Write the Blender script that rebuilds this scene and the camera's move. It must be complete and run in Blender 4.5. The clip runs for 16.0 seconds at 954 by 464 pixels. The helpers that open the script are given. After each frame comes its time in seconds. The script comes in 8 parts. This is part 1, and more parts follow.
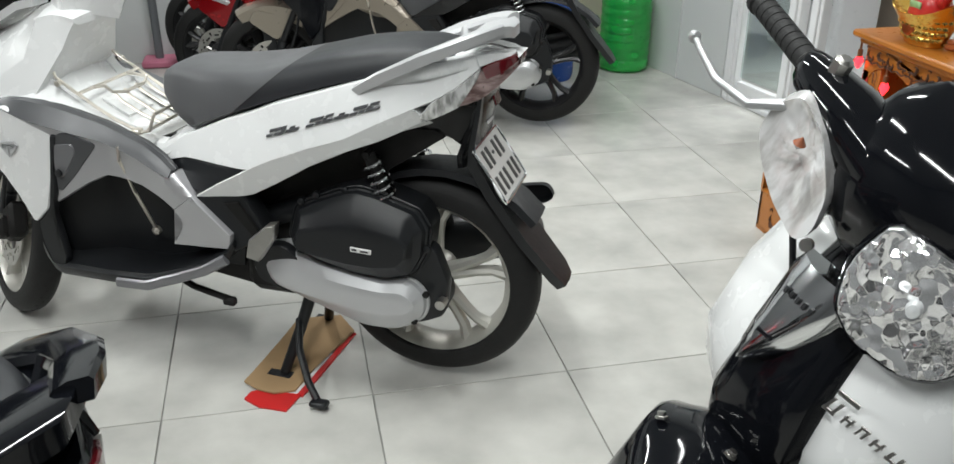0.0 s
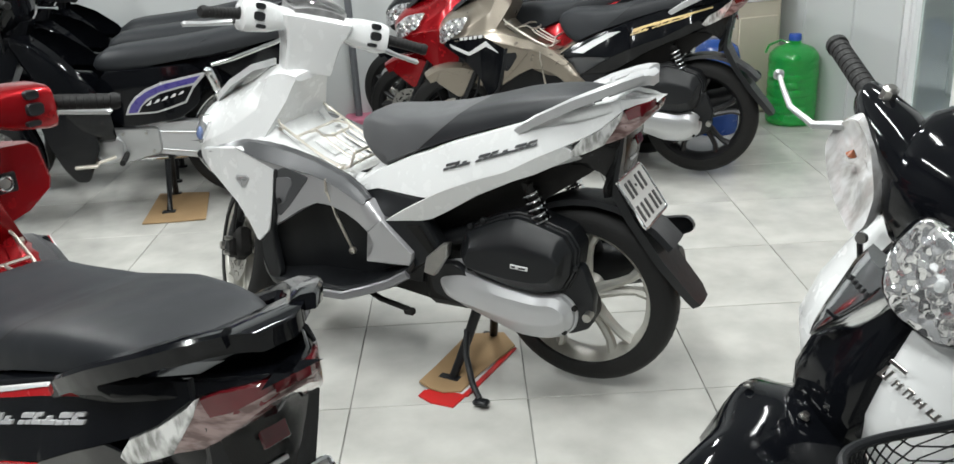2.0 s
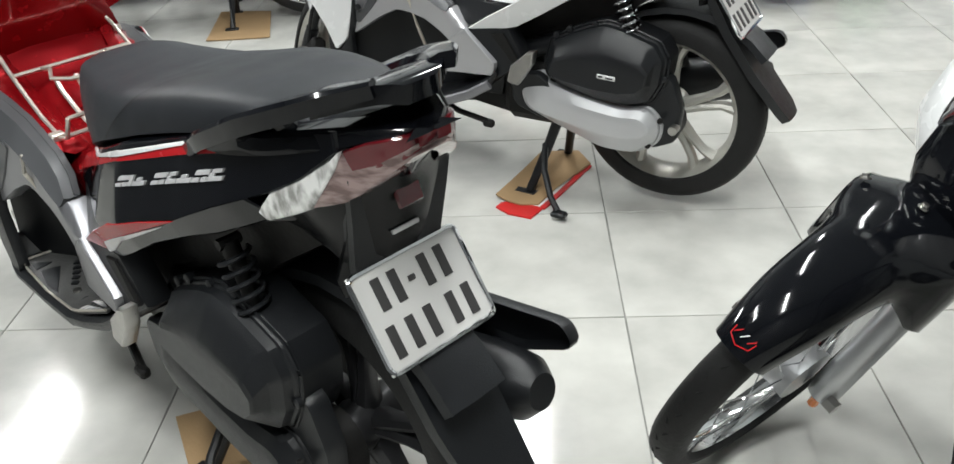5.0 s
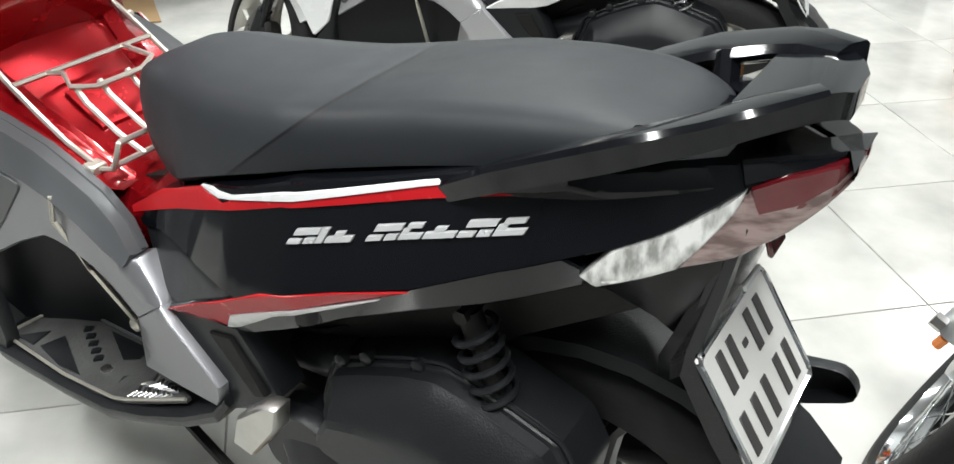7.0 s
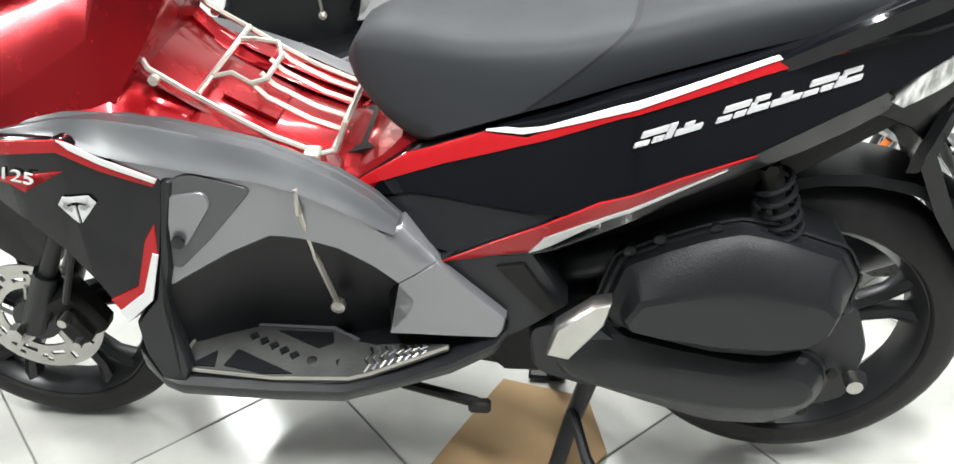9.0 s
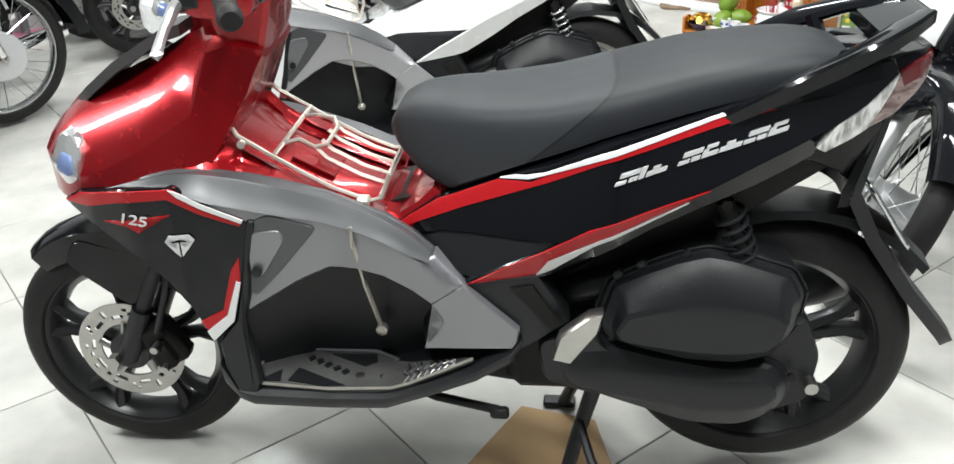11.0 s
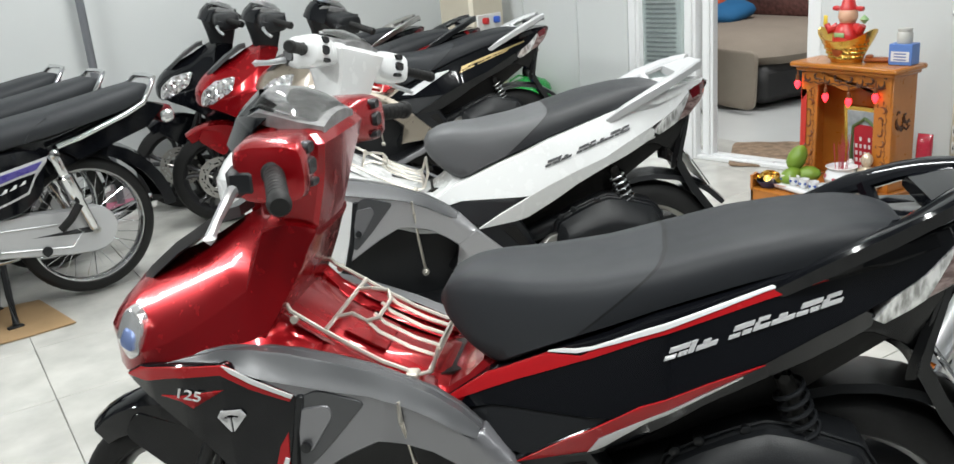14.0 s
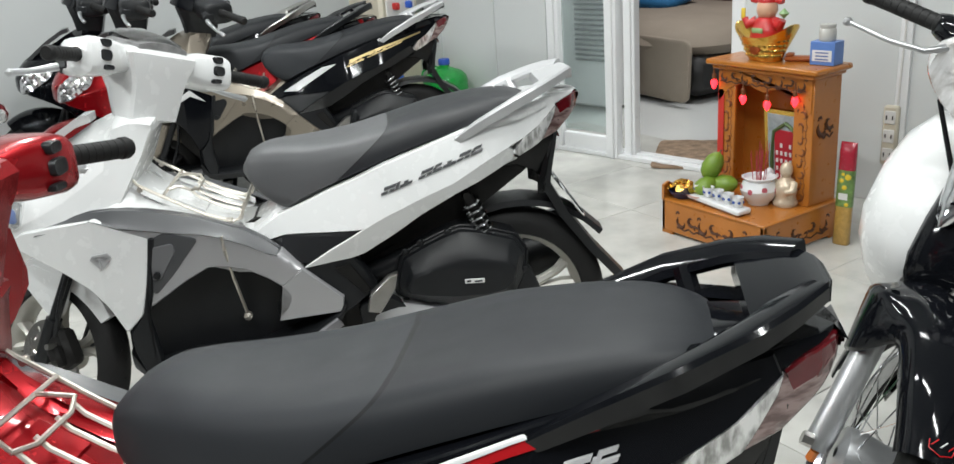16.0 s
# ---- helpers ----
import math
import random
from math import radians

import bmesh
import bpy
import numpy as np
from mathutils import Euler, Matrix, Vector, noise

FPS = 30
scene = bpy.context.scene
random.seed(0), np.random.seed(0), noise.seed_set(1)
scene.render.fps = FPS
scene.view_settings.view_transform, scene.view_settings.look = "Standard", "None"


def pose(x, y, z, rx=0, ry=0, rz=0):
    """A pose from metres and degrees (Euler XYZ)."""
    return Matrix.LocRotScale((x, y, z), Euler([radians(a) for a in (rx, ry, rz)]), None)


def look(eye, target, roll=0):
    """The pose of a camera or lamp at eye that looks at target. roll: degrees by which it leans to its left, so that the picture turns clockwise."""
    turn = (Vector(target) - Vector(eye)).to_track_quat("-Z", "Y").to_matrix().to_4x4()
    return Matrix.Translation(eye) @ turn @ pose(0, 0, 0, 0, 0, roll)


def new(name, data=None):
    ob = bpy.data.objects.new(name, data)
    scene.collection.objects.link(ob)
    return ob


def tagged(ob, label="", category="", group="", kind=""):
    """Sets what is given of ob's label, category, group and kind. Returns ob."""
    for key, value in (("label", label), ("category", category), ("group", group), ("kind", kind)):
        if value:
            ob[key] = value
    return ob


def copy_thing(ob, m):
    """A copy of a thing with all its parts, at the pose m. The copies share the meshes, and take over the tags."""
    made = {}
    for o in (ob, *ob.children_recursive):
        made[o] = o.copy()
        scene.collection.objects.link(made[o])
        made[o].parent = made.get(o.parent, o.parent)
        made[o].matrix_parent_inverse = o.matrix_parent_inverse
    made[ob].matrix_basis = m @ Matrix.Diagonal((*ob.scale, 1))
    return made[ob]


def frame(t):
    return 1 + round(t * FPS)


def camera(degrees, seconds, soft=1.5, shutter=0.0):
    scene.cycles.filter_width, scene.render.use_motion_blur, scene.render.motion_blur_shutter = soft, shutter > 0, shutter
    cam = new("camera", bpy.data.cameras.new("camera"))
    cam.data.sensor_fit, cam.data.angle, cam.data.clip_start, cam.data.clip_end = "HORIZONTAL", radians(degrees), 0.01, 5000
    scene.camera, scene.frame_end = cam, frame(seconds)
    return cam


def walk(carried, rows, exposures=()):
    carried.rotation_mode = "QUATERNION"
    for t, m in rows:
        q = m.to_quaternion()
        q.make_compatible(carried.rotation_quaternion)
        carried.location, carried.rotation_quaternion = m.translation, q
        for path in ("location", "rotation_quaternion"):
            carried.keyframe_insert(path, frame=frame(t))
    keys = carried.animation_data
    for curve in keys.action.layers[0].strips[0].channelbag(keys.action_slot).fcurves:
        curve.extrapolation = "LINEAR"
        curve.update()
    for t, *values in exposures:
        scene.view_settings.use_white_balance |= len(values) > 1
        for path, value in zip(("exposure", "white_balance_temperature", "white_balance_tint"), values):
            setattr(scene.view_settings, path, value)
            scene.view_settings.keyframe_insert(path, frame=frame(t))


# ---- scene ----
cam = camera(55.3, 16.0)
PATH = [
    (0, (-0.645, -1.867, 1.33), (-0.261, -0.103, 0.469), 0.2),
    (0.5, (-0.666, -1.997, 1.358), (-0.366, -0.196, 0.543), -0.9),
    (1, (-0.685, -2.068, 1.363), (-0.483, -0.246, 0.566), -2.0),
    (1.5, (-0.676, -2.136, 1.388), (-0.591, -0.274, 0.662), -3.0),
    (2, (-0.616, -2.213, 1.37), (-0.616, -0.349, 0.645), -3.3),
    (2.5, (-0.596, -2.26, 1.341), (-0.614, -0.407, 0.588), -3.0),
    (3, (-0.624, -2.274, 1.309), (-0.65, -0.459, 0.469), -2.7),
    (3.5, (-0.654, -2.274, 1.297), (-0.734, -0.492, 0.392), -3.4),
    (4, (-0.663, -2.287, 1.296), (-0.771, -0.537, 0.333), -3.5),
    (4.2, (-0.666, -2.293, 1.3), (-0.778, -0.553, 0.321), -3.4),
    (6.3, (-1.047, -2.019, 1.217), (-0.938, -0.314, 0.178), -0.8),
    (6.5, (-1.106, -1.97, 1.211), (-0.936, -0.271, 0.168), -0.4),
    (7, (-1.292, -1.892, 1.192), (-0.962, -0.232, 0.127), 0.7),
    (7.5, (-1.563, -1.858, 1.205), (-0.923, -0.314, 0.106), -0.6),
    (8, (-1.692, -1.774, 1.159), (-0.91, -0.339, 0.006), -1.7),
    (8.5, (-1.833, -1.713, 1.168), (-0.869, -0.428, -0.023), 0.2),
    (9, (-2.057, -1.722, 1.209), (-1.044, -0.414, 0.085), -0.6),
    (11.3, (-2.24, -1.987, 1.276), (-1.195, -0.545, 0.366), -2.5),
    (11.5, (-2.235, -1.981, 1.268), (-1.189, -0.53, 0.374), -2.7),
    (12, (-2.226, -1.979, 1.283), (-1.175, -0.495, 0.45), -3.0),
    (12.2, (-2.217, -1.971, 1.294), (-1.177, -0.457, 0.502), -3.4),
    (12.3, (-2.21, -1.99, 1.311), (-1.179, -0.46, 0.54), -3.5),
    (12.5, (-2.207, -1.969, 1.322), (-1.177, -0.414, 0.6), -3.9),
    (13, (-2.199, -1.971, 1.357), (-1.21, -0.347, 0.736), -4.6),
    (13.5, (-2.198, -1.98, 1.333), (-1.209, -0.349, 0.729), -4.6),
    (14, (-2.187, -1.999, 1.304), (-1.201, -0.371, 0.69), -4.8),
    (14.5, (-2.146, -1.99, 1.284), (-1.164, -0.368, 0.648), -4.8),
    (15, (-2.047, -1.918, 1.277), (-1.058, -0.314, 0.608), -4.8),
    (15.5, (-1.885, -1.81, 1.308), (-0.853, -0.235, 0.635), -4.3),
    (16, (-1.651, -1.824, 1.295), (-0.624, -0.243, 0.629), -4.2),
]
walk(cam, [(t, look(eye, target, roll)) for t, eye, target, roll in PATH], [(0, -0.4), (1, -0.32), (2, -0.26), (4, -0.16), (6.5, 0.0), (7, 0.22), (7.5, 0.52), (8, 0.88), (8.5, 0.86), (9, 0.7), (11.5, 0.22), (12.5, 0.14), (13, -0.18), (13.5, -0.22), (14.5, 0.0), (15.5, -0.08), (16, -0.34)])

# ---- light ----
world = bpy.data.worlds.new("world")
world.use_nodes = True
world.node_tree.nodes["Background"].inputs[0].default_value = (0.9, 0.95, 1.0, 1)
world.node_tree.nodes["Background"].inputs[1].default_value = 0.05
scene.world = world
LAMPS = [(-0.7, 2.0, 46), (-2.4, -1.4, 50), (-1.0, -2.3, 60), (-0.7, -0.3, 48), (0.6, 0.8, 27)]
for lx, ly, watts in LAMPS:
    ld = bpy.data.lights.new("tube_light", "AREA")
    ld.shape, ld.size, ld.size_y, ld.energy, ld.color = "RECTANGLE", 1.2, 0.09, watts, (0.97, 1.0, 0.985)
    lo = new("tube_light", ld)
    lo.matrix_world = pose(lx, ly, 2.93, 0, 0, 90)
WALL_LAMP = pose(-3.64, 1.5, 2.42, 0, -62, 0)
ld = bpy.data.lights.new("wall_tube_light", "AREA")
ld.shape, ld.size, ld.size_y, ld.energy, ld.color = "RECTANGLE", 0.1, 1.3, 60, (0.97, 1.0, 0.985)
new("wall_tube_light", ld).matrix_world = WALL_LAMP


# ---- materials ----
def mat(name, col, rough=0.4, metal=0.0, coat=0.0, var=0.08, scale=6.0, bump=0.0, bscale=150.0, rvar=0.08, trans=0.0, spec=0.5, per_object=False):
    m = bpy.data.materials.new(name)
    m.use_nodes = True
    nt = m.node_tree
    b = nt.nodes["Principled BSDF"]
    tc = nt.nodes.new("ShaderNodeTexCoord")
    vec = tc.outputs["Object"]
    if per_object:
        oi = nt.nodes.new("ShaderNodeObjectInfo")
        mul = nt.nodes.new("ShaderNodeMath")
        mul.operation, mul.inputs[1].default_value = "MULTIPLY", 37.0
        add = nt.nodes.new("ShaderNodeVectorMath")
        nt.links.new(oi.outputs["Random"], mul.inputs[0])
        nt.links.new(vec, add.inputs[0])
        nt.links.new(mul.outputs[0], add.inputs[1])
        vec = add.outputs[0]
    n1 = nt.nodes.new("ShaderNodeTexNoise")
    n1.inputs["Scale"].default_value, n1.inputs["Detail"].default_value = scale, 6.0
    nt.links.new(vec, n1.inputs["Vector"])
    mix = nt.nodes.new("ShaderNodeMix")
    mix.data_type = "RGBA"
    mix.inputs[6].default_value = (*[c * (1 - var) for c in col], 1)
    mix.inputs[7].default_value = (*[min(1, c * (1 + var)) for c in col], 1)
    nt.links.new(n1.outputs[0], mix.inputs[0])
    nt.links.new(mix.outputs[2], b.inputs["Base Color"])
    n2 = nt.nodes.new("ShaderNodeTexNoise")
    n2.inputs["Scale"].default_value, n2.inputs["Detail"].default_value = scale * 5, 4.0
    nt.links.new(vec, n2.inputs["Vector"])
    mr = nt.nodes.new("ShaderNodeMapRange")
    mr.inputs[3].default_value, mr.inputs[4].default_value = max(0.02, rough - rvar), min(1, rough + rvar)
    nt.links.new(n2.outputs[0], mr.inputs[0])
    nt.links.new(mr.outputs[0], b.inputs["Roughness"])
    b.inputs["Metallic"].default_value = metal
    b.inputs["Coat Weight"].default_value = coat
    b.inputs["Coat Roughness"].default_value = 0.06
    b.inputs["Transmission Weight"].default_value = trans
    b.inputs["Specular IOR Level"].default_value = spec
    if bump:
        n3 = nt.nodes.new("ShaderNodeTexNoise")
        n3.inputs["Scale"].default_value, n3.inputs["Detail"].default_value = bscale, 3.0
        nt.links.new(vec, n3.inputs["Vector"])
        bp = nt.nodes.new("ShaderNodeBump")
        bp.inputs["Strength"].default_value, bp.inputs["Distance"].default_value = bump, 0.002
        nt.links.new(n3.outputs[0], bp.inputs["Height"])
        nt.links.new(bp.outputs[0], b.inputs["Normal"])
    return m


def glow(name, col, strength):
    m = mat(name, col, 0.3)
    b = m.node_tree.nodes["Principled BSDF"]
    b.inputs["Emission Color"].default_value = (*col, 1)
    b.inputs["Emission Strength"].default_value = strength
    return m


M_BLACK = mat("black_paint", (0.004, 0.0045, 0.006), 0.08, rvar=0.04, scale=9, spec=0.32)
M_RED = mat("red_pearl_paint", (0.33, 0.0045, 0.009), 0.26, metal=0.6, coat=0.55, rvar=0.05, spec=0.3)
M_WHITE = mat("white_paint", (0.79, 0.8, 0.8), 0.26, coat=0.5, var=0.03)
M_BRONZE = mat("bronze_paint", (0.27, 0.235, 0.19), 0.3, metal=0.5, coat=0.6)
M_GREY = mat("grey_metallic_plastic", (0.24, 0.24, 0.255), 0.32, metal=0.55, var=0.06)
M_GREYD = mat("dark_grey_satin_plastic", (0.075, 0.077, 0.082), 0.34, metal=0.15, var=0.06)
M_SILVERP = mat("silver_paint", (0.52, 0.525, 0.535), 0.4, metal=0.3, var=0.06)
M_PLASTIC = mat("matt_black_plastic", (0.0105, 0.0115, 0.0132), 0.37, spec=0.38, var=0.25, bump=0.25, bscale=500, scale=11)
M_GLOSSP = mat("black_gloss_plastic", (0.006, 0.0062, 0.0068), 0.24, spec=0.22, var=0.15)
M_DARK = mat("dark_grimy_metal", (0.012, 0.0115, 0.011), 0.6, spec=0.3, metal=0.2, var=0.5, scale=20, bump=0.4, bscale=90)
M_RUBBER = mat("tyre_rubber", (0.011, 0.011, 0.011), 0.6, spec=0.3, var=0.2, scale=15, bump=0.35, bscale=160)
M_SEAT = mat("black_vinyl", (0.028, 0.0305, 0.0345), 0.52, spec=0.3, var=0.15, scale=4, bump=0.1, bscale=900)
M_SEAT_B = mat("ribbed_black_vinyl", (0.017, 0.019, 0.0225), 0.52, spec=0.38, var=0.15, bump=0.2, bscale=1100)
M_SEAT_G = mat("grey_vinyl", (0.095, 0.097, 0.102), 0.5, var=0.1, scale=4, bump=0.1, bscale=900)
M_CHROME = mat("chrome", (0.75, 0.76, 0.77), 0.1, metal=1.0, var=0.08, rvar=0.06)
M_STEEL = mat("dull_steel", (0.46, 0.45, 0.43), 0.33, metal=1.0, var=0.2, scale=30, rvar=0.12)
M_ALU = mat("cast_aluminium", (0.55, 0.56, 0.57), 0.38, metal=0.85, var=0.1, scale=12, bump=0.15, bscale=300)
M_RIM_D = mat("dark_painted_alloy", (0.03, 0.03, 0.032), 0.32, metal=0.4)
M_WIRE = mat("stainless_wire", (0.68, 0.64, 0.57), 0.38, metal=0.75, var=0.08, scale=20)
def facets(name, scale, lo, hi, rough=0.1, metal=0.5):
    """Cut reflector glass: small mirror cells, each tilted its own way."""
    m = bpy.data.materials.new(name)
    m.use_nodes = True
    nt = m.node_tree
    b = nt.nodes["Principled BSDF"]
    tc = nt.nodes.new("ShaderNodeTexCoord")
    vo = nt.nodes.new("ShaderNodeTexVoronoi")
    vo.feature = "SMOOTH_F1"
    vo.inputs["Smoothness"].default_value = 0.3
    vo.inputs["Scale"].default_value = scale
    nt.links.new(tc.outputs["Object"], vo.inputs["Vector"])
    sep = nt.nodes.new("ShaderNodeSeparateColor")
    nt.links.new(vo.outputs["Color"], sep.inputs[0])
    mix = nt.nodes.new("ShaderNodeMix")
    mix.data_type = "RGBA"
    mix.inputs[6].default_value, mix.inputs[7].default_value = (lo, lo, lo * 1.03, 1), (hi, hi, hi, 1)
    nt.links.new(sep.outputs[0], mix.inputs[0])
    nt.links.new(mix.outputs[2], b.inputs["Base Color"])
    geo = nt.nodes.new("ShaderNodeNewGeometry")
    sub = nt.nodes.new("ShaderNodeVectorMath")
    sub.operation, sub.inputs[1].default_value = "SUBTRACT", (0.5, 0.5, 0.5)
    nt.links.new(vo.outputs["Color"], sub.inputs[0])
    sc_ = nt.nodes.new("ShaderNodeVectorMath")
    sc_.operation = "SCALE"
    sc_.inputs[3].default_value = 0.95
    nt.links.new(sub.outputs[0], sc_.inputs[0])
    add = nt.nodes.new("ShaderNodeVectorMath")
    nt.links.new(geo.outputs["Normal"], add.inputs[0])
    nt.links.new(sc_.outputs[0], add.inputs[1])
    nrm = nt.nodes.new("ShaderNodeVectorMath")
    nrm.operation = "NORMALIZE"
    nt.links.new(add.outputs[0], nrm.inputs[0])
    nt.links.new(nrm.outputs[0], b.inputs["Normal"])
    b.inputs["Metallic"].default_value = metal
    b.inputs["Roughness"].default_value = rough
    b.inputs["Coat Weight"].default_value = 0.6
    b.inputs["Coat Roughness"].default_value = 0.03
    return m


def streaked(name, lo, hi, stretch, rough=0.12, metal=0.5):
    """Ribbed lens over a bright reflector: its lit and dark streaks are put in the colour, along one axis."""
    m = bpy.data.materials.new(name)
    m.use_nodes = True
    nt = m.node_tree
    b = nt.nodes["Principled BSDF"]
    tc = nt.nodes.new("ShaderNodeTexCoord")
    mp = nt.nodes.new("ShaderNodeMapping")
    mp.inputs["Scale"].default_value = stretch
    nt.links.new(tc.outputs["Object"], mp.inputs["Vector"])
    no = nt.nodes.new("ShaderNodeTexNoise")
    no.inputs["Scale"].default_value = 1.0
    no.inputs["Detail"].default_value = 3.0
    nt.links.new(mp.outputs[0], no.inputs["Vector"])
    # This ramp paints the lens's light and dark streaks into the base colour.
    rp = nt.nodes.new("ShaderNodeValToRGB")
    rp.color_ramp.elements[0].position, rp.color_ramp.elements[1].position = 0.36, 0.6
    rp.color_ramp.elements[0].color, rp.color_ramp.elements[1].color = (*lo, 1), (*hi, 1)
    nt.links.new(no.outputs[0], rp.inputs[0])
    nt.links.new(rp.outputs[0], b.inputs["Base Color"])
    bp = nt.nodes.new("ShaderNodeBump")
    bp.inputs["Strength"].default_value = 0.35
    bp.inputs["Distance"].default_value = 0.003
    nt.links.new(no.outputs[0], bp.inputs["Height"])
    nt.links.new(bp.outputs[0], b.inputs["Normal"])
    b.inputs["Metallic"].default_value = metal
    b.inputs["Roughness"].default_value = rough
    b.inputs["Coat Weight"].default_value = 0.8
    b.inputs["Coat Roughness"].default_value = 0.03
    return m


M_FACET = facets("cut_reflector", 85, 0.8, 1.0, 0.06, 0.85)
M_INDLENS = streaked("ribbed_indicator_lens", (0.62, 0.6, 0.58), (0.95, 0.95, 0.95), (60, 60, 14), 0.14, 0.35)
M_REFL = mat("faceted_reflector", (0.9, 0.91, 0.92), 0.12, metal=0.8, coat=0.3, var=0.1, scale=70, bump=0.5, bscale=90)
M_BADGE = mat("bright_silver_badge", (0.68, 0.68, 0.69), 0.25, metal=0.4)
M_LAMPGLASS = mat("lamp_glass", (0.8, 0.82, 0.83), 0.15, metal=0.4)
M_GLASSY = mat("smoked_clear_plastic", (0.9, 0.91, 0.91), 0.03, trans=1.0, var=0.02, rvar=0.01)
M_CLEARLENS = streaked("ribbed_clear_lens", (0.3, 0.3, 0.29), (0.92, 0.92, 0.92), (85, 30, 30), 0.12, 0.4)
M_REDLENS = mat("red_lens", (0.11, 0.006, 0.01), 0.1, spec=0.8, scale=30, var=0.3)
M_PINKLENS = streaked("smoky_lens", (0.13, 0.075, 0.07), (0.34, 0.24, 0.23), (30, 30, 110), 0.12, 0.25)
M_AMBER = mat("amber_lens", (0.75, 0.2, 0.03), 0.2, coat=0.5)
M_AMBERD = mat("smoky_amber", (0.3, 0.1, 0.05), 0.2, coat=0.5)
M_REDTRIM = mat("red_decal", (0.42, 0.01, 0.014), 0.25, spec=0.3)
M_WHITETRIM = mat("white_decal", (0.72, 0.72, 0.72), 0.25, coat=0.5)
M_GOLDTRIM = mat("gold_decal", (0.45, 0.33, 0.16), 0.3, metal=0.5)
M_PURPLE = mat("purple_decal", (0.07, 0.055, 0.25), 0.28, coat=0.5)
M_DIAL = mat("instrument_grey", (0.22, 0.22, 0.22), 0.35, var=0.7, scale=45, metal=0.2)
M_PLATE = mat("plate_white", (0.66, 0.65, 0.63), 0.4, var=0.06, scale=14)
M_PLATEINK = mat("plate_ink", (0.045, 0.043, 0.043), 0.45)
M_MATGREY = mat("worn_rubber_mat", (0.075, 0.075, 0.073), 0.45, var=0.45, scale=22, bump=0.5, bscale=160)
M_CARD = mat("cardboard", (0.36, 0.235, 0.12), 0.85, var=0.16, scale=9, bump=0.3, bscale=120)
M_TILE = mat("glazed_tile", (0.515, 0.51, 0.48), 0.13, spec=0.34, var=0.4, scale=5.5, rvar=0.05, per_object=True)
M_GROUT = mat("grout", (0.29, 0.29, 0.275), 0.8)
M_WALL = mat("painted_wall", (0.6, 0.62, 0.62), 0.55, var=0.03, scale=1.5, bump=0.1, bscale=60)
M_CEIL = mat("ceiling_paint", (0.42, 0.43, 0.43), 0.7, var=0.05)
M_UNSEEN_WALL = mat("grey_shutter", (0.11, 0.113, 0.118), 0.5, var=0.2)
M_PANEL = mat("dark_grey_panel", (0.075, 0.077, 0.08), 0.42, var=0.1, metal=0.2)
M_FRAME = mat("white_aluminium_frame", (0.78, 0.79, 0.8), 0.3, var=0.02)
M_WOOD = mat("varnished_wood", (0.43, 0.15, 0.022), 0.3, coat=0.12, var=0.25, scale=8, bump=0.15, bscale=50)
M_WOOD_D = mat("carved_dark_wood", (0.16, 0.055, 0.018), 0.4, var=0.3, scale=18, bump=0.5, bscale=90)
M_GOLD = mat("gold", (0.72, 0.45, 0.1), 0.22, metal=1.0, var=0.15, scale=50, bump=0.9, bscale=70)
M_GREENPLASTIC = mat("green_bottle_plastic", (0.04, 0.6, 0.12), 0.12, trans=0.6, var=0.15, scale=8)


# ---- shape kit ----
def lerp_table(x, xs, ys):
    return float(np.interp(x, xs, ys))


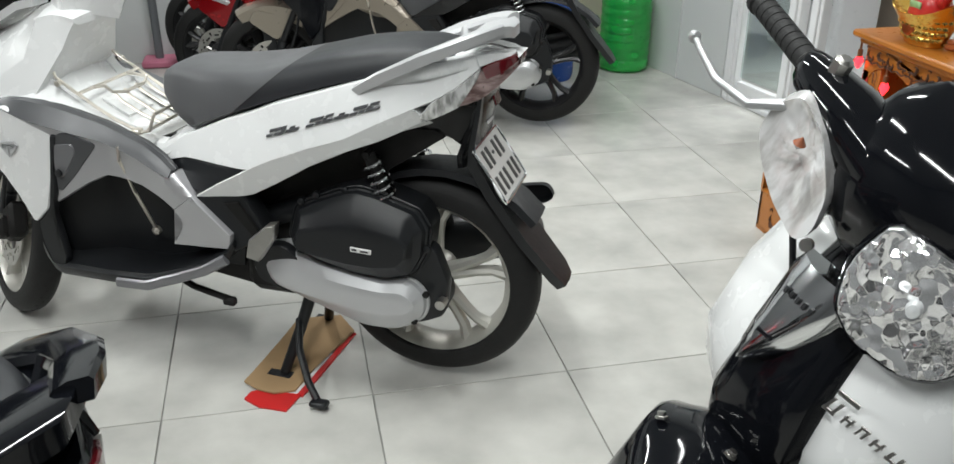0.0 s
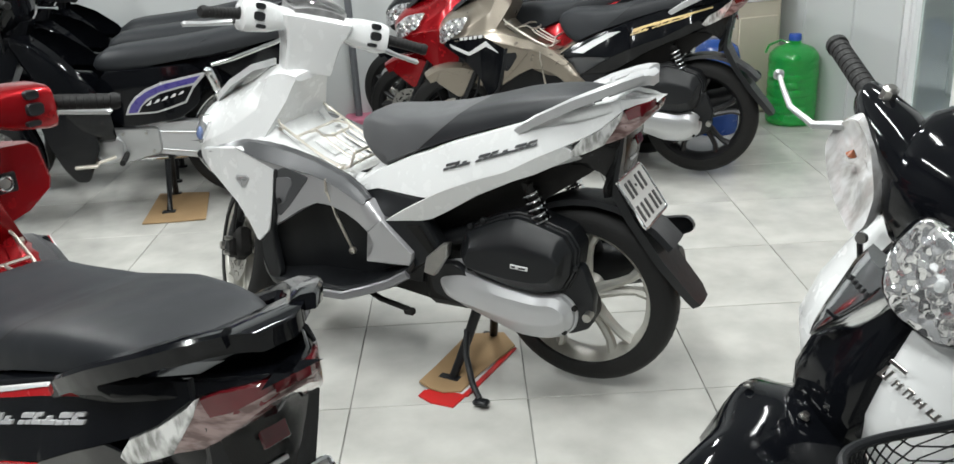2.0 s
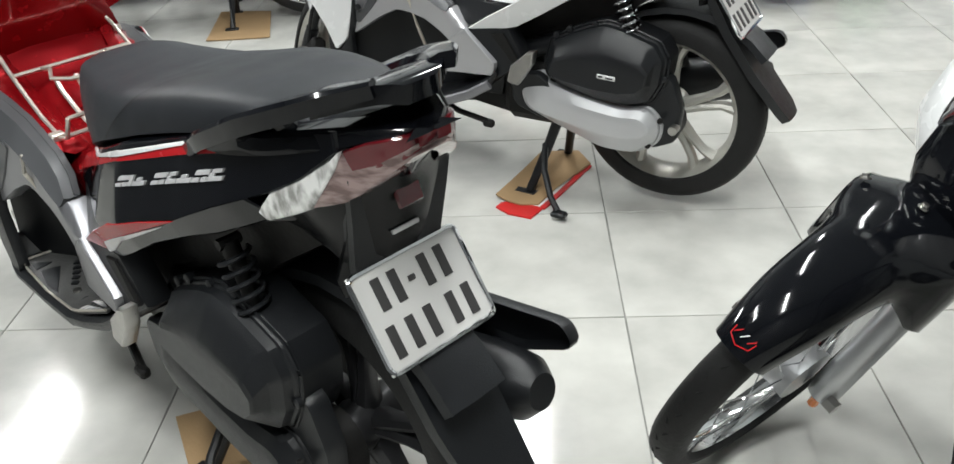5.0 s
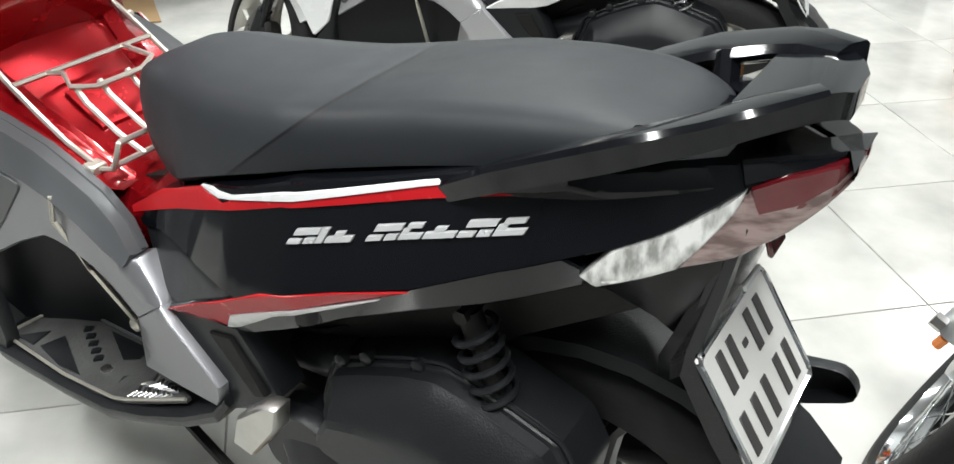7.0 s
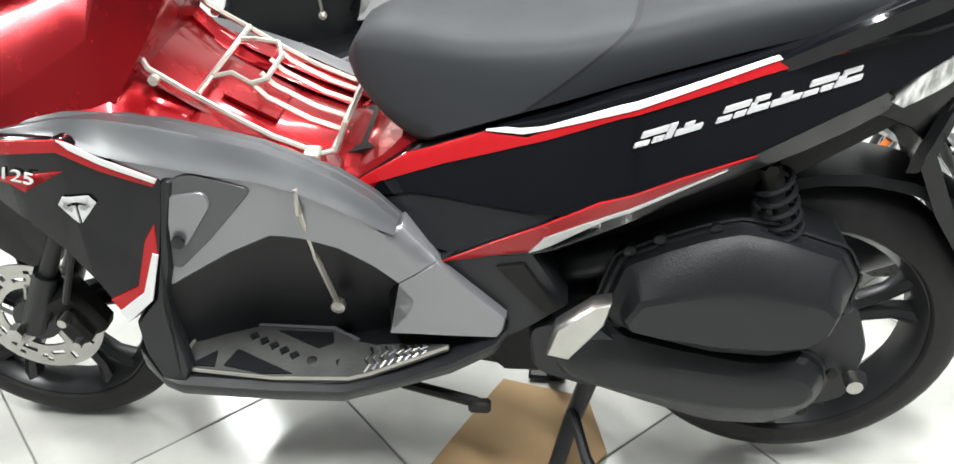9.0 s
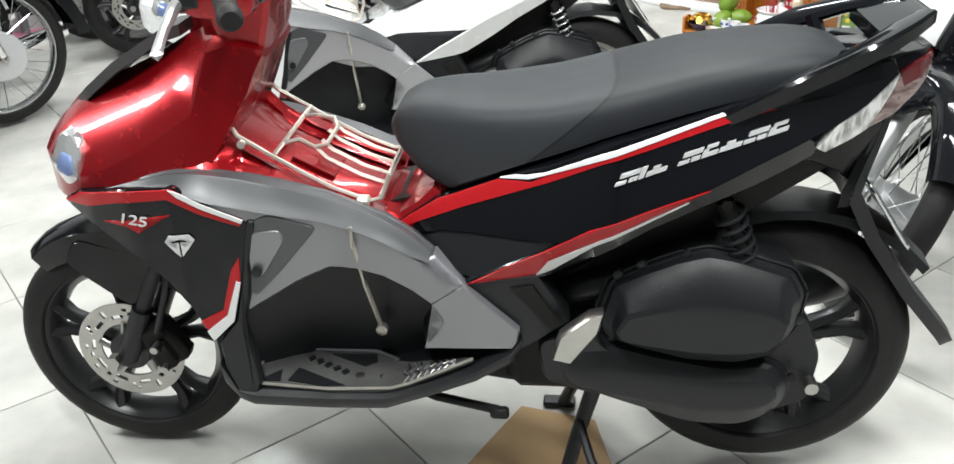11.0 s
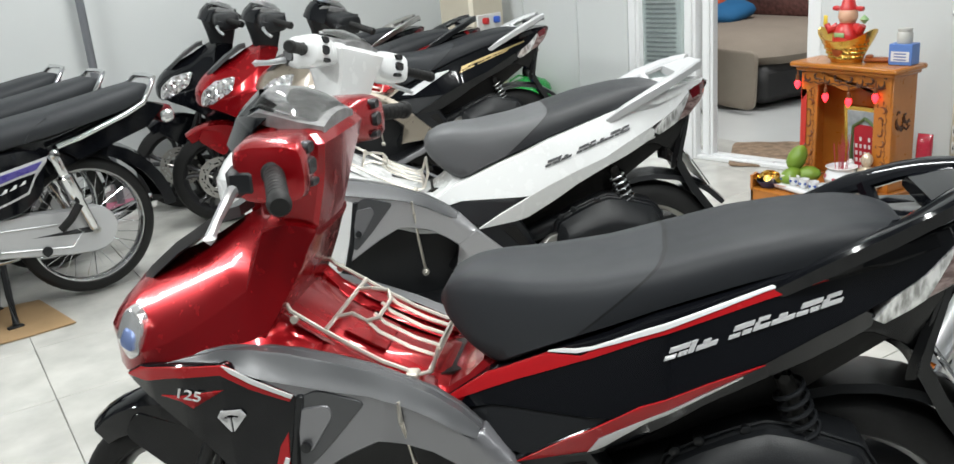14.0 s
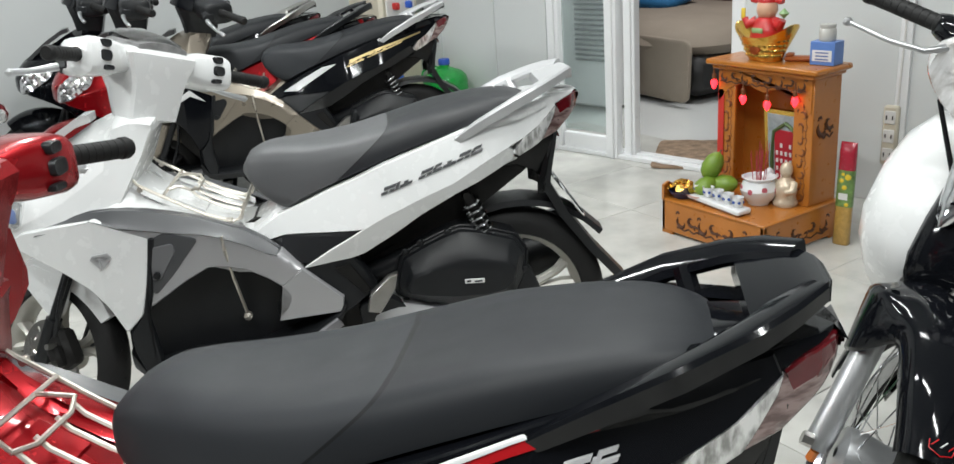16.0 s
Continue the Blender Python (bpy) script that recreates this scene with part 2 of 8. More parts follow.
class Geo:
    def __init__(self):
        self.v, self.f, self.mi = [], [], []

    def add(self, vs, fs, m=None, mi=0):
        k = len(self.v)
        self.v += [tuple(m @ Vector(p)) if m is not None else tuple(p) for p in vs]
        self.f += [tuple(k + i for i in f) for f in fs]
        self.mi += [mi] * len(fs)
        return self

    def box(self, sx, sy, sz, m=None, c=0.004, mi=0):
        """A box with chamfered edges round its centre."""
        h = (sx / 2, sy / 2, sz / 2)
        c = min(c, min(h) * 0.8)
        vs, fs, idx = [], [], {}
        for sxn in (-1, 1):
            for syn in (-1, 1):
                for szn in (-1, 1):
                    s = (sxn, syn, szn)
                    for a in range(3):
                        p = [s[i] * (h[i] - (0 if i == a else c)) for i in range(3)]
                        idx[s, a] = len(vs)
                        vs.append(p)
        sg = (-1, 1)
        for a in range(3):
            b, d = (a + 1) % 3, (a + 2) % 3
            for s in sg:
                q = []
                for (u, w) in ((-1, -1), (1, -1), (1, 1), (-1, 1)):
                    k = [0, 0, 0]
                    k[a], k[b], k[d] = s, u, w
                    q.append(idx[tuple(k), a])
                fs.append(q if s > 0 else q[::-1])
            for u in sg:
                for w in sg:
                    k0, k1 = [0, 0, 0], [0, 0, 0]
                    k0[a], k0[b], k0[d] = -1, u, w
                    k1[a], k1[b], k1[d] = 1, u, w
                    q = [idx[tuple(k0), b], idx[tuple(k1), b], idx[tuple(k1), d], idx[tuple(k0), d]]
                    fs.append(q if u * w < 0 else q[::-1])
        for s in [(i, j, k) for i in sg for j in sg for k in sg]:
            q = [idx[s, 0], idx[s, 1], idx[s, 2]]
            fs.append(q if s[0] * s[1] * s[2] > 0 else q[::-1])
        return self.add(vs, fs, m, mi)

    def loft(self, rings, m=None, caps=True, mi=0, wrap=False):
        n = len(rings[0])
        vs = [p for r in rings for p in r]
        fs = []
        last = len(rings) if wrap else len(rings) - 1
        for i in range(last):
            a, b = i * n, ((i + 1) % len(rings)) * n
            for j in range(n):
                k = (j + 1) % n
                fs.append((a + j, a + k, b + k, b + j))
        if caps and not wrap:
            fs.append(tuple(range(n - 1, -1, -1)))
            fs.append(tuple((len(rings) - 1) * n + j for j in range(n)))
        return self.add(vs, fs, m, mi)

    def tube(self, pts, r, n=8, m=None, mi=0, closed=False, flat=1.0, up=(0, 0, 1)):
        """A pipe along a line; r one radius or one for each point; flat squeezes it along up."""
        pts = [Vector(p) for p in pts]
        rs = r if isinstance(r, (list, tuple)) else [r] * len(pts)
        rings = []
        for i, p in enumerate(pts):
            a = pts[i - 1] if (i or closed) else p
            b = pts[(i + 1) % len(pts)] if (i < len(pts) - 1 or closed) else p
            d = (b - a).normalized()
            u = Vector(up)
            if abs(d.dot(u)) > 0.95:
                u = Vector((1, 0, 0)) if abs(d.x) < 0.9 else Vector((0, 1, 0))
            s = d.cross(u).normalized()
            w = s.cross(d)
            rings.append([p + s * (rs[i] * math.cos(2 * math.pi * k / n)) + w * (rs[i] * flat * math.sin(2 * math.pi * k / n)) for k in range(n)])
        return self.loft(rings, m, True, mi, wrap=closed)

    def lathe(self, prof, n=32, m=None, mi=0, closed=False, arc=2 * math.pi):
        """Turns (radius, height) points round the z axis."""
        full = abs(arc - 2 * math.pi) < 1e-6
        k = n if full else n + 1
        vs = [(r * math.cos(arc * i / n), r * math.sin(arc * i / n), h) for i in range(k) for r, h in prof]
        fs, q = [], len(prof)
        for i in range(n):
            a, b = i * q, ((i + 1) % k) * q
            for j in range(q if closed else q - 1):
                l = (j + 1) % q
                fs.append((a + j, b + j, b + l, a + l))
        return self.add(vs, fs, m, mi)

    def plate(self, pts, yf, thick=0.012, ch=0.003, cell=0.04, side=1, mi=0, m=None):
        """A curved panel: an outline in x and z, pushed out to y = yf(x, z), with a rounded rim and a depth."""
        bm = bmesh.new()
        bm.faces.new([bm.verts.new((x, 0, z)) for x, z in pts])
        bmesh.ops.triangulate(bm, faces=bm.faces[:])
        for ax in (0, 2):
            lo, hi = min(p[ax // 2] for p in pts), max(p[ax // 2] for p in pts)
            k = math.floor(lo / cell) + 1
            while k * cell < hi - 1e-4:
                co, no = [0, 0, 0], [0, 0, 0]
                co[ax], no[ax] = k * cell, 1
                bmesh.ops.bisect_plane(bm, geom=bm.verts[:] + bm.edges[:] + bm.faces[:], dist=1e-5, plane_co=co, plane_no=no)
                k += 1
        bmesh.ops.triangulate(bm, faces=bm.faces[:])
        bm.verts.ensure_lookup_table()
        bm.verts.index_update()
        fl = (sum(f.normal.y for f in bm.faces) > 0) != (side > 0)
        vs = [(v.co.x, side * yf(v.co.x, v.co.z), v.co.z) for v in bm.verts]
        fs = [tuple(v.index for v in (reversed(f.verts) if fl else f.verts)) for f in bm.faces]
        rim = []
        for f in fs:
            for i in range(len(f)):
                rim.append((f[i], f[(i + 1) % len(f)]))
        have = set(rim)
        rim = [e for e in rim if (e[1], e[0]) not in have]
        out = {}
        for a, b in rim:
            d = Vector((vs[b][0] - vs[a][0], 0, vs[b][2] - vs[a][2]))
            no = Vector((-d.z, 0, d.x)) * (side)
            if no.length > 1e-9:
                no.normalize()
            for k in (a, b):
                out[k] = out.get(k, Vector()) + no
        m1, m2 = {}, {}
        for k, no in out.items():
            if no.length > 1e-9:
                no.normalize()
            x, y, z = vs[k]
            m1[k] = len(vs)
            vs.append((x + no.x * ch * 0.7, y - side * ch, z + no.z * ch * 0.7))
            m2[k] = len(vs)
            vs.append((x + no.x * ch * 0.7, y - side * (ch + thick), z + no.z * ch * 0.7))
        for a, b in rim:
            fs.append((b, a, m1[a], m1[b]))
            fs.append((m1[b], m1[a], m2[a], m2[b]))
        bm.free()
        return self.add(vs, fs, m, mi)


def part(name, geo, mats, parent, label="", smooth=38, m=None, kind=""):
    """Links a shape as one mesh under a thing or a part."""
    me = bpy.data.meshes.new(name)
    me.from_pydata(geo.v, [], geo.f)
    mats = mats if isinstance(mats, (list, tuple)) else [mats]
    for x in mats:
        me.materials.append(x)
    if len(mats) > 1:
        me.polygons.foreach_set("material_index", geo.mi)
    bm = bmesh.new()
    bm.from_mesh(me)
    bmesh.ops.recalc_face_normals(bm, faces=bm.faces[:])
    bm.to_mesh(me)
    bm.free()
    if smooth:
        me.shade_smooth()
        me.set_sharp_from_angle(angle=radians(smooth))
    ob = new(name, me)
    if parent is not None:
        ob.parent = parent
    if m is not None:
        ob.matrix_basis = m
    if label:
        ob["label"] = label
    if kind:
        ob["kind"] = kind
    return ob


def thing(name, label, category, m=None, group="", kind=""):
    ob = tagged(new(name), label, category, group, kind)
    ob.empty_display_size = 0.05
    if m is not None:
        ob.matrix_basis = m
    return ob


def single(name, geo, mats, label, category, m=None, group="", kind="", smooth=38):
    return tagged(part(name, geo, mats, None, "", smooth, m), label, category, group, kind)


AX_Y = Matrix.Rotation(radians(-90), 4, "X")      # turns the lathe's axis from z to y


def at(x, y, z):
    return Matrix.Translation((x, y, z))


def aim(p, q):
    """A matrix whose z axis runs from p to q."""
    p, q = Vector(p), Vector(q)
    return Matrix.Translation(p) @ (q - p).to_track_quat("Z", "Y").to_matrix().to_4x4()


def arc_pts(cx, cz, r, a0, a1, n):
    return [(cx + r * math.cos(radians(a0 + (a1 - a0) * i / n)), cz + r * math.sin(radians(a0 + (a1 - a0) * i / n))) for i in range(n + 1)]


def helix(p, q, r, turns, wire, n=14):
    p, q = Vector(p), Vector(q)
    m = aim(p, q)
    l = (q - p).length
    k = int(turns * n)
    return [m @ Vector((r * math.cos(2 * math.pi * i / n), r * math.sin(2 * math.pi * i / n), l * i / k)) for i in range(k + 1)]


def rounded(pts, r=0.02, n=3):
    """Rounds the corners of a closed outline."""
    out = []
    k = len(pts)
    for i in range(k):
        a, b, c = Vector(pts[i - 1]), Vector(pts[i]), Vector(pts[(i + 1) % k])
        u, w = a - b, c - b
        d = min(r, u.length * 0.45, w.length * 0.45)
        p, q = b + u.normalized() * d, b + w.normalized() * d
        for j in range(n + 1):
            t = j / n
            s = p * (1 - t) ** 2 + b * 2 * t * (1 - t) + q * t * t
            out.append((s.x, s.y))
    return out


# ---- the room ----
WN = Vector((1, 0.2, 0)).normalized()            # outward normal of the wall with the sliding door
WU = Vector((0.2, -1, 0)).normalized()           # along it, towards the shop front
WALL_M = Matrix(((WU.x, WN.x, 0, 1.47), (WU.y, WN.y, 0, 2.0), (0, 0, 1, 0), (0, 0, 0, 1)))   # local x along the wall, y outward
H = 3.0

floor = tagged(part("floor", Geo().box(9.0, 8.6, 0.1, at(0.4, 0.3, -0.0555), 0.002), M_GROUT, None), "glossy pale tiled shop floor with dark joints", "floor", kind="structure")
tile_geo = Geo().box(0.4972, 0.4972, 0.012, None, 0.0015)
tile_proto = None
for i in range(-8, 4):
    for j in range(-7, 8):
        x, y = 0.5 * i + 0.25, 0.5 * j + 0.25
        if (Vector((x, y, 0)) - Vector((1.47, 2.0, 0))).dot(WN) > 0.33:
            continue
        if tile_proto is None:
            tile_proto = part("floor_tile", tile_geo, M_TILE, floor, m=at(x, y, -0.006))
        else:
            o = new("floor_tile", tile_proto.data)
            o.parent, o.matrix_basis = floor, at(x, y, -0.006)


def wall_piece(name, x0, x1, z0, z1, m, label, t=0.12, material=M_WALL):
    g = Geo().box(x1 - x0, t, z1 - z0, at((x0 + x1) / 2, t / 2, (z0 + z1) / 2), 0.002)
    return tagged(part(name, g, material, None, m=m), label, "wall", kind="structure")


wall_piece("wall_east", -1.75, -0.12, 0, H, WALL_M, "white painted wall with scuffed foot")
wall_piece("wall_east", 1.06, 6.0, 0, H, WALL_M, "white painted wall beside the sliding door")
wall_piece("wall_east", -0.12, 1.06, 2.15, H, WALL_M, "white painted wall over the sliding door")
BACK_M = Matrix.Translation((1.13, 3.62, 0)) @ Matrix.Rotation(math.atan(0.1), 4, "Z")
wall_piece("wall_north", -5.6, 0.2, 0, H, BACK_M, "pale grey painted back wall")
# Unseen walls added to close the shop; their grey sets fill light and reflections.
wall_piece("wall_west", -4.0, 4.4, 0, H, Matrix.Translation((-3.7, 0, 0)) @ Matrix.Rotation(radians(90), 4, "Z"), "unseen grey side wall added for reflections", 0.12, M_UNSEEN_WALL)
wall_piece("wall_south", -4.5, 4.5, 0, H, Matrix.Translation((0, -3.5, 0)) @ Matrix.Rotation(radians(180), 4, "Z"), "unseen grey wall added across the open shop front for reflections", 0.12, M_UNSEEN_WALL)
tagged(part("ceiling", Geo().box(12, 9.5, 0.1, at(1.5, 0.4, H + 0.05)), M_CEIL, None), "grey flat ceiling", "ceiling", kind="structure")
# strip fittings under the ceiling
for lx, ly, watts in LAMPS:
    g = Geo().box(1.3, 0.14, 0.05, at(0, 0, 0), 0.01)
    single("tube_lamp_fitting", g, M_FRAME, "white ceiling fitting for a fluorescent tube", "lamp", pose(lx, ly, 2.972, 0, 0, 90), group="ceiling tube lamps")
single("tube_lamp_fitting", Geo().box(0.06, 1.36, 0.05, at(0, 0, 0.035), 0.01), M_FRAME, "white fluorescent tube fitting on the side wall", "lamp", WALL_LAMP, group="ceiling tube lamps")
# joints in the wall cladding and the pipe on the back wall
for x in (-1.3, -0.95, -0.5):
    part("trim", Geo().box(0.012, 0.012, H, at(x, -0.004, H / 2), 0.002), M_WALL, None, m=WALL_M)["kind"] = "structure"
for o in [o for o in scene.objects if o.name.startswith("trim")]:
    tagged(o, "thin white joint strip on the wall", "trim")
tagged(part("trim", Geo().box(0.05, 0.02, H, at(1.77, -0.006, H / 2), 0.003), M_FRAME, None, m=WALL_M), "white wall corner trim", "trim", kind="structure")
pg = Geo().tube([(0, 0, 0.02), (0, 0, H - 0.02)], 0.022, 12)
pole = thing("grey_pole", "grey steel pole standing against the back wall", "pole", pose(-1.3, 3.3, 0))
part("pipe", pg, mat("grey_pipe", (0.22, 0.23, 0.25), 0.4, metal=0.5), pole)
part("foot", Geo().box(0.22, 0.16, 0.04, at(0.02, 0, 0.02), 0.01), mat("pink_plastic", (0.62, 0.2, 0.3), 0.5), pole, "pink plastic foot")

# sliding door: fixed pane, mullion and the opening
dz = 2.14
door = thing("door_1", "white aluminium sliding glass door, half open", "door", WALL_M, kind="structure")
for x0, x1, y in ((-0.12, -0.04, 0.03), (0.27, 0.345, 0.02), (0.36, 0.43, 0.06)):
    part("door_frame", Geo().box(x1 - x0, 0.05, dz, at((x0 + x1) / 2, y, dz / 2), 0.004), M_FRAME, door)
    part("frame_rib", Geo().box(0.014, 0.012, dz, at((x0 + x1) / 2 + 0.012, y - 0.031, dz / 2), 0.003), M_FRAME, door)
part("door_frame", Geo().box(0.07, 0.1, dz, at(1.025, 0.05, dz / 2), 0.004), M_FRAME, door)
part("bottom_rail", Geo().box(0.3, 0.035, 0.085, at(0.115, 0.035, 0.062), 0.004), M_FRAME, door)
part("sill", Geo().box(1.12, 0.13, 0.022, at(0.46, 0.065, 0.011), 0.003), M_FRAME, door)
part("sill_rib", Geo().box(1.12, 0.008, 0.012, at(0.46, 0.05, 0.028), 0.002), M_FRAME, door)
pane = part("pane", Geo().box(0.305, 0.006, dz - 0.14, at(0.115, 0.04, dz / 2 + 0.05), 0.001), mat("door_glass", (0.8, 0.9, 0.88), 0.03, trans=0.96, var=0.01, rvar=0.01), door)
pane.visible_shadow = False

# ---- the room behind the door ----
M_TILE2 = mat("hall_tile", (0.62, 0.63, 0.62), 0.14, var=0.05, scale=1.5)
tagged(part("floor_hall", Geo().box(8.5, 5.6, 0.1, at(-0.4, 2.9, -0.052), 0.002), M_TILE2, None, m=WALL_M), "glossy pale tiled floor of the living room", "floor", kind="structure")
for nm, x0, x1, p, r in (("wall_hall_far", -5.2, 3.5, (0, 5.2), 0), ("wall_hall_side", -5.4, 0.0, (-4.4, 0.1), -90), ("wall_hall_near", 0, 5.6, (3.6, 0.1), 90)):
    wall_piece(nm, x0, x1, 0, H, WALL_M @ pose(p[0], p[1], 0, 0, 0, r), "pale wall of the living room")
ld = bpy.data.lights.new("hall_light", "AREA")
ld.shape, ld.size, ld.size_y, ld.energy = "RECTANGLE", 1.2, 0.3, 60
new("hall_light", ld).matrix_world = WALL_M @ pose(0.0, 1.6, 2.9)

M_TAUPE = mat("taupe_throw", (0.27, 0.225, 0.18), 0.85, var=0.15, scale=5, bump=0.5, bscale=220)
M_BLACKFAB = mat("black_leatherette", (0.015, 0.014, 0.014), 0.5, var=0.2)
M_FLORAL = mat("floral_cloth", (0.24, 0.11, 0.1), 0.85, var=0.95, scale=30)
M_BLUE = mat("blue_cloth", (0.015, 0.13, 0.3), 0.8, var=0.15)
M_ORANGE = mat("orange_cloth", (0.5, 0.08, 0.03), 0.8, var=0.2)


def cushion(sx, sy, sz, m, g, mi=0, n=14, e=0.55):
    rings = []
    for k in range(9):
        a = -math.pi / 2 + math.pi * k / 8
        r, z = math.copysign(abs(math.cos(a)) ** e, 1), math.sin(a)
        ring = []
        for j in range(n * 2):
            t = 2 * math.pi * j / (n * 2)
            ring.append((sx / 2 * max(r, 0.02) * math.copysign(abs(math.cos(t)) ** 0.45, math.cos(t)), sy / 2 * max(r, 0.02) * math.copysign(abs(math.sin(t)) ** 0.45, math.sin(t)), sz / 2 * z))
        rings.append(ring)
    return g.loft(rings, m, True, mi)


SOFA = WALL_M @ pose(-0.75, 2.25, 0, 0, 0, -14)
sofa = thing("sofa", "black sofa bed covered with a taupe throw", "sofa", SOFA)
part("base", Geo().box(1.9, 1.5, 0.26, at(0, 0.05, 0.17), 0.05), M_BLACKFAB, sofa)
part("throw", cushion(2.0, 1.65, 0.3, at(0, 0, 0.36), Geo()), M_TAUPE, sofa, "taupe fabric throw", 60)
part("throw_flap", Geo().plate(rounded([(-0.45, 0.30), (-0.1, 0.22), (0.1, 0.07), (0.3, 0.03), (0.98, 0.03), (0.98, 0.42), (-0.5, 0.42)], 0.06), lambda x, z: 0.8 + 0.05 * (0.4 - z) + 0.015 * math.sin(x * 9), 0.02, 0.006, 0.08, -1), M_TAUPE, sofa, "hanging edge of the taupe throw", 60)
part("backrest", cushion(1.9, 0.45, 0.75, at(0.0, 0.62, 0.8), Geo()), M_FLORAL, sofa, "dark red floral backrest", 60)
part("cushion", cushion(0.42, 0.2, 0.42, at(0.72, 0.32, 0.72), Geo()), mat("cream_cloth", (0.5, 0.42, 0.32), 0.85, var=0.1), sofa, "cream cushion", 60)
single("pillow", cushion(0.7, 0.46, 0.17, None, cushion(0.4, 0.26, 0.184, None, Geo(), 1)), [M_BLUE, M_ORANGE], "blue pillow with an orange flower print on the sofa", "pillow", SOFA @ pose(-0.3, 0.0, 0.575, 8, 4, 12), smooth=60)
rug = Geo().plate(rounded([(-0.42, -0.27), (0.42, -0.27), (0.42, 0.27), (-0.42, 0.27)], 0.05), lambda x, z: 0.014 + 0.003 * math.sin(x * 40) * math.sin(z * 37), 0.008, 0.003, 0.03)
single("door_mat", rug, mat("brown_shaggy_mat", (0.24, 0.165, 0.11), 0.95, var=0.9, scale=22, bump=1.0, bscale=180), "brown mottled shaggy mat on the hall floor", "mat", WALL_M @ pose(0.84, 0.36, 0, 90, 0, 28), smooth=60)
# louvred cooler seen through the fixed pane
cooler = thing("air_cooler", "white air cooler with a slatted grille behind the glass", "air cooler", WALL_M @ pose(-0.62, 0.9, 0))
part("body", Geo().box(0.55, 0.3, 1.3, at(0, 0.16, 0.67), 0.02), M_FRAME, cooler)
for k in range(30):
    part("slat", Geo().box(0.24, 0.012, 0.016, at(0.1, 0.0, 0.33 + k * 0.032) @ Matrix.Rotation(0.5, 4, "X"), 0.003), mat("grille_grey", (0.3, 0.31, 0.32), 0.5) if k == 0 else bpy.data.materials["grille_grey"], cooler)


# ---- motor scooters ----
def two_tone(front, rear):
    """Seat vinyl in two tones that meet along a slanted seam."""
    name = front.name + "_and_" + rear.name
    if name in bpy.data.materials:
        return bpy.data.materials[name]
    m = front.copy()
    m.name = name
    nt = m.node_tree
    b = nt.nodes["Principled BSDF"]
    old = b.inputs["Base Color"].links[0].from_socket
    tc = nt.nodes.new("ShaderNodeTexCoord")
    dot = nt.nodes.new("ShaderNodeVectorMath")
    dot.operation = "DOT_PRODUCT"
    dot.inputs[1].default_value = (1.0, 0.0, 1.22)
    nt.links.new(tc.outputs["Object"], dot.inputs[0])
    ramp = nt.nodes.new("ShaderNodeMapRange")
    ramp.inputs[1].default_value, ramp.inputs[2].default_value = 1.300, 1.303
    nt.links.new(dot.outputs["Value"], ramp.inputs[0])
    mix = nt.nodes.new("ShaderNodeMix")
    mix.data_type = "RGBA"
    mix.inputs[6].default_value = [n for n in rear.node_tree.nodes if n.type == "MIX"][0].inputs[6].default_value
    nt.links.new(ramp.outputs[0], mix.inputs[0])
    nt.links.new(old, mix.inputs[7])
    cmp = nt.nodes.new("ShaderNodeMath")
    cmp.operation, cmp.inputs[1].default_value, cmp.inputs[2].default_value = "COMPARE", 1.3015, 0.0028
    nt.links.new(dot.outputs["Value"], cmp.inputs[0])
    seam = nt.nodes.new("ShaderNodeMix")
    seam.data_type = "RGBA"
    seam.inputs[7].default_value = (0.006, 0.006, 0.007, 1)
    nt.links.new(cmp.outputs[0], seam.inputs[0])
    nt.links.new(mix.outputs[2], seam.inputs[6])
    nt.links.new(seam.outputs[2], b.inputs["Base Color"])
    return m


def text_geo(text, size, depth):
    """Letters as a mesh shape, lying in x and y, raised along z."""
    cu = bpy.data.curves.new("letters", "FONT")
    cu.body, cu.size, cu.extrude, cu.shear = text, size, depth / 2, 0.25
    ob = bpy.data.objects.new("letters", cu)
    me = ob.to_mesh()
    g = Geo().add([tuple(v.co) for v in me.vertices], [tuple(f.vertices) for f in me.polygons])
    ob.to_mesh_clear()
    bpy.data.objects.remove(ob)
    bpy.data.curves.remove(cu)
    return g


def tyre_geo(R, w):
    """Tyre section turned round the axle (y)."""
    prof, n = [], 20
    depth = w * 0.62
    for k in range(n):
        a = 2 * math.pi * k / n
        c, s = math.cos(a), math.sin(a)
        prof.append((R - depth + depth * (math.copysign(abs(c) ** 0.8, c)) if c > 0 else R - depth + depth * 0.12 * c, w / 2 * math.copysign(abs(s) ** 0.75, s)))
    return Geo().lathe(prof, 56, AX_Y, 0, True)


def tread_geo(R, w):
    depth = w * 0.62
    g = Geo()
    for k in range(30):
        for sd in (-1, 1):
            a = 2 * math.pi * (k + 0.25 * sd) / 30
            pts = []
            for t in range(4):
                u = t / 3
                y = sd * w * (0.04 + 0.36 * u)
                rr = R - depth + depth * max(0.0, 1 - (abs(y) / (w / 2)) ** (1 / 0.75) ** 1.0) ** 0.5 + 0.0006
                b = a + 0.16 * u
                pts.append((rr * math.cos(b), y, rr * math.sin(b)))
            g.tube(pts, 0.0022, 4)
    return g


M_GROOVE = mat("tread_groove", (0.006, 0.006, 0.006), 0.9)


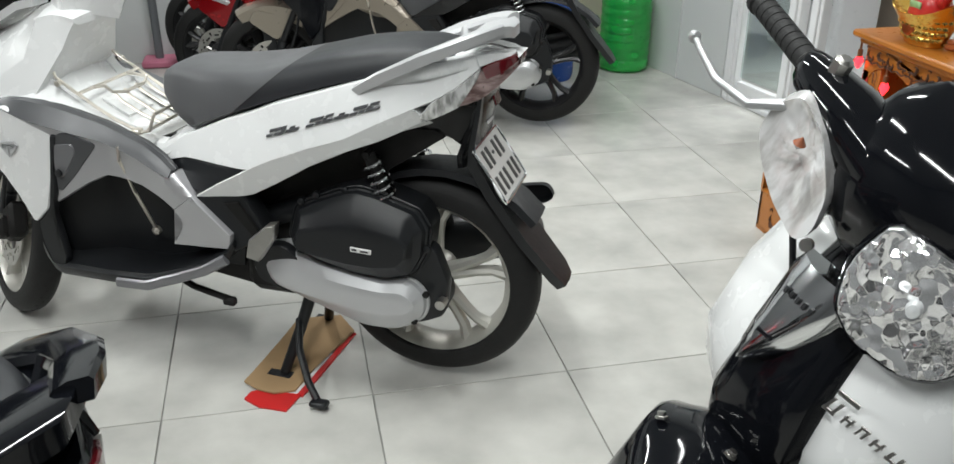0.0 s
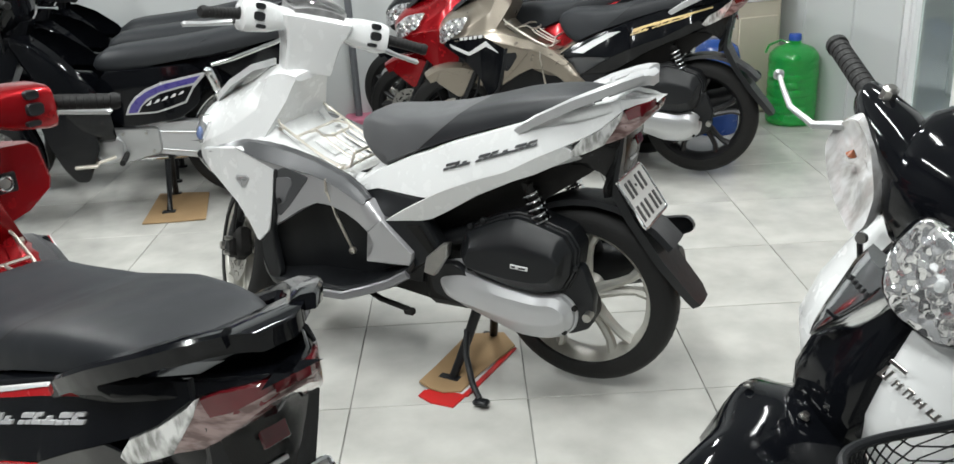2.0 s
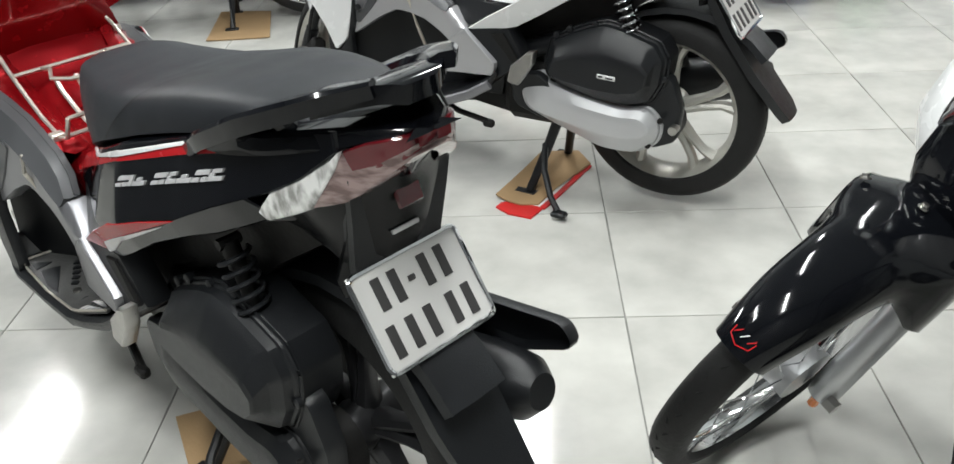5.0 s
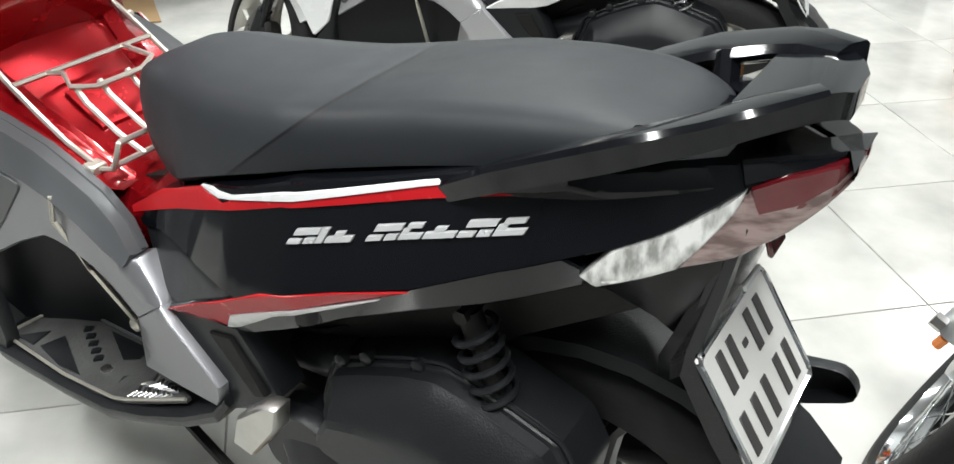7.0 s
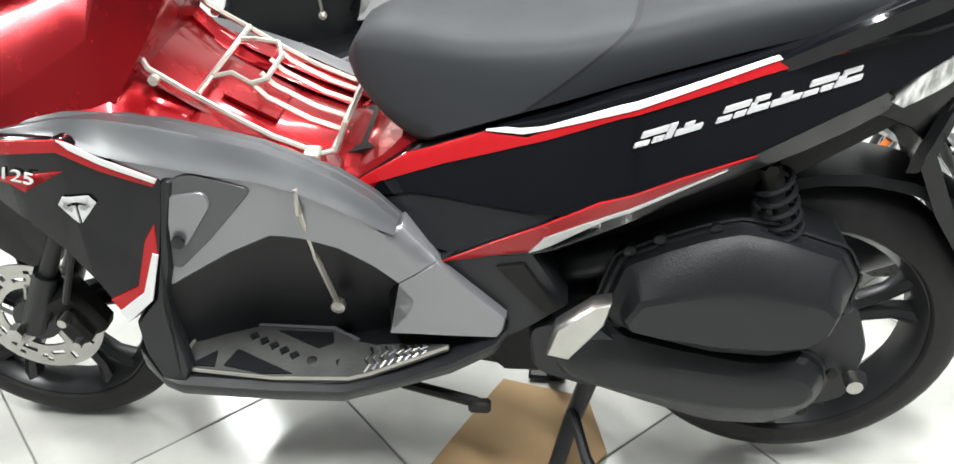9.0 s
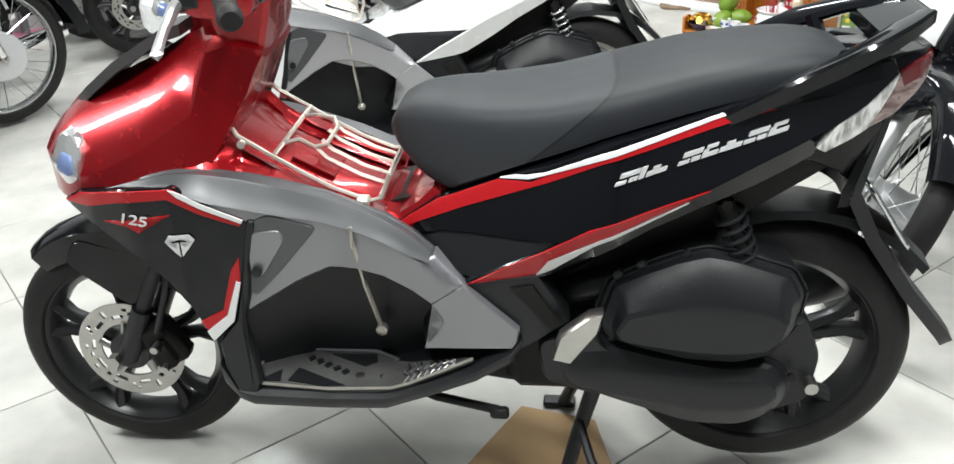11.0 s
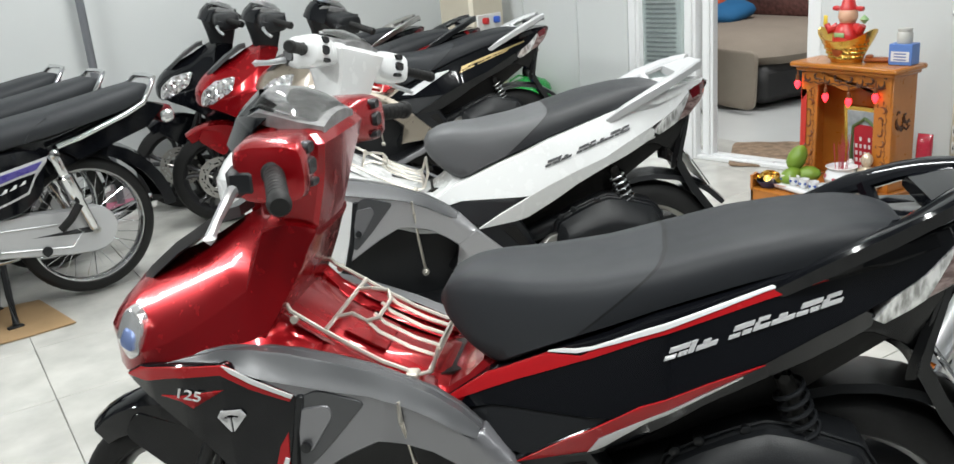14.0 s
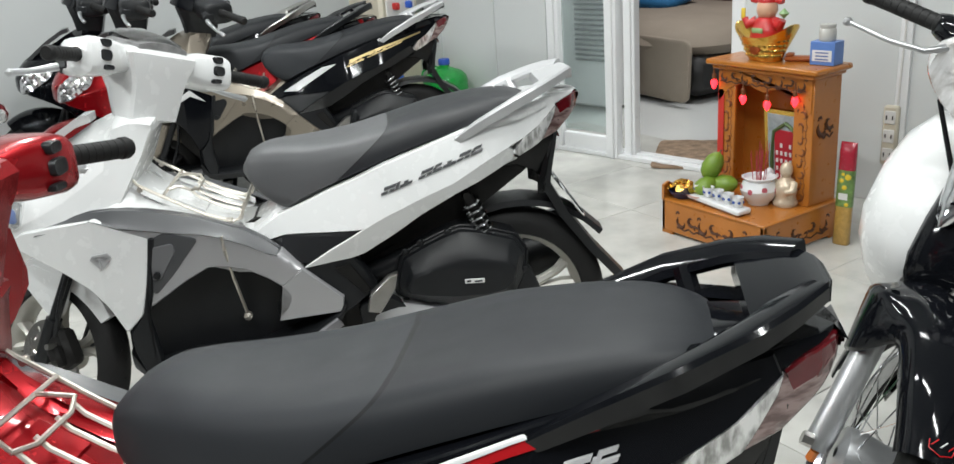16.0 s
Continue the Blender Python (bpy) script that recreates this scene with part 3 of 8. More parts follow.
def cast_wheel(parent, m, R, w, rim_mat, disc=False, label=""):
    wheel = part("wheel", Geo().lathe([(0.012, -0.05), (0.04, -0.05), (0.045, -0.03), (0.036, 0), (0.045, 0.03), (0.04, 0.05), (0.012, 0.05)], 24, AX_Y), rim_mat, parent, label, m=m)
    part("tyre", tyre_geo(R, w), M_RUBBER, wheel, "black rubber tyre")
    part("tread_grooves", tread_geo(R, w), M_GROOVE, wheel, kind="stuff")
    rr = R - w * 0.62
    g = Geo().lathe([(rr + 0.012, -w * 0.40), (rr + 0.010, -w * 0.43), (rr - 0.014, -w * 0.22), (rr - 0.016, 0), (rr - 0.012, w * 0.22), (rr + 0.010, w * 0.43), (rr + 0.012, w * 0.40), (rr - 0.006, w * 0.42), (rr - 0.022, w * 0.2), (rr - 0.024, -w * 0.2), (rr - 0.006, -w * 0.42)], 48, AX_Y, 0, True)
    for k in range(5):
        a = 2 * math.pi * k / 5 + 0.3
        for sd in (-1, 1):
            p = [((0.03 + (rr - 0.042) * u) * math.cos(a + sd * o), 0.006, (0.03 + (rr - 0.042) * u) * math.sin(a + sd * o)) for u, o in ((0, 0.12), (0.25, 0.13), (0.5, 0.12), (0.75, 0.13), (1.0, 0.2))]
            g.tube(p, [0.02, 0.015, 0.0125, 0.0125, 0.017], 8, None, 0, False, 1.35, (0, 1, 0))
        g.loft([[((0.03 + (rr - 0.03) * u) * math.cos(a) + w_ * math.sin(a) * q, y_, (0.03 + (rr - 0.03) * u) * math.sin(a) - w_ * math.cos(a) * q) for q, y_ in ((-1, -0.008), (1, -0.008), (1, 0.01), (-1, 0.01))] for u, w_ in ((0.0, 0.018), (0.3, 0.012), (0.48, 0.004))])
    part("rim", g, rim_mat, wheel)
    if disc:
        d = Geo()
        rings = (0.062, 0.074, 0.082, 0.09, 0.097, 0.108)
        n = 60
        for i in range(n):
            for q in range(5):
                if (q == 1 and i % 6 < 3) or (q == 3 and i % 5 == 0) or (q == 2 and i % 6 == 4):
                    continue
                a0, a1 = 2 * math.pi * i / n, 2 * math.pi * (i + 1) / n
                vs = [(rings[q + u] * math.cos(b), y, rings[q + u] * math.sin(b)) for y in (0.038, 0.042) for u in (0, 1) for b in (a0, a1)]
                d.add(vs, [(0, 1, 3, 2), (4, 6, 7, 5), (0, 2, 6, 4), (1, 5, 7, 3), (0, 4, 5, 1), (2, 3, 7, 6)])
        for i in range(5):
            a = 2 * math.pi * i / 5
            d.tube([(0.03 * math.cos(a), 0.04, 0.03 * math.sin(a)), (0.066 * math.cos(a + 0.3), 0.04, 0.066 * math.sin(a + 0.3))], 0.007, 6)
        part("brake_disc", d, M_STEEL, wheel, "drilled steel brake disc")
    return wheel


def shock(parent, p, q, spring_mat, name="shock_absorber", chrome=False):
    p, q = Vector(p), Vector(q)
    d = q - p
    s = part(name, Geo().tube([p, p + d * 0.14], 0.014, 12).tube([p + d * 0.1, p + d], 0.011, 10).lathe([(0.0, 0), (0.018, 0), (0.018, 0.03), (0, 0.03)], 14, aim(q - d * 0.1, q)), M_DARK if not chrome else M_CHROME, parent)
    part("spring", Geo().tube(helix(p + d * 0.06, p + d * 0.86, 0.024, 12, 0.004), 0.004, 6), spring_mat, s, "coil spring")
    part("bolt", Geo().lathe([(0, -0.018), (0.009, -0.018), (0.009, 0.018), (0, 0.018)], 6, at(*p) @ AX_Y), M_DARK, s)
    return s


def plate_bars(parent, m):
    """Registration plate: white field, raised rim, and plain bars in place of the characters."""
    pl = part("number_plate", Geo().box(0.19, 0.14, 0.003, m, 0.001), M_PLATE, parent, "white registration plate with plain dark bars")
    rim = [(-0.094, -0.069, 0), (0.094, -0.069, 0), (0.094, 0.069, 0), (-0.094, 0.069, 0)]
    part("plate_rim", Geo().tube([m @ Vector((x, y, 0.001)) for x, y in rounded([r[:2] for r in rim], 0.012)], 0.004, 6, closed=True), M_CHROME, pl, "bright metal rim")
    for row, xs in ((0.032, (-0.058, -0.030, 0.022, 0.052)), (-0.032, (-0.068, -0.036, -0.004, 0.036, 0.066))):
        for x in xs:
            part("plate_bar", Geo().box(0.015, 0.045, 0.002, m @ at(x, row, 0.0022), 0.0008), M_PLATEINK, pl)
    part("plate_bar", Geo().box(0.012, 0.008, 0.002, m @ at(-0.004, 0.032, 0.0022), 0.0008), M_PLATEINK, pl)
    return pl


def grip_geo(p, q):
    l = (Vector(q) - Vector(p)).length
    prof = [(0.0, 0), (0.019, 0), (0.019, 0.006)]
    k = 9
    for i in range(k):
        z = 0.01 + (l - 0.03) * i / k
        prof += [(0.0158, z), (0.0158, z + (l - 0.03) / k * 0.8), (0.0150, z + (l - 0.03) / k * 0.84), (0.0150, z + (l - 0.03) / k * 0.96)]
    prof += [(0.0175, l - 0.018), (0.0175, l - 0.008), (0.013, l), (0, l)]
    return Geo().lathe(prof, 20, aim(p, q))


def front_half(x, z):
    return lerp_table(x, [0.86, 0.95, 1.02, 1.1, 1.18, 1.24, 1.28, 1.31], [0.195, 0.208, 0.214, 0.2, 0.168, 0.13, 0.09, 0.045])


def fold_z(x):
    """Height of the fold that runs along the side cover."""
    return lerp_table(x, [-0.105, -0.06, -0.017, 0.025, 0.08, 0.168, 0.25, 0.33, 0.392, 0.481, 0.548, 0.65], [0.828, 0.789, 0.764, 0.746, 0.722, 0.678, 0.652, 0.622, 0.591, 0.541, 0.499, 0.46])


def cover_half(x, z):
    ym = lerp_table(x, [-0.18, -0.1, -0.05, 0.054, 0.155, 0.31, 0.42, 0.5, 0.6, 0.67], [0.05, 0.095, 0.122, 0.16, 0.182, 0.208, 0.202, 0.187, 0.168, 0.152])
    zf = fold_z(x)
    return ym - (0.3 * (z - zf) + 0.5 * (z - zf) ** 2 if z > zf else 0.4 * (zf - z))


def scooter(c, m, steer=0.0, label="", front_light=False):
    """c: materials by role. Local x points forward, y to the left; the origin lies under the rear axle."""
    sc = thing("motor_scooter", label, "scooter", m, group="parked motorbikes")
    SM = at(0.93, 0, 0.8) @ Matrix.Rotation(radians(steer), 4, Vector((-0.45, 0, 0.89))) @ at(-0.93, 0, -0.8)

    # wheels, fork, front fender
    cast_wheel(sc, at(0.025, 0, 0.287), 0.262, 0.1, c["rim"])
    cast_wheel(sc, SM @ at(1.25, 0, 0.244), 0.238, 0.084, c["rim"], True)
    for s in (1, -1):
        fk = part("fork_leg", Geo().tube([(1.245, s * 0.068, 0.245), (1.19, s * 0.068, 0.36)], 0.021, 12).tube([(1.2, s * 0.068, 0.34), (1.07, s * 0.066, 0.6)], 0.0145, 12), M_PLASTIC, sc, m=SM)
        part("axle_nut", Geo().lathe([(0, 0), (0.014, 0), (0.014, 0.018), (0, 0.018)], 6, at(1.262, s * 0.08, 0.25) @ (AX_Y if s > 0 else AX_Y.inverted())), M_STEEL, fk)
    cal = part("brake_caliper", Geo().box(0.07, 0.05, 0.1, at(1.165, 0.055, 0.28) @ Matrix.Rotation(0.5, 4, "Y"), 0.012).box(0.04, 0.03, 0.06, at(1.16, 0.085, 0.265) @ Matrix.Rotation(0.5, 4, "Y"), 0.008), M_DARK, sc, m=SM)
    for k in (0, 1):
        part("caliper_pin", Geo().tube([(1.15 + 0.012 * k, 0.09, 0.25 + 0.045 * k), (1.15 + 0.012 * k, 0.115, 0.25 + 0.045 * k)], 0.008, 8), M_STEEL, cal)
    part("brake_hose", Geo().tube([(1.16, 0.09, 0.32), (1.12, 0.1, 0.42), (1.1, 0.08, 0.52), (1.06, 0.05, 0.62)], 0.006, 8), M_PLASTIC, sc, m=SM)
    rings = []
    for k in range(13):
        a = radians(50 + 102 * k / 12)
        if front_light:
            a = radians(58 + 92 * k / 12)
        r = 0.268 + 0.012 * math.sin(math.pi * k / 12)
        w = 0.058 - 0.022 * (abs(k - 6) / 6) ** 2
        dp = 0.05 + 0.02 * math.sin(math.pi * k / 12)
        ring = []
        for y, q in ((-w, -dp), (-w, -0.012), (-w * 0.6, 0), (0, 0.006), (w * 0.6, 0), (w, -0.012), (w, -dp), (w - 0.004, -dp), (w * 0.6 - 0.003, -0.006), (0, 0), (-w * 0.6 + 0.003, -0.006), (-w + 0.004, -dp)):
            ring.append((1.245 + (r + q) * math.cos(a), y, 0.25 + (r + q) * math.sin(a)))
        rings.append(ring)
    fd = part("front_fender", Geo().loft(rings), c["fender"], sc, m=SM)
    for s in (1, -1):
        part("fender_stay", Geo().plate(rounded([(1.14, 0.46), (1.3, 0.5), (1.33, 0.45), (1.22, 0.36), (1.17, 0.37)], 0.02), lambda x, z: 0.058, 0.006, 0.003, 0.05, s), c["fender"], fd)

    # front cowl: sections from the nose back to the column, with a crease down each flank
    rings = []
    for x, ztop, yc, zc_, yb, zb_ in ((1.308, 0.682, 0.022, 0.676, 0.022, 0.645), (1.3, 0.705, 0.05, 0.69, 0.05, 0.632), (1.28, 0.736, 0.09, 0.7, 0.088, 0.622), (1.25, 0.765, 0.122, 0.698, 0.12, 0.624), (1.22, 0.782, 0.142, 0.686, 0.14, 0.632), (1.19, 0.796, 0.152, 0.672, 0.152, 0.642), (1.14, 0.816, 0.156, 0.69, 0.165, 0.658), (1.09, 0.838, 0.152, 0.713, 0.168, 0.672), (1.03, 0.872, 0.146, 0.75, 0.166, 0.684), (0.99, 0.888, 0.136, 0.776, 0.16, 0.688), (0.962, 0.895, 0.1, 0.868, 0.15, 0.7), (0.93, 0.892, 0.09, 0.876, 0.124, 0.755), (0.905, 0.886, 0.087, 0.874, 0.1, 0.8), (0.888, 0.88, 0.085, 0.87, 0.088, 0.838), (0.876, 0.872, 0.083, 0.866, 0.083, 0.858)):
        half = [(0.0, ztop), (yc * 0.35, ztop - (ztop - zc_) * 0.16), (yc * 0.7, ztop - (ztop - zc_) * 0.5), (yc * 0.985, zc_ + (ztop - zc_) * 0.04), (yc, zc_), ((yc + yb) / 2 - 0.002, (zc_ + zb_) / 2), (yb, zb_), (yb - 0.02, zb_ - 0.008)]
        rings.append([(x, y, z) for y, z in half] + [(x, -y, z) for y, z in reversed(half[1:])])
    cowl = part("front_cowl", Geo().loft(rings), c["cowl"], sc, smooth=24)
    part("front_garnish", Geo().loft([[(x, y, z + o) for x, y, z in ((a, -w, zz), (a, w, zz), (a, w * 0.97, zz - 0.02), (a, -w * 0.97, zz - 0.02))] for a, zz, w, o in ((1.235, 0.765, 0.03, 0.006), (1.2, 0.79, 0.06, 0.008), (1.14, 0.833, 0.068, 0.01), (1.06, 0.88, 0.05, 0.01), (1.03, 0.89, 0.03, 0.006))]), c.get("garnish", M_PANEL), cowl)
    for s in (1, -1):
        if front_light:
            pts = [(1.285, 0.62), (1.27, 0.69), (1.2, 0.74), (1.1, 0.755), (1.13, 0.69), (1.22, 0.64)]
            yf = lambda x, z: lerp_table(x, [1.08, 1.15, 1.22, 1.27, 1.3], [0.17, 0.166, 0.15, 0.11, 0.06]) - 0.5 * max(0, z - 0.7)
            hl = part("headlight", Geo().plate(rounded(pts, 0.02), lambda x, z: yf(x, z) + 0.004 + 0.006 * math.sin(140 * x) * math.sin(120 * z), 0.03, 0.003, 0.018, s), M_FACET, sc, "large clear front headlight", smooth=0)
            part("bulb", Geo().lathe([(0, -0.014), (0.014, 0), (0, 0.014)], 10, at(1.2, s * 0.132, 0.69)), M_LAMPGLASS, hl)
        else:
            pts = [(1.256, 0.685), (1.238, 0.732), (1.215, 0.738), (1.19, 0.718), (1.198, 0.668), (1.225, 0.655)]
            yf = lambda x, z: lerp_table(x, [1.18, 1.22, 1.25, 1.28], [0.157, 0.146, 0.126, 0.095]) - 0.6 * max(0, z - 0.69) + 0.004
            hl = part("position_light", Geo().plate(rounded(pts, 0.012), lambda x, z: yf(x, z) - 0.002, 0.03, 0.004, 0.015, s), M_REFL, sc, "clear position light with a blue bulb")
            part("bulb", Geo().plate(rounded([(1.24, 0.68), (1.228, 0.71), (1.206, 0.704), (1.208, 0.675)], 0.008), lambda x, z: yf(x, z) + 0.003, 0.01, 0.003, 0.03, s), mat("blue_bulb", (0.2, 0.27, 0.5), 0.15, metal=0.3) if "blue_bulb" not in bpy.data.materials else bpy.data.materials["blue_bulb"], hl, "blue bulb behind the lens")
        # flared skirt between the cowl and the leg panels
        lo_ = ((1.04, 0.166, 0.688), (0.97, 0.164, 0.69), (0.92, 0.158, 0.684), (0.86, 0.15, 0.668), (0.76, 0.138, 0.636), (0.69, 0.128, 0.602))
        hi_ = ((1.0, 0.13, 0.775), (0.965, 0.118, 0.755), (0.915, 0.113, 0.705), (0.87, 0.112, 0.674), (0.77, 0.108, 0.624), (0.7, 0.11, 0.604))
        rows = []
        for (xa, ya, za), (xb, yb, zb_) in zip(lo_, hi_):
            line = [(xa + (xb - xa) * u, s * (ya + (yb - ya) * u - 0.028 * math.sin(math.pi * u) * (1 if xa < 0.95 else 0.3)), za + (zb_ - za) * u) for u in (0, 0.2, 0.4, 0.6, 0.8, 1)]
            rows.append(line + [(x, y - s * 0.02, z - 0.012) for x, y, z in reversed(line)])
        part("cowl_skirt", Geo().loft(rows), c["cowl"], cowl, smooth=40)
        # side shield below the cowl
        sh = rounded([(1.25, 0.618), (1.198, 0.648), (1.113, 0.667), (1.012, 0.681), (0.967, 0.654), (0.9, 0.62), (0.925, 0.507), (0.948, 0.431), (0.988, 0.393), (1.016, 0.463), (1.051, 0.51), (1.101, 0.551), (1.178, 0.591)], 0.008)
        shield = part("side_shield", Geo().plate(sh, front_half, 0.012, 0.004, 0.03, s), c["shield"], sc, smooth=30)
        if c.get("stripe"):
            up = lambda x, z: front_half(x, z) + 0.0025
            part("stripe", Geo().plate([(1.248, 0.619), (1.198, 0.648), (1.113, 0.667), (1.012, 0.681), (0.967, 0.654), (0.905, 0.622), (0.912, 0.612), (0.975, 0.638), (1.02, 0.664), (1.113, 0.648), (1.19, 0.626)], up, 0.002, 0.001, 0.02, s), M_REDTRIM, shield, "red decal stripe")
            up2 = lambda x, z: front_half(x, z) + 0.0045
            part("stripe", Geo().plate([(1.014, 0.681), (1.0, 0.675), (0.967, 0.655), (0.905, 0.623), (0.908, 0.618), (0.97, 0.648), (1.002, 0.668)], up2, 0.002, 0.001, 0.02, s), M_WHITETRIM, shield, "white decal stripe")
            part("stripe", Geo().plate([(0.948, 0.438), (0.99, 0.405), (1.004, 0.432), (0.962, 0.455), (0.938, 0.53), (0.922, 0.555), (0.928, 0.5)], up, 0.002, 0.001, 0.02, s), M_REDTRIM, shield, "red decal stripe")
            part("stripe", Geo().plate([(0.948, 0.432), (0.988, 0.394), (0.996, 0.413), (0.956, 0.445), (0.932, 0.51), (0.926, 0.507)], up2, 0.002, 0.001, 0.02, s), M_WHITETRIM, shield, "white decal stripe")
            if s > 0:
                part("badge_number", text_geo("125", 0.026, 0.002), M_WHITETRIM, shield, "white number", smooth=0, m=Matrix.Translation((1.122, 0.1955, 0.612)) @ Matrix.Rotation(radians(180 - 16), 4, "Z") @ Matrix.Rotation(radians(90), 4, "X") @ Matrix.Diagonal((1.55, 1, 1, 1)))
                part("badge_swoosh", Geo().plate([(1.155, 0.606), (1.12, 0.612), (1.02, 0.636), (1.07, 0.617), (1.085, 0.596), (1.1, 0.605)], lambda x, z: front_half(x, z) + 0.002, 0.002, 0.0006, 0.02, s), M_REDTRIM, shield, "red swoosh behind the number")
        if c.get("emblem"):
            em = lambda x, z: front_half(x, z) + 0.006
            for f in (1, -1):
                wing = [(0.002, -0.021), (0.025, 0.006), (0.017, 0.017), (0.0, 0.017), (0.0, 0.011), (0.014, 0.011), (0.017, 0.005), (0.0085, -0.004), (0.0085, 0.004), (0.002, 0.004)]
                part("emblem_wing", Geo().plate([(1.012 + f * x, 0.583 + z - 0.08 * f * x) for x, z in wing], em, 0.003, 0.0006, 0.02, s), M_BADGE if c["shield"] is not M_WHITE else M_SILVERP, shield)
        # arched side panel round the foot well: upper band, flank and tail, meeting along creases
        zc = lambda x: lerp_table(x, [0.45, 0.562, 0.625, 0.672, 0.759, 0.878, 0.995, 1.1, 1.25], [0.46, 0.496, 0.544, 0.573, 0.61, 0.637, 0.669, 0.66, 0.62])
        fb = lambda x: lerp_table(x, [0.45, 0.56, 0.66, 0.76, 0.88, 0.95, 1.02, 1.1, 1.18, 1.25], [0.196, 0.19, 0.184, 0.184, 0.199, 0.208, 0.21, 0.196, 0.164, 0.118])
        fy = lambda x, z: fb(x) - 0.75 * max(0, z - zc(x)) - 0.06 * max(0, zc(x) - z)
        up_e = ((1.235, 0.622, 0.125), (1.16, 0.654, 0.163), (1.094, 0.674, 0.172), (1.03, 0.69, 0.173), (0.979, 0.693, 0.17), (0.92, 0.685, 0.166), (0.851, 0.667, 0.158), (0.782, 0.646, 0.152), (0.734, 0.625, 0.15), (0.685, 0.605, 0.15), (0.64, 0.578, 0.155), (0.605, 0.552, 0.168))
        lo_e = ((1.232, 0.618, 0.13), (1.16, 0.646, 0.178), (1.094, 0.663, 0.2), (1.02, 0.68, 0.215), (0.96, 0.657, 0.213), (0.9, 0.642, 0.206), (0.851, 0.63, 0.2), (0.782, 0.615, 0.19), (0.734, 0.6, 0.188), (0.685, 0.579, 0.188), (0.645, 0.555, 0.188), (0.61, 0.541, 0.188))
        rows = []
        for (xa, za, ya), (xb_, zb_, yb_) in zip(up_e, lo_e):
            line = [(xa + (xb_ - xa) * u, s * (ya + (yb_ - ya) * u + d), za + (zb_ - za) * u + 0.7 * d) for u, d in ((0, 0), (0.12, 0.007), (0.2, 0.0065), (0.5, 0.003), (0.85, 0.001), (1, 0.0))]
            rows.append(line + [(x, y - s * 0.02, z) for x, y, z in reversed(line)])
        fp = part("leg_band", Geo().loft(rows), c["frame2"], sc, "dark grey upper band of the leg panel", smooth=24)
        well = [(0.61, 0.46), (0.639, 0.483), (0.688, 0.511), (0.735, 0.524), (0.78, 0.528), (0.835, 0.502), (0.905, 0.459), (0.925, 0.446)]
        flank = [(0.905, 0.622), (0.955, 0.652), (0.878, 0.6345), (0.759, 0.6075), (0.672, 0.5705), (0.625, 0.5415), (0.603, 0.545), (0.557, 0.501)] + well + [(0.91, 0.548)]
        fl_ = part("leg_flank", Geo().plate(flank, fy, 0.03, 0.004, 0.02, s), c["frame"], sc, "grey arched leg panel", smooth=40)
        part("leg_tail", Geo().plate([(0.5555, 0.4985), (0.465, 0.414), (0.468, 0.392), (0.476, 0.378), (0.594, 0.368), (0.627, 0.364), (0.597, 0.408), (0.589, 0.43), (0.609, 0.4575)], lambda x, z: fy(x, z) + 0.0005, 0.03, 0.004, 0.02, s), c["frame"], fl_, smooth=40)
        wall_ = [(0.627, 0.364), (0.597, 0.408), (0.589, 0.43)] + well
        part("well_wall", Geo().loft([[(x, s * (fy(x, z) - 0.006), z + 0.002), (x + 0.02, s * 0.08, z - 0.004), (x + 0.016, s * 0.08, z + 0.006), (x - 0.004, s * (fy(x, z) - 0.006), z + 0.012)] for x, z in wall_]), M_PLASTIC, sc, "rounded wall of the foot well", smooth=50)
        part("leg_recess", Geo().plate(rounded([(0.895, 0.617), (0.866, 0.63), (0.79, 0.604), (0.86, 0.523), (0.905, 0.478), (0.914, 0.482)], 0.012), lambda x, z: fy(x, z) + 0.003, 0.01, 0.002, 0.015, s), c["frame2"], fl_, "recessed leg panel", smooth=40)
        part("leg_vent", Geo().plate(rounded([(0.9, 0.596), (0.85, 0.602), (0.846, 0.582), (0.888, 0.518), (0.908, 0.514)], 0.012), lambda x, z: fy(x, z) + 0.0055, 0.01, 0.004, 0.03, s), c.get("vent", M_PLASTIC), fl_)
        part("screw", Geo().lathe([(0, 0), (0.009, 0), (0.009, 0.006), (0, 0.007)], 12, at(0.895, s * 0.203, 0.528) @ (AX_Y if s > 0 else AX_Y.inverted())), M_PLASTIC, fl_)
        # dark foot well and step
        part("foot_well", Geo().plate([(0.99, 0.5), (0.9, 0.55), (0.7, 0.56), (0.48, 0.4), (0.5, 0.28), (0.96, 0.27), (1.0, 0.31)], lambda x, z: 0.085 + 0.08 * max(0, (x - 0.86) / 0.14), 0.01, 0.003, 0.05, s), M_PLASTIC, sc)
        part("foot_wing", Geo().plate(rounded([(0.888, 0.62), (0.899, 0.62), (0.922, 0.507), (0.942, 0.431), (0.98, 0.385), (0.978, 0.33), (0.962, 0.28), (0.938, 0.264), (0.925, 0.3), (0.93, 0.36), (0.938, 0.42), (0.918, 0.48), (0.908, 0.548)], 0.006), lambda x, z: 0.206 + 0.03 * (x - 0.93), 0.016, 0.005, 0.03, s), M_PLASTIC, sc)
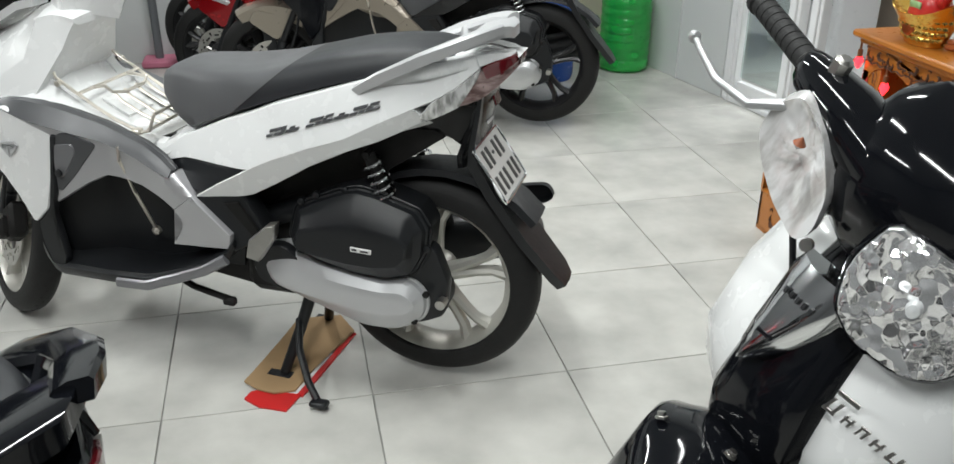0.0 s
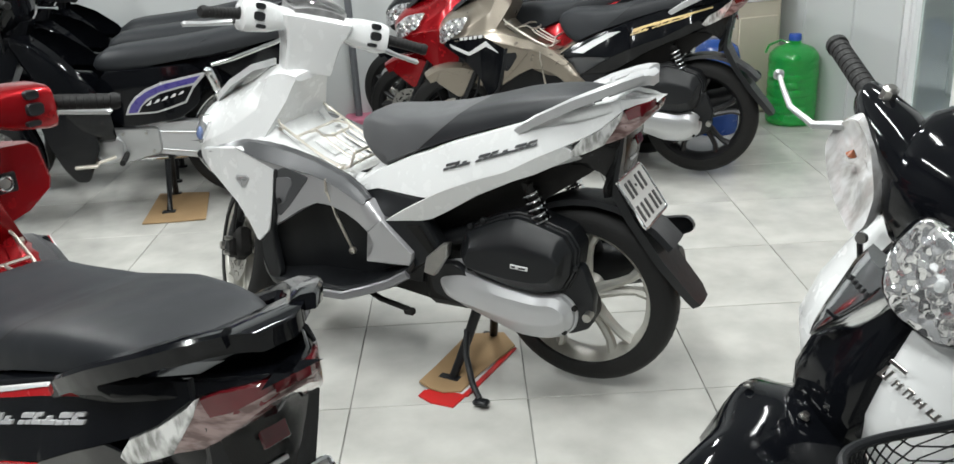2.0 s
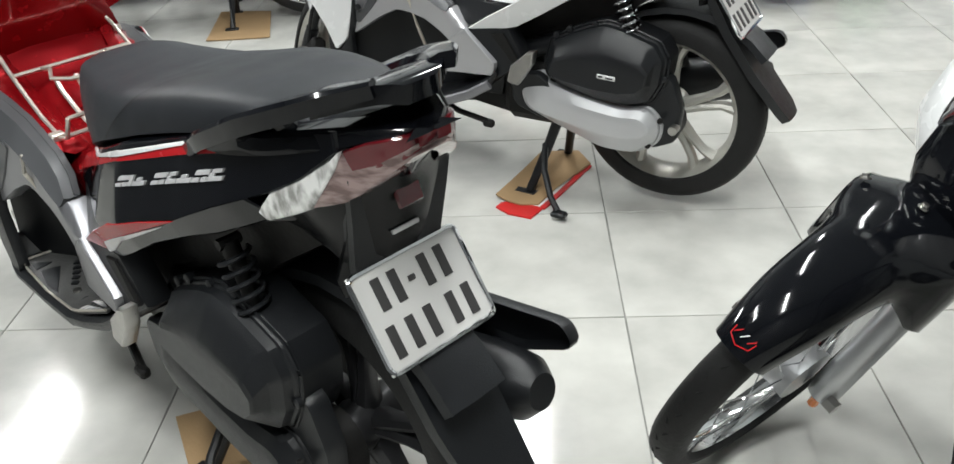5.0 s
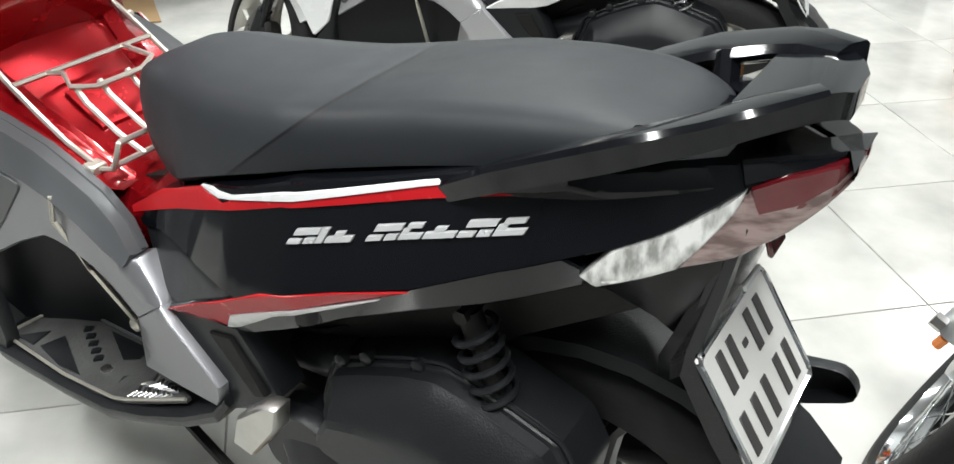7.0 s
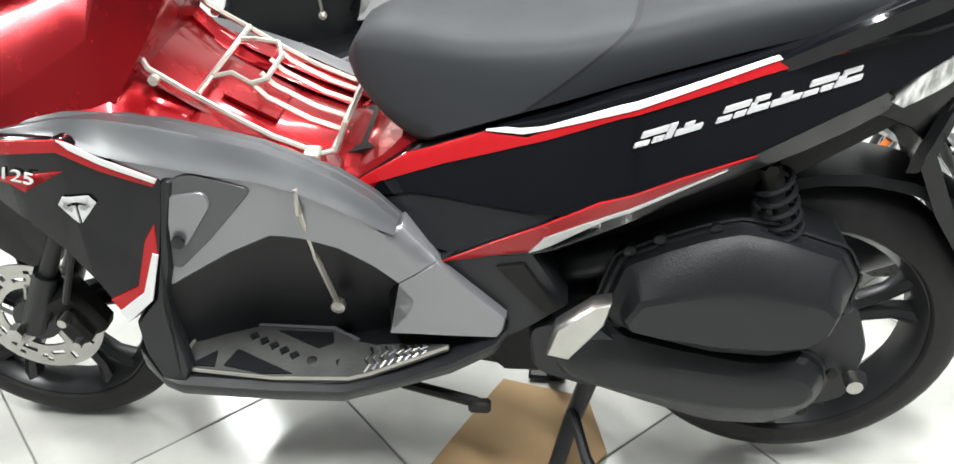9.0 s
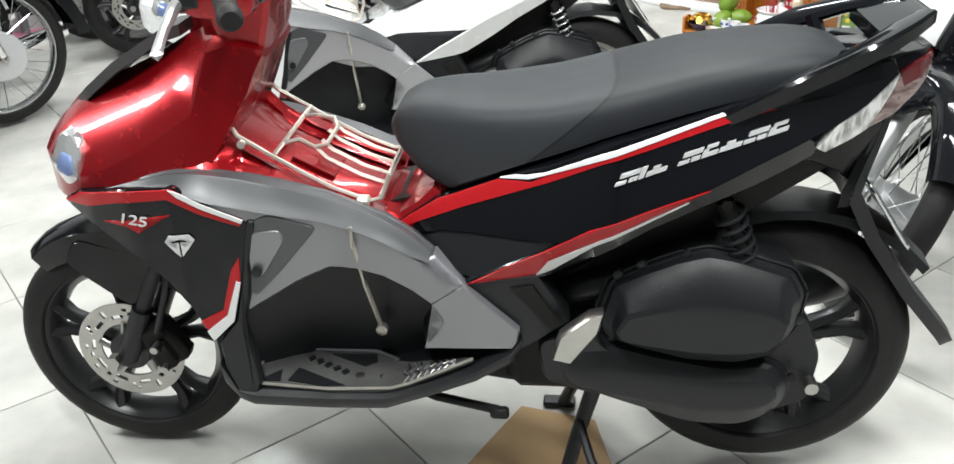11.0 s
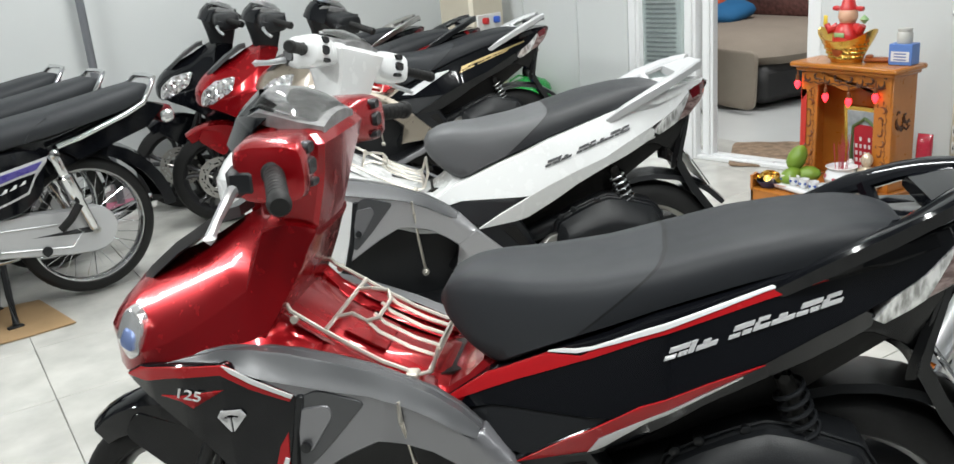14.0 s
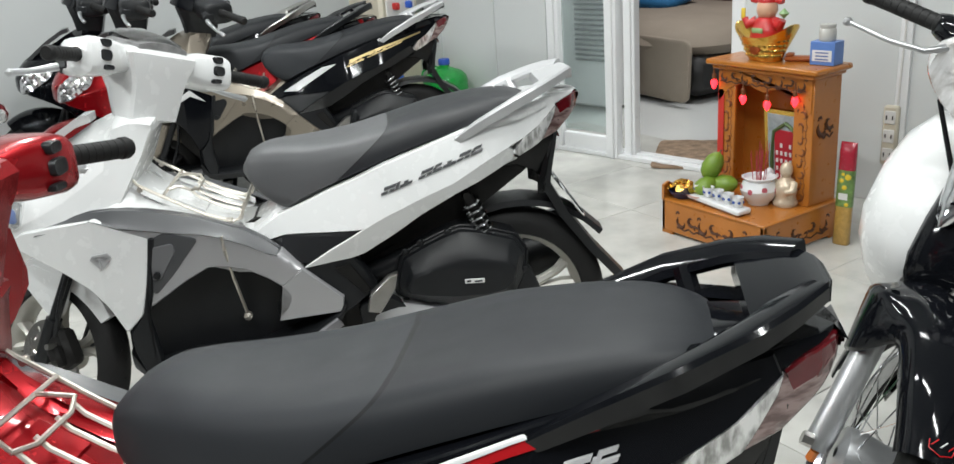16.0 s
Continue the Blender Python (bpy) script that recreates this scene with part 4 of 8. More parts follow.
        stp = part("step_board", Geo().loft([[(x, s * y0, zt), (x, s * (y1 - 0.012), zt), (x, s * y1, zt - 0.006), (x, s * y1, (zt + zb) / 2), (x, s * (y1 - 0.006), zb), (x, s * y0, zb)] for x, y0, y1, zt, zb in ((0.995, 0.07, 0.195, 0.335, 0.285), (0.965, 0.06, 0.208, 0.288, 0.26), (0.94, 0.06, 0.212, 0.282, 0.252), (0.8, 0.05, 0.212, 0.28, 0.25), (0.7, 0.05, 0.21, 0.282, 0.252), (0.62, 0.06, 0.206, 0.305, 0.28), (0.54, 0.07, 0.2, 0.338, 0.31), (0.478, 0.07, 0.196, 0.376, 0.348), (0.46, 0.07, 0.19, 0.4, 0.378))]), M_PLASTIC, sc, smooth=25)
        if c.get("mat"):
            lay = lambda pts, z0, z1: Geo().loft([[(p[0], s * p[1], (p[2] if len(p) > 2 else 0) + z) for p in pts] for z in (z0, z1)])
            mt = part("floor_mat", Geo().loft([[(x, s * y0, z), (x, s * y1, z), (x, s * y1, z - 0.006), (x, s * y0, z - 0.006)] for x, y0, y1, z in ((0.948, 0.1, 0.186, 0.29), (0.935, 0.085, 0.192, 0.287), (0.8, 0.085, 0.2, 0.287), (0.735, 0.086, 0.2, 0.288), (0.69, 0.115, 0.198, 0.291), (0.66, 0.13, 0.196, 0.3), (0.6, 0.152, 0.19, 0.325), (0.544, 0.176, 0.184, 0.349))]), M_MATGREY, stp, "embossed worn grey floor mat")
            for pts in (((0.934, 0.183), (0.901, 0.148), (0.895, 0.183)), ((0.882, 0.18), (0.871, 0.143), (0.776, 0.19), (0.82, 0.193)), ((0.82, 0.096), (0.735, 0.094), (0.729, 0.118), (0.75, 0.132)), ((0.718, 0.158), (0.7, 0.14), (0.692, 0.152), (0.69, 0.192), (0.704, 0.194))):
                part("mat_inlay", lay(pts, 0.284, 0.2895), M_PLASTIC, mt, "dark rubber inlay")
            for k in range(5):
                u = k / 4
                x_, y_ = 0.862 - 0.072 * u, 0.112 + 0.038 * u
                part("mat_letter", lay(((x_, y_), (x_ - 0.009, y_ - 0.008), (x_ - 0.015, y_ - 0.0), (x_ - 0.006, y_ + 0.009)), 0.285, 0.291), M_PLASTIC, mt)
            part("mat_screw", Geo().lathe([(0, 0), (0.009, 0), (0.008, 0.004), (0, 0.005)], 12, at(0.753, s * 0.16, 0.287)), M_STEEL, mt)
            for k in range(8):
                u = k / 7
                x_, z_ = 0.668 - 0.085 * u, 0.298 + 0.036 * u
                y0_, y1_ = 0.135 + 0.03 * u, 0.19 - 0.004 * u
                ym_ = (y0_ + y1_) / 2
                part("mat_rib", Geo().tube([(x_, s * y0_, z_), (x_ - 0.006, s * (y0_ + ym_) / 2, z_ + 0.002), (x_ + 0.003, s * ym_, z_), (x_ - 0.006, s * (ym_ + y1_) / 2, z_ + 0.003), (x_, s * y1_, z_)], 0.0022, 5), M_GREY if k % 2 else M_STEEL, mt)
            part("mat_trim", Geo().tube([(0.94, s * 0.1, 0.291), (0.948, s * 0.186, 0.292), (0.93, s * 0.193, 0.289), (0.8, s * 0.201, 0.288), (0.69, s * 0.199, 0.293), (0.66, s * 0.197, 0.302), (0.6, s * 0.191, 0.327), (0.544, s * 0.185, 0.351)], 0.0028, 6), M_WIRE, mt, "worn bright mat edge")
            part("mat_trim", Geo().tube([(0.935, s * 0.085, 0.29), (0.8, s * 0.085, 0.29), (0.735, s * 0.086, 0.291), (0.69, s * 0.115, 0.294)], 0.003, 6), M_GREY, mt)
        else:
            part("step_edge", Geo().tube([(0.78, s * 0.212, 0.256), (0.7, s * 0.212, 0.258), (0.62, s * 0.208, 0.286), (0.54, s * 0.202, 0.317), (0.478, s * 0.198, 0.354)], 0.009, 8, None, 0, False, 1.5), M_GREY, stp)

        # rear body
        top = [(0.672, 0.574), (0.6, 0.622), (0.565, 0.636), (0.47, 0.68), (0.4, 0.706), (0.33, 0.736), (0.154, 0.79), (0.021, 0.828), (-0.097, 0.848)]
        fold = [(-0.105, 0.828), (-0.06, 0.789), (-0.017, 0.764), (0.025, 0.746), (0.08, 0.722), (0.168, 0.678), (0.25, 0.652), (0.33, 0.622), (0.392, 0.591)]
        cov = part("side_cover", Geo().plate(top + fold + [(0.592, 0.577), (0.64, 0.562)], cover_half, 0.03, 0.003, 0.012, s), c["cover"], sc, smooth=24)
        part("cover_lower", Geo().plate([(0.548, 0.498), (0.481, 0.54), (0.392, 0.59), (0.33, 0.6205), (0.25, 0.6505), (0.168, 0.6765), (0.08, 0.7205), (0.025, 0.7445), (0.008, 0.73), (0.012, 0.712), (0.101, 0.67), (0.164, 0.648), (0.255, 0.606), (0.344, 0.553), (0.4, 0.522), (0.437, 0.512)], cover_half, 0.03, 0.003, 0.02, s), c["cover"], cov, "bevelled lower edge of the side cover", smooth=20)
        part("cover_insert", Geo().plate([(0.636, 0.558), (0.592, 0.574), (0.394, 0.588), (0.481, 0.541), (0.538, 0.508), (0.558, 0.509)], lambda x, z: cover_half(x, z) - 0.005, 0.02, 0.004, 0.03, s), c.get("insert", M_PLASTIC), cov)
        up = lambda x, z: cover_half(x, z) + 0.003
        up2 = lambda x, z: cover_half(x, z) + 0.005
        if c.get("stripe"):
            part("stripe", Geo().plate([(0.671, 0.575), (0.6, 0.623), (0.565, 0.637), (0.495, 0.67), (0.44, 0.675), (0.415, 0.69), (0.332, 0.7255), (0.15, 0.784), (0.05, 0.802), (0.057, 0.798), (0.149, 0.772), (0.332, 0.714), (0.454, 0.663), (0.592, 0.603), (0.665, 0.569)], up, 0.003, 0.001, 0.012, s), M_REDTRIM, cov, "red decal stripe")
            part("stripe", Geo().plate([(0.493, 0.674), (0.467, 0.682), (0.45, 0.684), (0.42, 0.6925), (0.332, 0.728), (0.155, 0.7865), (0.151, 0.784), (0.332, 0.7255), (0.42, 0.6895), (0.446, 0.68)], up2, 0.003, 0.001, 0.012, s), M_WHITETRIM, cov, "white decal stripe")
            part("stripe", Geo().plate([(0.548, 0.497), (0.476, 0.542), (0.35, 0.614), (0.25, 0.65), (0.168, 0.675), (0.25, 0.636), (0.33, 0.596), (0.415, 0.553), (0.434, 0.522)], up, 0.004, 0.001, 0.012, s), M_REDTRIM, cov, "red decal stripe")
            part("stripe", Geo().plate([(0.434, 0.521), (0.414, 0.552), (0.33, 0.595), (0.2, 0.656), (0.26, 0.624), (0.344, 0.581), (0.408, 0.534)], up2, 0.004, 0.001, 0.012, s), M_WHITETRIM, cov, "white decal stripe")
        if c.get("lines"):
            part("stripe", Geo().plate([(0.3, 0.712), (0.16, 0.752), (-0.03, 0.8), (-0.03, 0.794), (0.16, 0.743), (0.3, 0.702)], up, 0.003, 0.001, 0.012, s), M_GOLDTRIM, cov, "thin gold stripe")
            part("stripe", Geo().plate([(0.6, 0.595), (0.5, 0.65), (0.42, 0.69), (0.36, 0.7), (0.44, 0.655), (0.54, 0.595)], up, 0.003, 0.001, 0.012, s), M_SILVERP, cov, "silver flash on the side cover")
            fs_ = lambda x, z: front_half(x, z) + 0.0025
            part("stripe", Geo().plate([(1.2, 0.63), (1.08, 0.6), (0.99, 0.655), (0.93, 0.6), (0.99, 0.63), (1.08, 0.585), (1.19, 0.615)], fs_, 0.002, 0.001, 0.012, s), M_WHITETRIM, shield, "silver lightning stripe")
            for k in range(5):
                part("badge_bar", Geo().plate([(1.13 - 0.026 * k, 0.652 + 0.004 * k), (1.112 - 0.026 * k, 0.655 + 0.004 * k), (1.11 - 0.026 * k, 0.668 + 0.004 * k), (1.128 - 0.026 * k, 0.665 + 0.004 * k)], fs_, 0.002, 0.001, 0.05, s), M_WHITETRIM, shield)
        x0, z0_ = c.get("badge_at", (0.314, 0.684))
        xb = x0
        for k, (w, adv) in enumerate(((0.033, 0.035), (0.008, 0.0115), (0.03, 0.047), (0.032, 0.035), (0.023, 0.026), (0.032, 0.035), (0.032, 0.035), (0.029, 0.03))):
            zb = z0_ + (xb - x0) * 0.31
            sl, hh = 0.31, 0.0165
            gl = Geo()
            bars_ = ((0.0, 1.0, 0.0, 1.0),) if w < 0.02 else (((0.0, 0.5, 0.0, 0.3), (0.62, 1.0, 0.0, 0.34), (0.1, 1.0, 0.62, 1.0)), ((0.0, 1.0, 0.0, 0.34), (0.0, 0.3, 0.4, 0.66), (0.12, 0.8, 0.72, 1.0)), ((0.0, 1.0, 0.0, 0.36), (0.25, 0.6, 0.44, 0.7)))[k % 3]
            for u0, u1, q0, q1 in bars_:
                pp = [(x0 - u * w - 0.45 * q * hh, zb + q * hh + u * w * sl) for u, q in ((u0, q0), (u1, q0), (u1, q1), (u0, q1))]
                gl.plate(pp, lambda x, z: cover_half(x, z) + 0.004, 0.004, 0.0006, 0.05, s)
            part("badge_glyph", gl, c["badge"], cov)
            x0 -= adv
        # tail lamps
        ty = lambda x, z: lerp_table(x, [-0.179, -0.168, -0.15, -0.1, -0.05, 0.0, 0.05, 0.2], [0.004, 0.04, 0.062, 0.092, 0.118, 0.138, 0.145, 0.155]) - 0.15 * max(0, 0.76 - z)
        tl = part("tail_light", Geo().plate([(-0.112, 0.827), (-0.135, 0.838), (-0.16, 0.844), (-0.178, 0.844), (-0.178, 0.834), (-0.168, 0.821), (-0.143, 0.804), (-0.121, 0.798)], ty, 0.03, 0.003, 0.012, s), M_REDLENS, sc, "dark red tail light")
        part("indicator_lens", Geo().plate([(0.01, 0.727), (-0.017, 0.76), (-0.06, 0.785), (-0.098, 0.815), (-0.107, 0.826), (-0.101, 0.806), (-0.081, 0.772), (-0.066, 0.748), (-0.037, 0.733), (-0.004, 0.719)], lambda x, z: ty(x, z) + 0.004, 0.034, 0.003, 0.012, s), M_CLEARLENS, tl, "clear rear indicator", smooth=40)
        part("lamp_edge", Geo().plate([(-0.068, 0.748), (-0.083, 0.772), (-0.103, 0.806), (-0.11, 0.824), (-0.12, 0.804), (-0.143, 0.812), (-0.168, 0.828), (-0.178, 0.838), (-0.176, 0.826), (-0.162, 0.81), (-0.143, 0.79), (-0.108, 0.762)], lambda x, z: ty(x, z) + 0.001, 0.03, 0.003, 0.02, s), M_PINKLENS, tl, "pale clear lower lens strip")
        part("tail_trim", Geo().plate([(0.22, 0.63), (0.1, 0.69), (0.02, 0.718), (-0.01, 0.718), (-0.09, 0.772), (-0.106, 0.784), (-0.1, 0.74), (-0.088, 0.66), (-0.078, 0.632), (-0.045, 0.665), (0.0, 0.685), (0.08, 0.678)], lambda x, z: ty(x, z) - 0.008 - 0.2 * max(0, 0.74 - z) - 0.02 * min(1.0, max(0, x + 0.06) / 0.06) - 0.16 * max(0, x), 0.03, 0.004, 0.03, s), c["under"], cov)
        part("tail_spine", Geo().plate([(0.12, 0.782), (0.02, 0.812), (-0.1, 0.829), (-0.135, 0.84), (-0.16, 0.846), (-0.177, 0.846), (-0.168, 0.85), (-0.1, 0.85), (0.02, 0.832), (0.1, 0.804)], lambda x, z: ty(x, z) - 0.002 - 0.6 * max(0, z - 0.83), 0.04, 0.004, 0.03, s), c["tail"], cov)
        # grab rail
        path = [Vector(p) for p in ((0.172, s * 0.134, 0.758), (0.14, s * 0.14, 0.779), (0.09, s * 0.142, 0.809), (0.0, s * 0.134, 0.853), (-0.07, s * 0.108, 0.882), (-0.105, s * 0.084, 0.896), (-0.142, s * 0.052, 0.906))]
        rings = []
        for k, p in enumerate(path):
            tg = (path[min(k + 1, 6)] - path[max(k - 1, 0)]).normalized()
            side = tg.cross(Vector((0, 0, 1))).normalized() * -s
            upv = side.cross(tg).normalized() * s
            upv = upv if upv.z > 0 else -upv
            w, h = (0.006, 0.016, 0.021, 0.024, 0.025, 0.024, 0.018)[k], (0.006, 0.012, 0.015, 0.016, 0.015, 0.014, 0.012)[k]
            ring = [p + side * (w * u) + upv * (h * v) for u, v in ((1, -0.2), (0.75, 0.35), (0.1, 0.85), (-0.8, 1), (-1, 0.7), (-0.9, -0.7), (0.3, -0.9), (0.85, -0.6))]
            rings.append(ring if s > 0 else ring[::-1])
        gr = part("grab_rail", Geo().loft(rings), c["grab"], sc, smooth=28)
        part("grab_stay", Geo().tube([(-0.02, s * 0.115, 0.862), (-0.03, s * 0.09, 0.83)], 0.014, 8), c["grab"], gr)
        # engine side
        if s > 0:
            ab = rounded([(0.333, 0.415), (0.312, 0.487), (0.262, 0.513), (0.205, 0.537), (0.158, 0.55), (0.112, 0.542), (0.02, 0.512), (-0.005, 0.47), (0.003, 0.405), (0.03, 0.355), (0.09, 0.336), (0.18, 0.34), (0.28, 0.366), (0.325, 0.385)], 0.008, 2)
            rng = lambda k, y, cx=0.165, cz=0.42, kz=None: [(cx + (x - cx) * k, y, cz + (z - cz) * (kz or k)) for x, z in ab]
            box = part("air_box", Geo().loft([rng(1.02, 0.06), rng(1.03, 0.13), rng(1.0, 0.14), rng(0.97, 0.142), rng(0.95, 0.156), rng(0.92, 0.16), rng(0.86, 0.17, cz=0.43, kz=0.84), rng(0.82, 0.194, cz=0.425, kz=0.5), rng(0.79, 0.198, cz=0.42, kz=0.42)]), M_PLASTIC, sc, "black plastic air box", smooth=20)
            part("air_box_seam", Geo().tube([(x, 0.135, z) for x, _, z in rng(1.035, 0)], 0.003, 5, closed=True), M_PLASTIC, box)
            for bx_, bz in ((0.3, 0.5), (0.262, 0.52), (0.19, 0.54), (0.12, 0.532), (0.03, 0.49), (0.0, 0.42), (0.31, 0.37)):
                part("clip", Geo().lathe([(0, 0), (0.009, 0), (0.009, 0.012), (0.006, 0.014), (0, 0.014)], 10, at(bx_, 0.132, bz) @ AX_Y), M_PLASTIC, box)
            part("intake_hose", Geo().tube([(0.3, 0.1, 0.47), (0.36, 0.1, 0.45), (0.41, 0.08, 0.43)], [0.03, 0.026, 0.03], 12), M_PLASTIC, box)
            if c.get("case_badge"):
                part("badge", Geo().box(0.05, 0.003, 0.012, at(0.135, 0.199, 0.425) @ Matrix.Rotation(-0.05, 4, "Y"), 0.001).box(0.012, 0.003, 0.005, at(0.15, 0.2005, 0.426), 0.001, 1).box(0.02, 0.003, 0.004, at(0.126, 0.2005, 0.424), 0.001, 1), [M_WHITETRIM, M_PLASTIC], box, "small white oval badge")
            cs = rounded([(0.44, 0.36), (0.35, 0.385), (0.24, 0.355), (0.1, 0.33), (0.03, 0.345), (-0.01, 0.3), (0.0, 0.24), (0.06, 0.2), (0.16, 0.2), (0.31, 0.25), (0.42, 0.29)], 0.03)
            cr = lambda k, y, cx=0.17, cz=0.27, kz=None: [(cx + (x - cx) * k, y, cz + (z - cz) * (kz or k) + 0.07 * max(0, (x - 0.2)) * (1 - k)) for x, z in cs]
            cas = part("belt_case", Geo().loft([cr(1.0, 0.06), cr(1.0, 0.13), cr(0.98, 0.138), cr(0.95, 0.14), cr(0.93, 0.15), cr(0.88, 0.158), cr(0.8, 0.172, 0.15, 0.285, 0.5), cr(0.74, 0.175, 0.14, 0.28, 0.36), cr(0.6, 0.176, 0.13, 0.275, 0.25)]), c["case"], sc, "belt drive case", smooth=16)
            part("belt_case_cap", Geo().plate(rounded([(0.43, 0.375), (0.35, 0.39), (0.3, 0.35), (0.27, 0.29), (0.33, 0.265), (0.42, 0.295)], 0.02), lambda x, z: 0.162, 0.02, 0.006, 0.05, 1), M_PLASTIC, cas)
            for bx_, bz in ((0.33, 0.285), (0.28, 0.275), (0.03, 0.235), (0.4, 0.33), (0.0, 0.31)):
                part("case_bolt", Geo().lathe([(0, 0), (0.008, 0), (0.008, 0.007), (0, 0.008)], 10, at(bx_, 0.15, bz) @ AX_Y), M_DARK, cas)
            part("gear_cover", Geo().lathe([(0, 0.10), (0.05, 0.1), (0.06, 0.09), (0.062, 0.03), (0, 0.03)], 20, at(0.02, 0.03, 0.285) @ AX_Y), M_DARK, sc)
            part("swing_plate", Geo().plate(rounded([(0.06, 0.43), (-0.015, 0.42), (-0.045, 0.34), (-0.035, 0.25), (0.03, 0.22)], 0.015), lambda x, z: 0.135, 0.03, 0.004, 0.05, 1), M_PLASTIC, sc)
            part("kick_boss", Geo().lathe([(0, 0), (0.012, 0), (0.012, 0.03), (0, 0.03)], 10, at(-0.035, 0.13, 0.29) @ AX_Y), M_STEEL, sc)
        else:
            mf = part("muffler", Geo().lathe([(0.0, 0), (0.03, 0), (0.052, 0.03), (0.062, 0.1), (0.064, 0.38), (0.05, 0.44), (0, 0.45)], 24, aim((-0.2, -0.16, 0.36), (0.3, -0.15, 0.24))), M_PLASTIC, sc, "black exhaust muffler")
            part("muffler_guard", Geo().plate(rounded([(-0.22, 0.43), (-0.2, 0.46), (0.15, 0.4), (0.2, 0.33), (-0.1, 0.37)], 0.02), lambda x, z: 0.228, 0.02, 0.006, 0.05, -1), M_PLASTIC, mf)
        shock(sc, (0.135, s * 0.125, 0.63), (0.035, s * 0.125, 0.36), c["spring"])
        # passenger peg and floor stays
        part("foot_peg", Geo().plate([(0.327, 0.474), (0.346, 0.468), (0.392, 0.428), (0.404, 0.386), (0.377, 0.38), (0.335, 0.44)], lambda x, z: 0.23, 0.02, 0.005, 0.05, s), M_STEEL, sc, "folded metal passenger peg")
        part("arm_cover", Geo().plate([(0.552, 0.495), (0.536, 0.509), (0.432, 0.514), (0.405, 0.47), (0.383, 0.424), (0.45, 0.376), (0.48, 0.36), (0.5, 0.42)], lambda x, z: 0.176 - 0.12 * max(0, 0.43 - x), 0.04, 0.006, 0.03, s), M_PLASTIC, sc)
        part("arm_vent", Geo().plate([(0.475, 0.49), (0.44, 0.496), (0.396, 0.425), (0.412, 0.418)], lambda x, z: 0.181, 0.008, 0.003, 0.05, s), M_DARK, sc)
        # stand leg
        st = part("stand_leg", Geo().tube([(0.33, s * 0.07, 0.22), (0.36, s * 0.09, 0.12), (0.39, s * 0.135, 0.015)], [0.016, 0.014, 0.013], 10), M_PLASTIC, sc, "centre stand leg")
        part("stand_foot", Geo().box(0.07, 0.035, 0.012, at(0.4, s * 0.142, 0.008), 0.004), M_PLASTIC, st)
        if s > 0:
            part("stand_pedal", Geo().tube([(0.36, 0.09, 0.15), (0.335, 0.15, 0.1), (0.29, 0.205, 0.05), (0.252, 0.238, 0.026)], 0.0095, 8).box(0.045, 0.03, 0.016, at(0.245, 0.244, 0.022), 0.005), M_PLASTIC, st)
    # side stand
    ss = part("side_stand", Geo().tube([(0.7, 0.1, 0.235), (0.62, 0.135, 0.228), (0.505, 0.165, 0.226)], 0.0085, 8), M_DARK, sc)
    part("side_stand_foot", Geo().box(0.034, 0.02, 0.022, at(0.502, 0.167, 0.222), 0.005), M_DARK, ss)

    # hidden frame and engine block
    part("frame_core", Geo().loft([[(x, y * k, z) for y, z in ((-0.07, z0), (0.07, z0), (0.085, (z0 + z1) / 2), (0.07, z1), (-0.07, z1), (-0.085, (z0 + z1) / 2))] for x, z0, z1, k in ((1.08, 0.4, 0.66, 0.8), (0.95, 0.25, 0.66, 1), (0.75, 0.22, 0.58, 1), (0.6, 0.24, 0.62, 1), (0.45, 0.22, 0.66, 1.05), (0.3, 0.4, 0.7, 1.1), (0.1, 0.58, 0.76, 1.1), (-0.02, 0.66, 0.8, 1.0), (-0.07, 0.7, 0.84, 0.9))]), M_DARK, sc)
    part("engine_block", Geo().box(0.34, 0.2, 0.2, at(0.33, 0, 0.31), 0.03).box(0.16, 0.17, 0.12, at(0.2, 0, 0.46), 0.03), M_DARK, sc)
    for k, r in enumerate((0.0035, 0.005, 0.0035)):
        z = 0.49 + 0.03 * k
        part("cable", Geo().tube([(0.46, 0.06, z - 0.06), (0.36, 0.1 - 0.02 * k, z), (0.25, 0.06 + 0.01 * k, z + 0.045 - 0.02 * k), (0.14, 0.04, z + 0.06)], r, 6), M_DARK, sc)

    # centre tunnel
    xs = [1.0, 0.95, 0.9, 0.84, 0.78, 0.72, 0.67, 0.635, 0.61, 0.585]
    zt = [0.785, 0.73, 0.688, 0.652, 0.622, 0.602, 0.6, 0.622, 0.645, 0.65]
    wd = [0.12, 0.12, 0.118, 0.115, 0.112, 0.114, 0.12, 0.118, 0.108, 0.1]
    rings = []
    for x, z, w in zip(xs, zt, wd):
        rings.append([(x, -w, z - 0.12), (x, -w, z - 0.04), (x, -w * 0.82, z - 0.012), (x, -w * 0.4, z), (x, w * 0.4, z), (x, w * 0.82, z - 0.012), (x, w, z - 0.04), (x, w, z - 0.12)])
    tn = part("centre_tunnel", Geo().loft(rings), c["cowl"], sc, smooth=30)
    part("fuel_lid", Geo().loft([[(x, -0.05, z), (x, 0.05, z), (x, 0.05, z - 0.006), (x, -0.05, z - 0.006)] for x, z in ((0.86, 0.67), (0.79, 0.633))]), c["cowl"], tn)

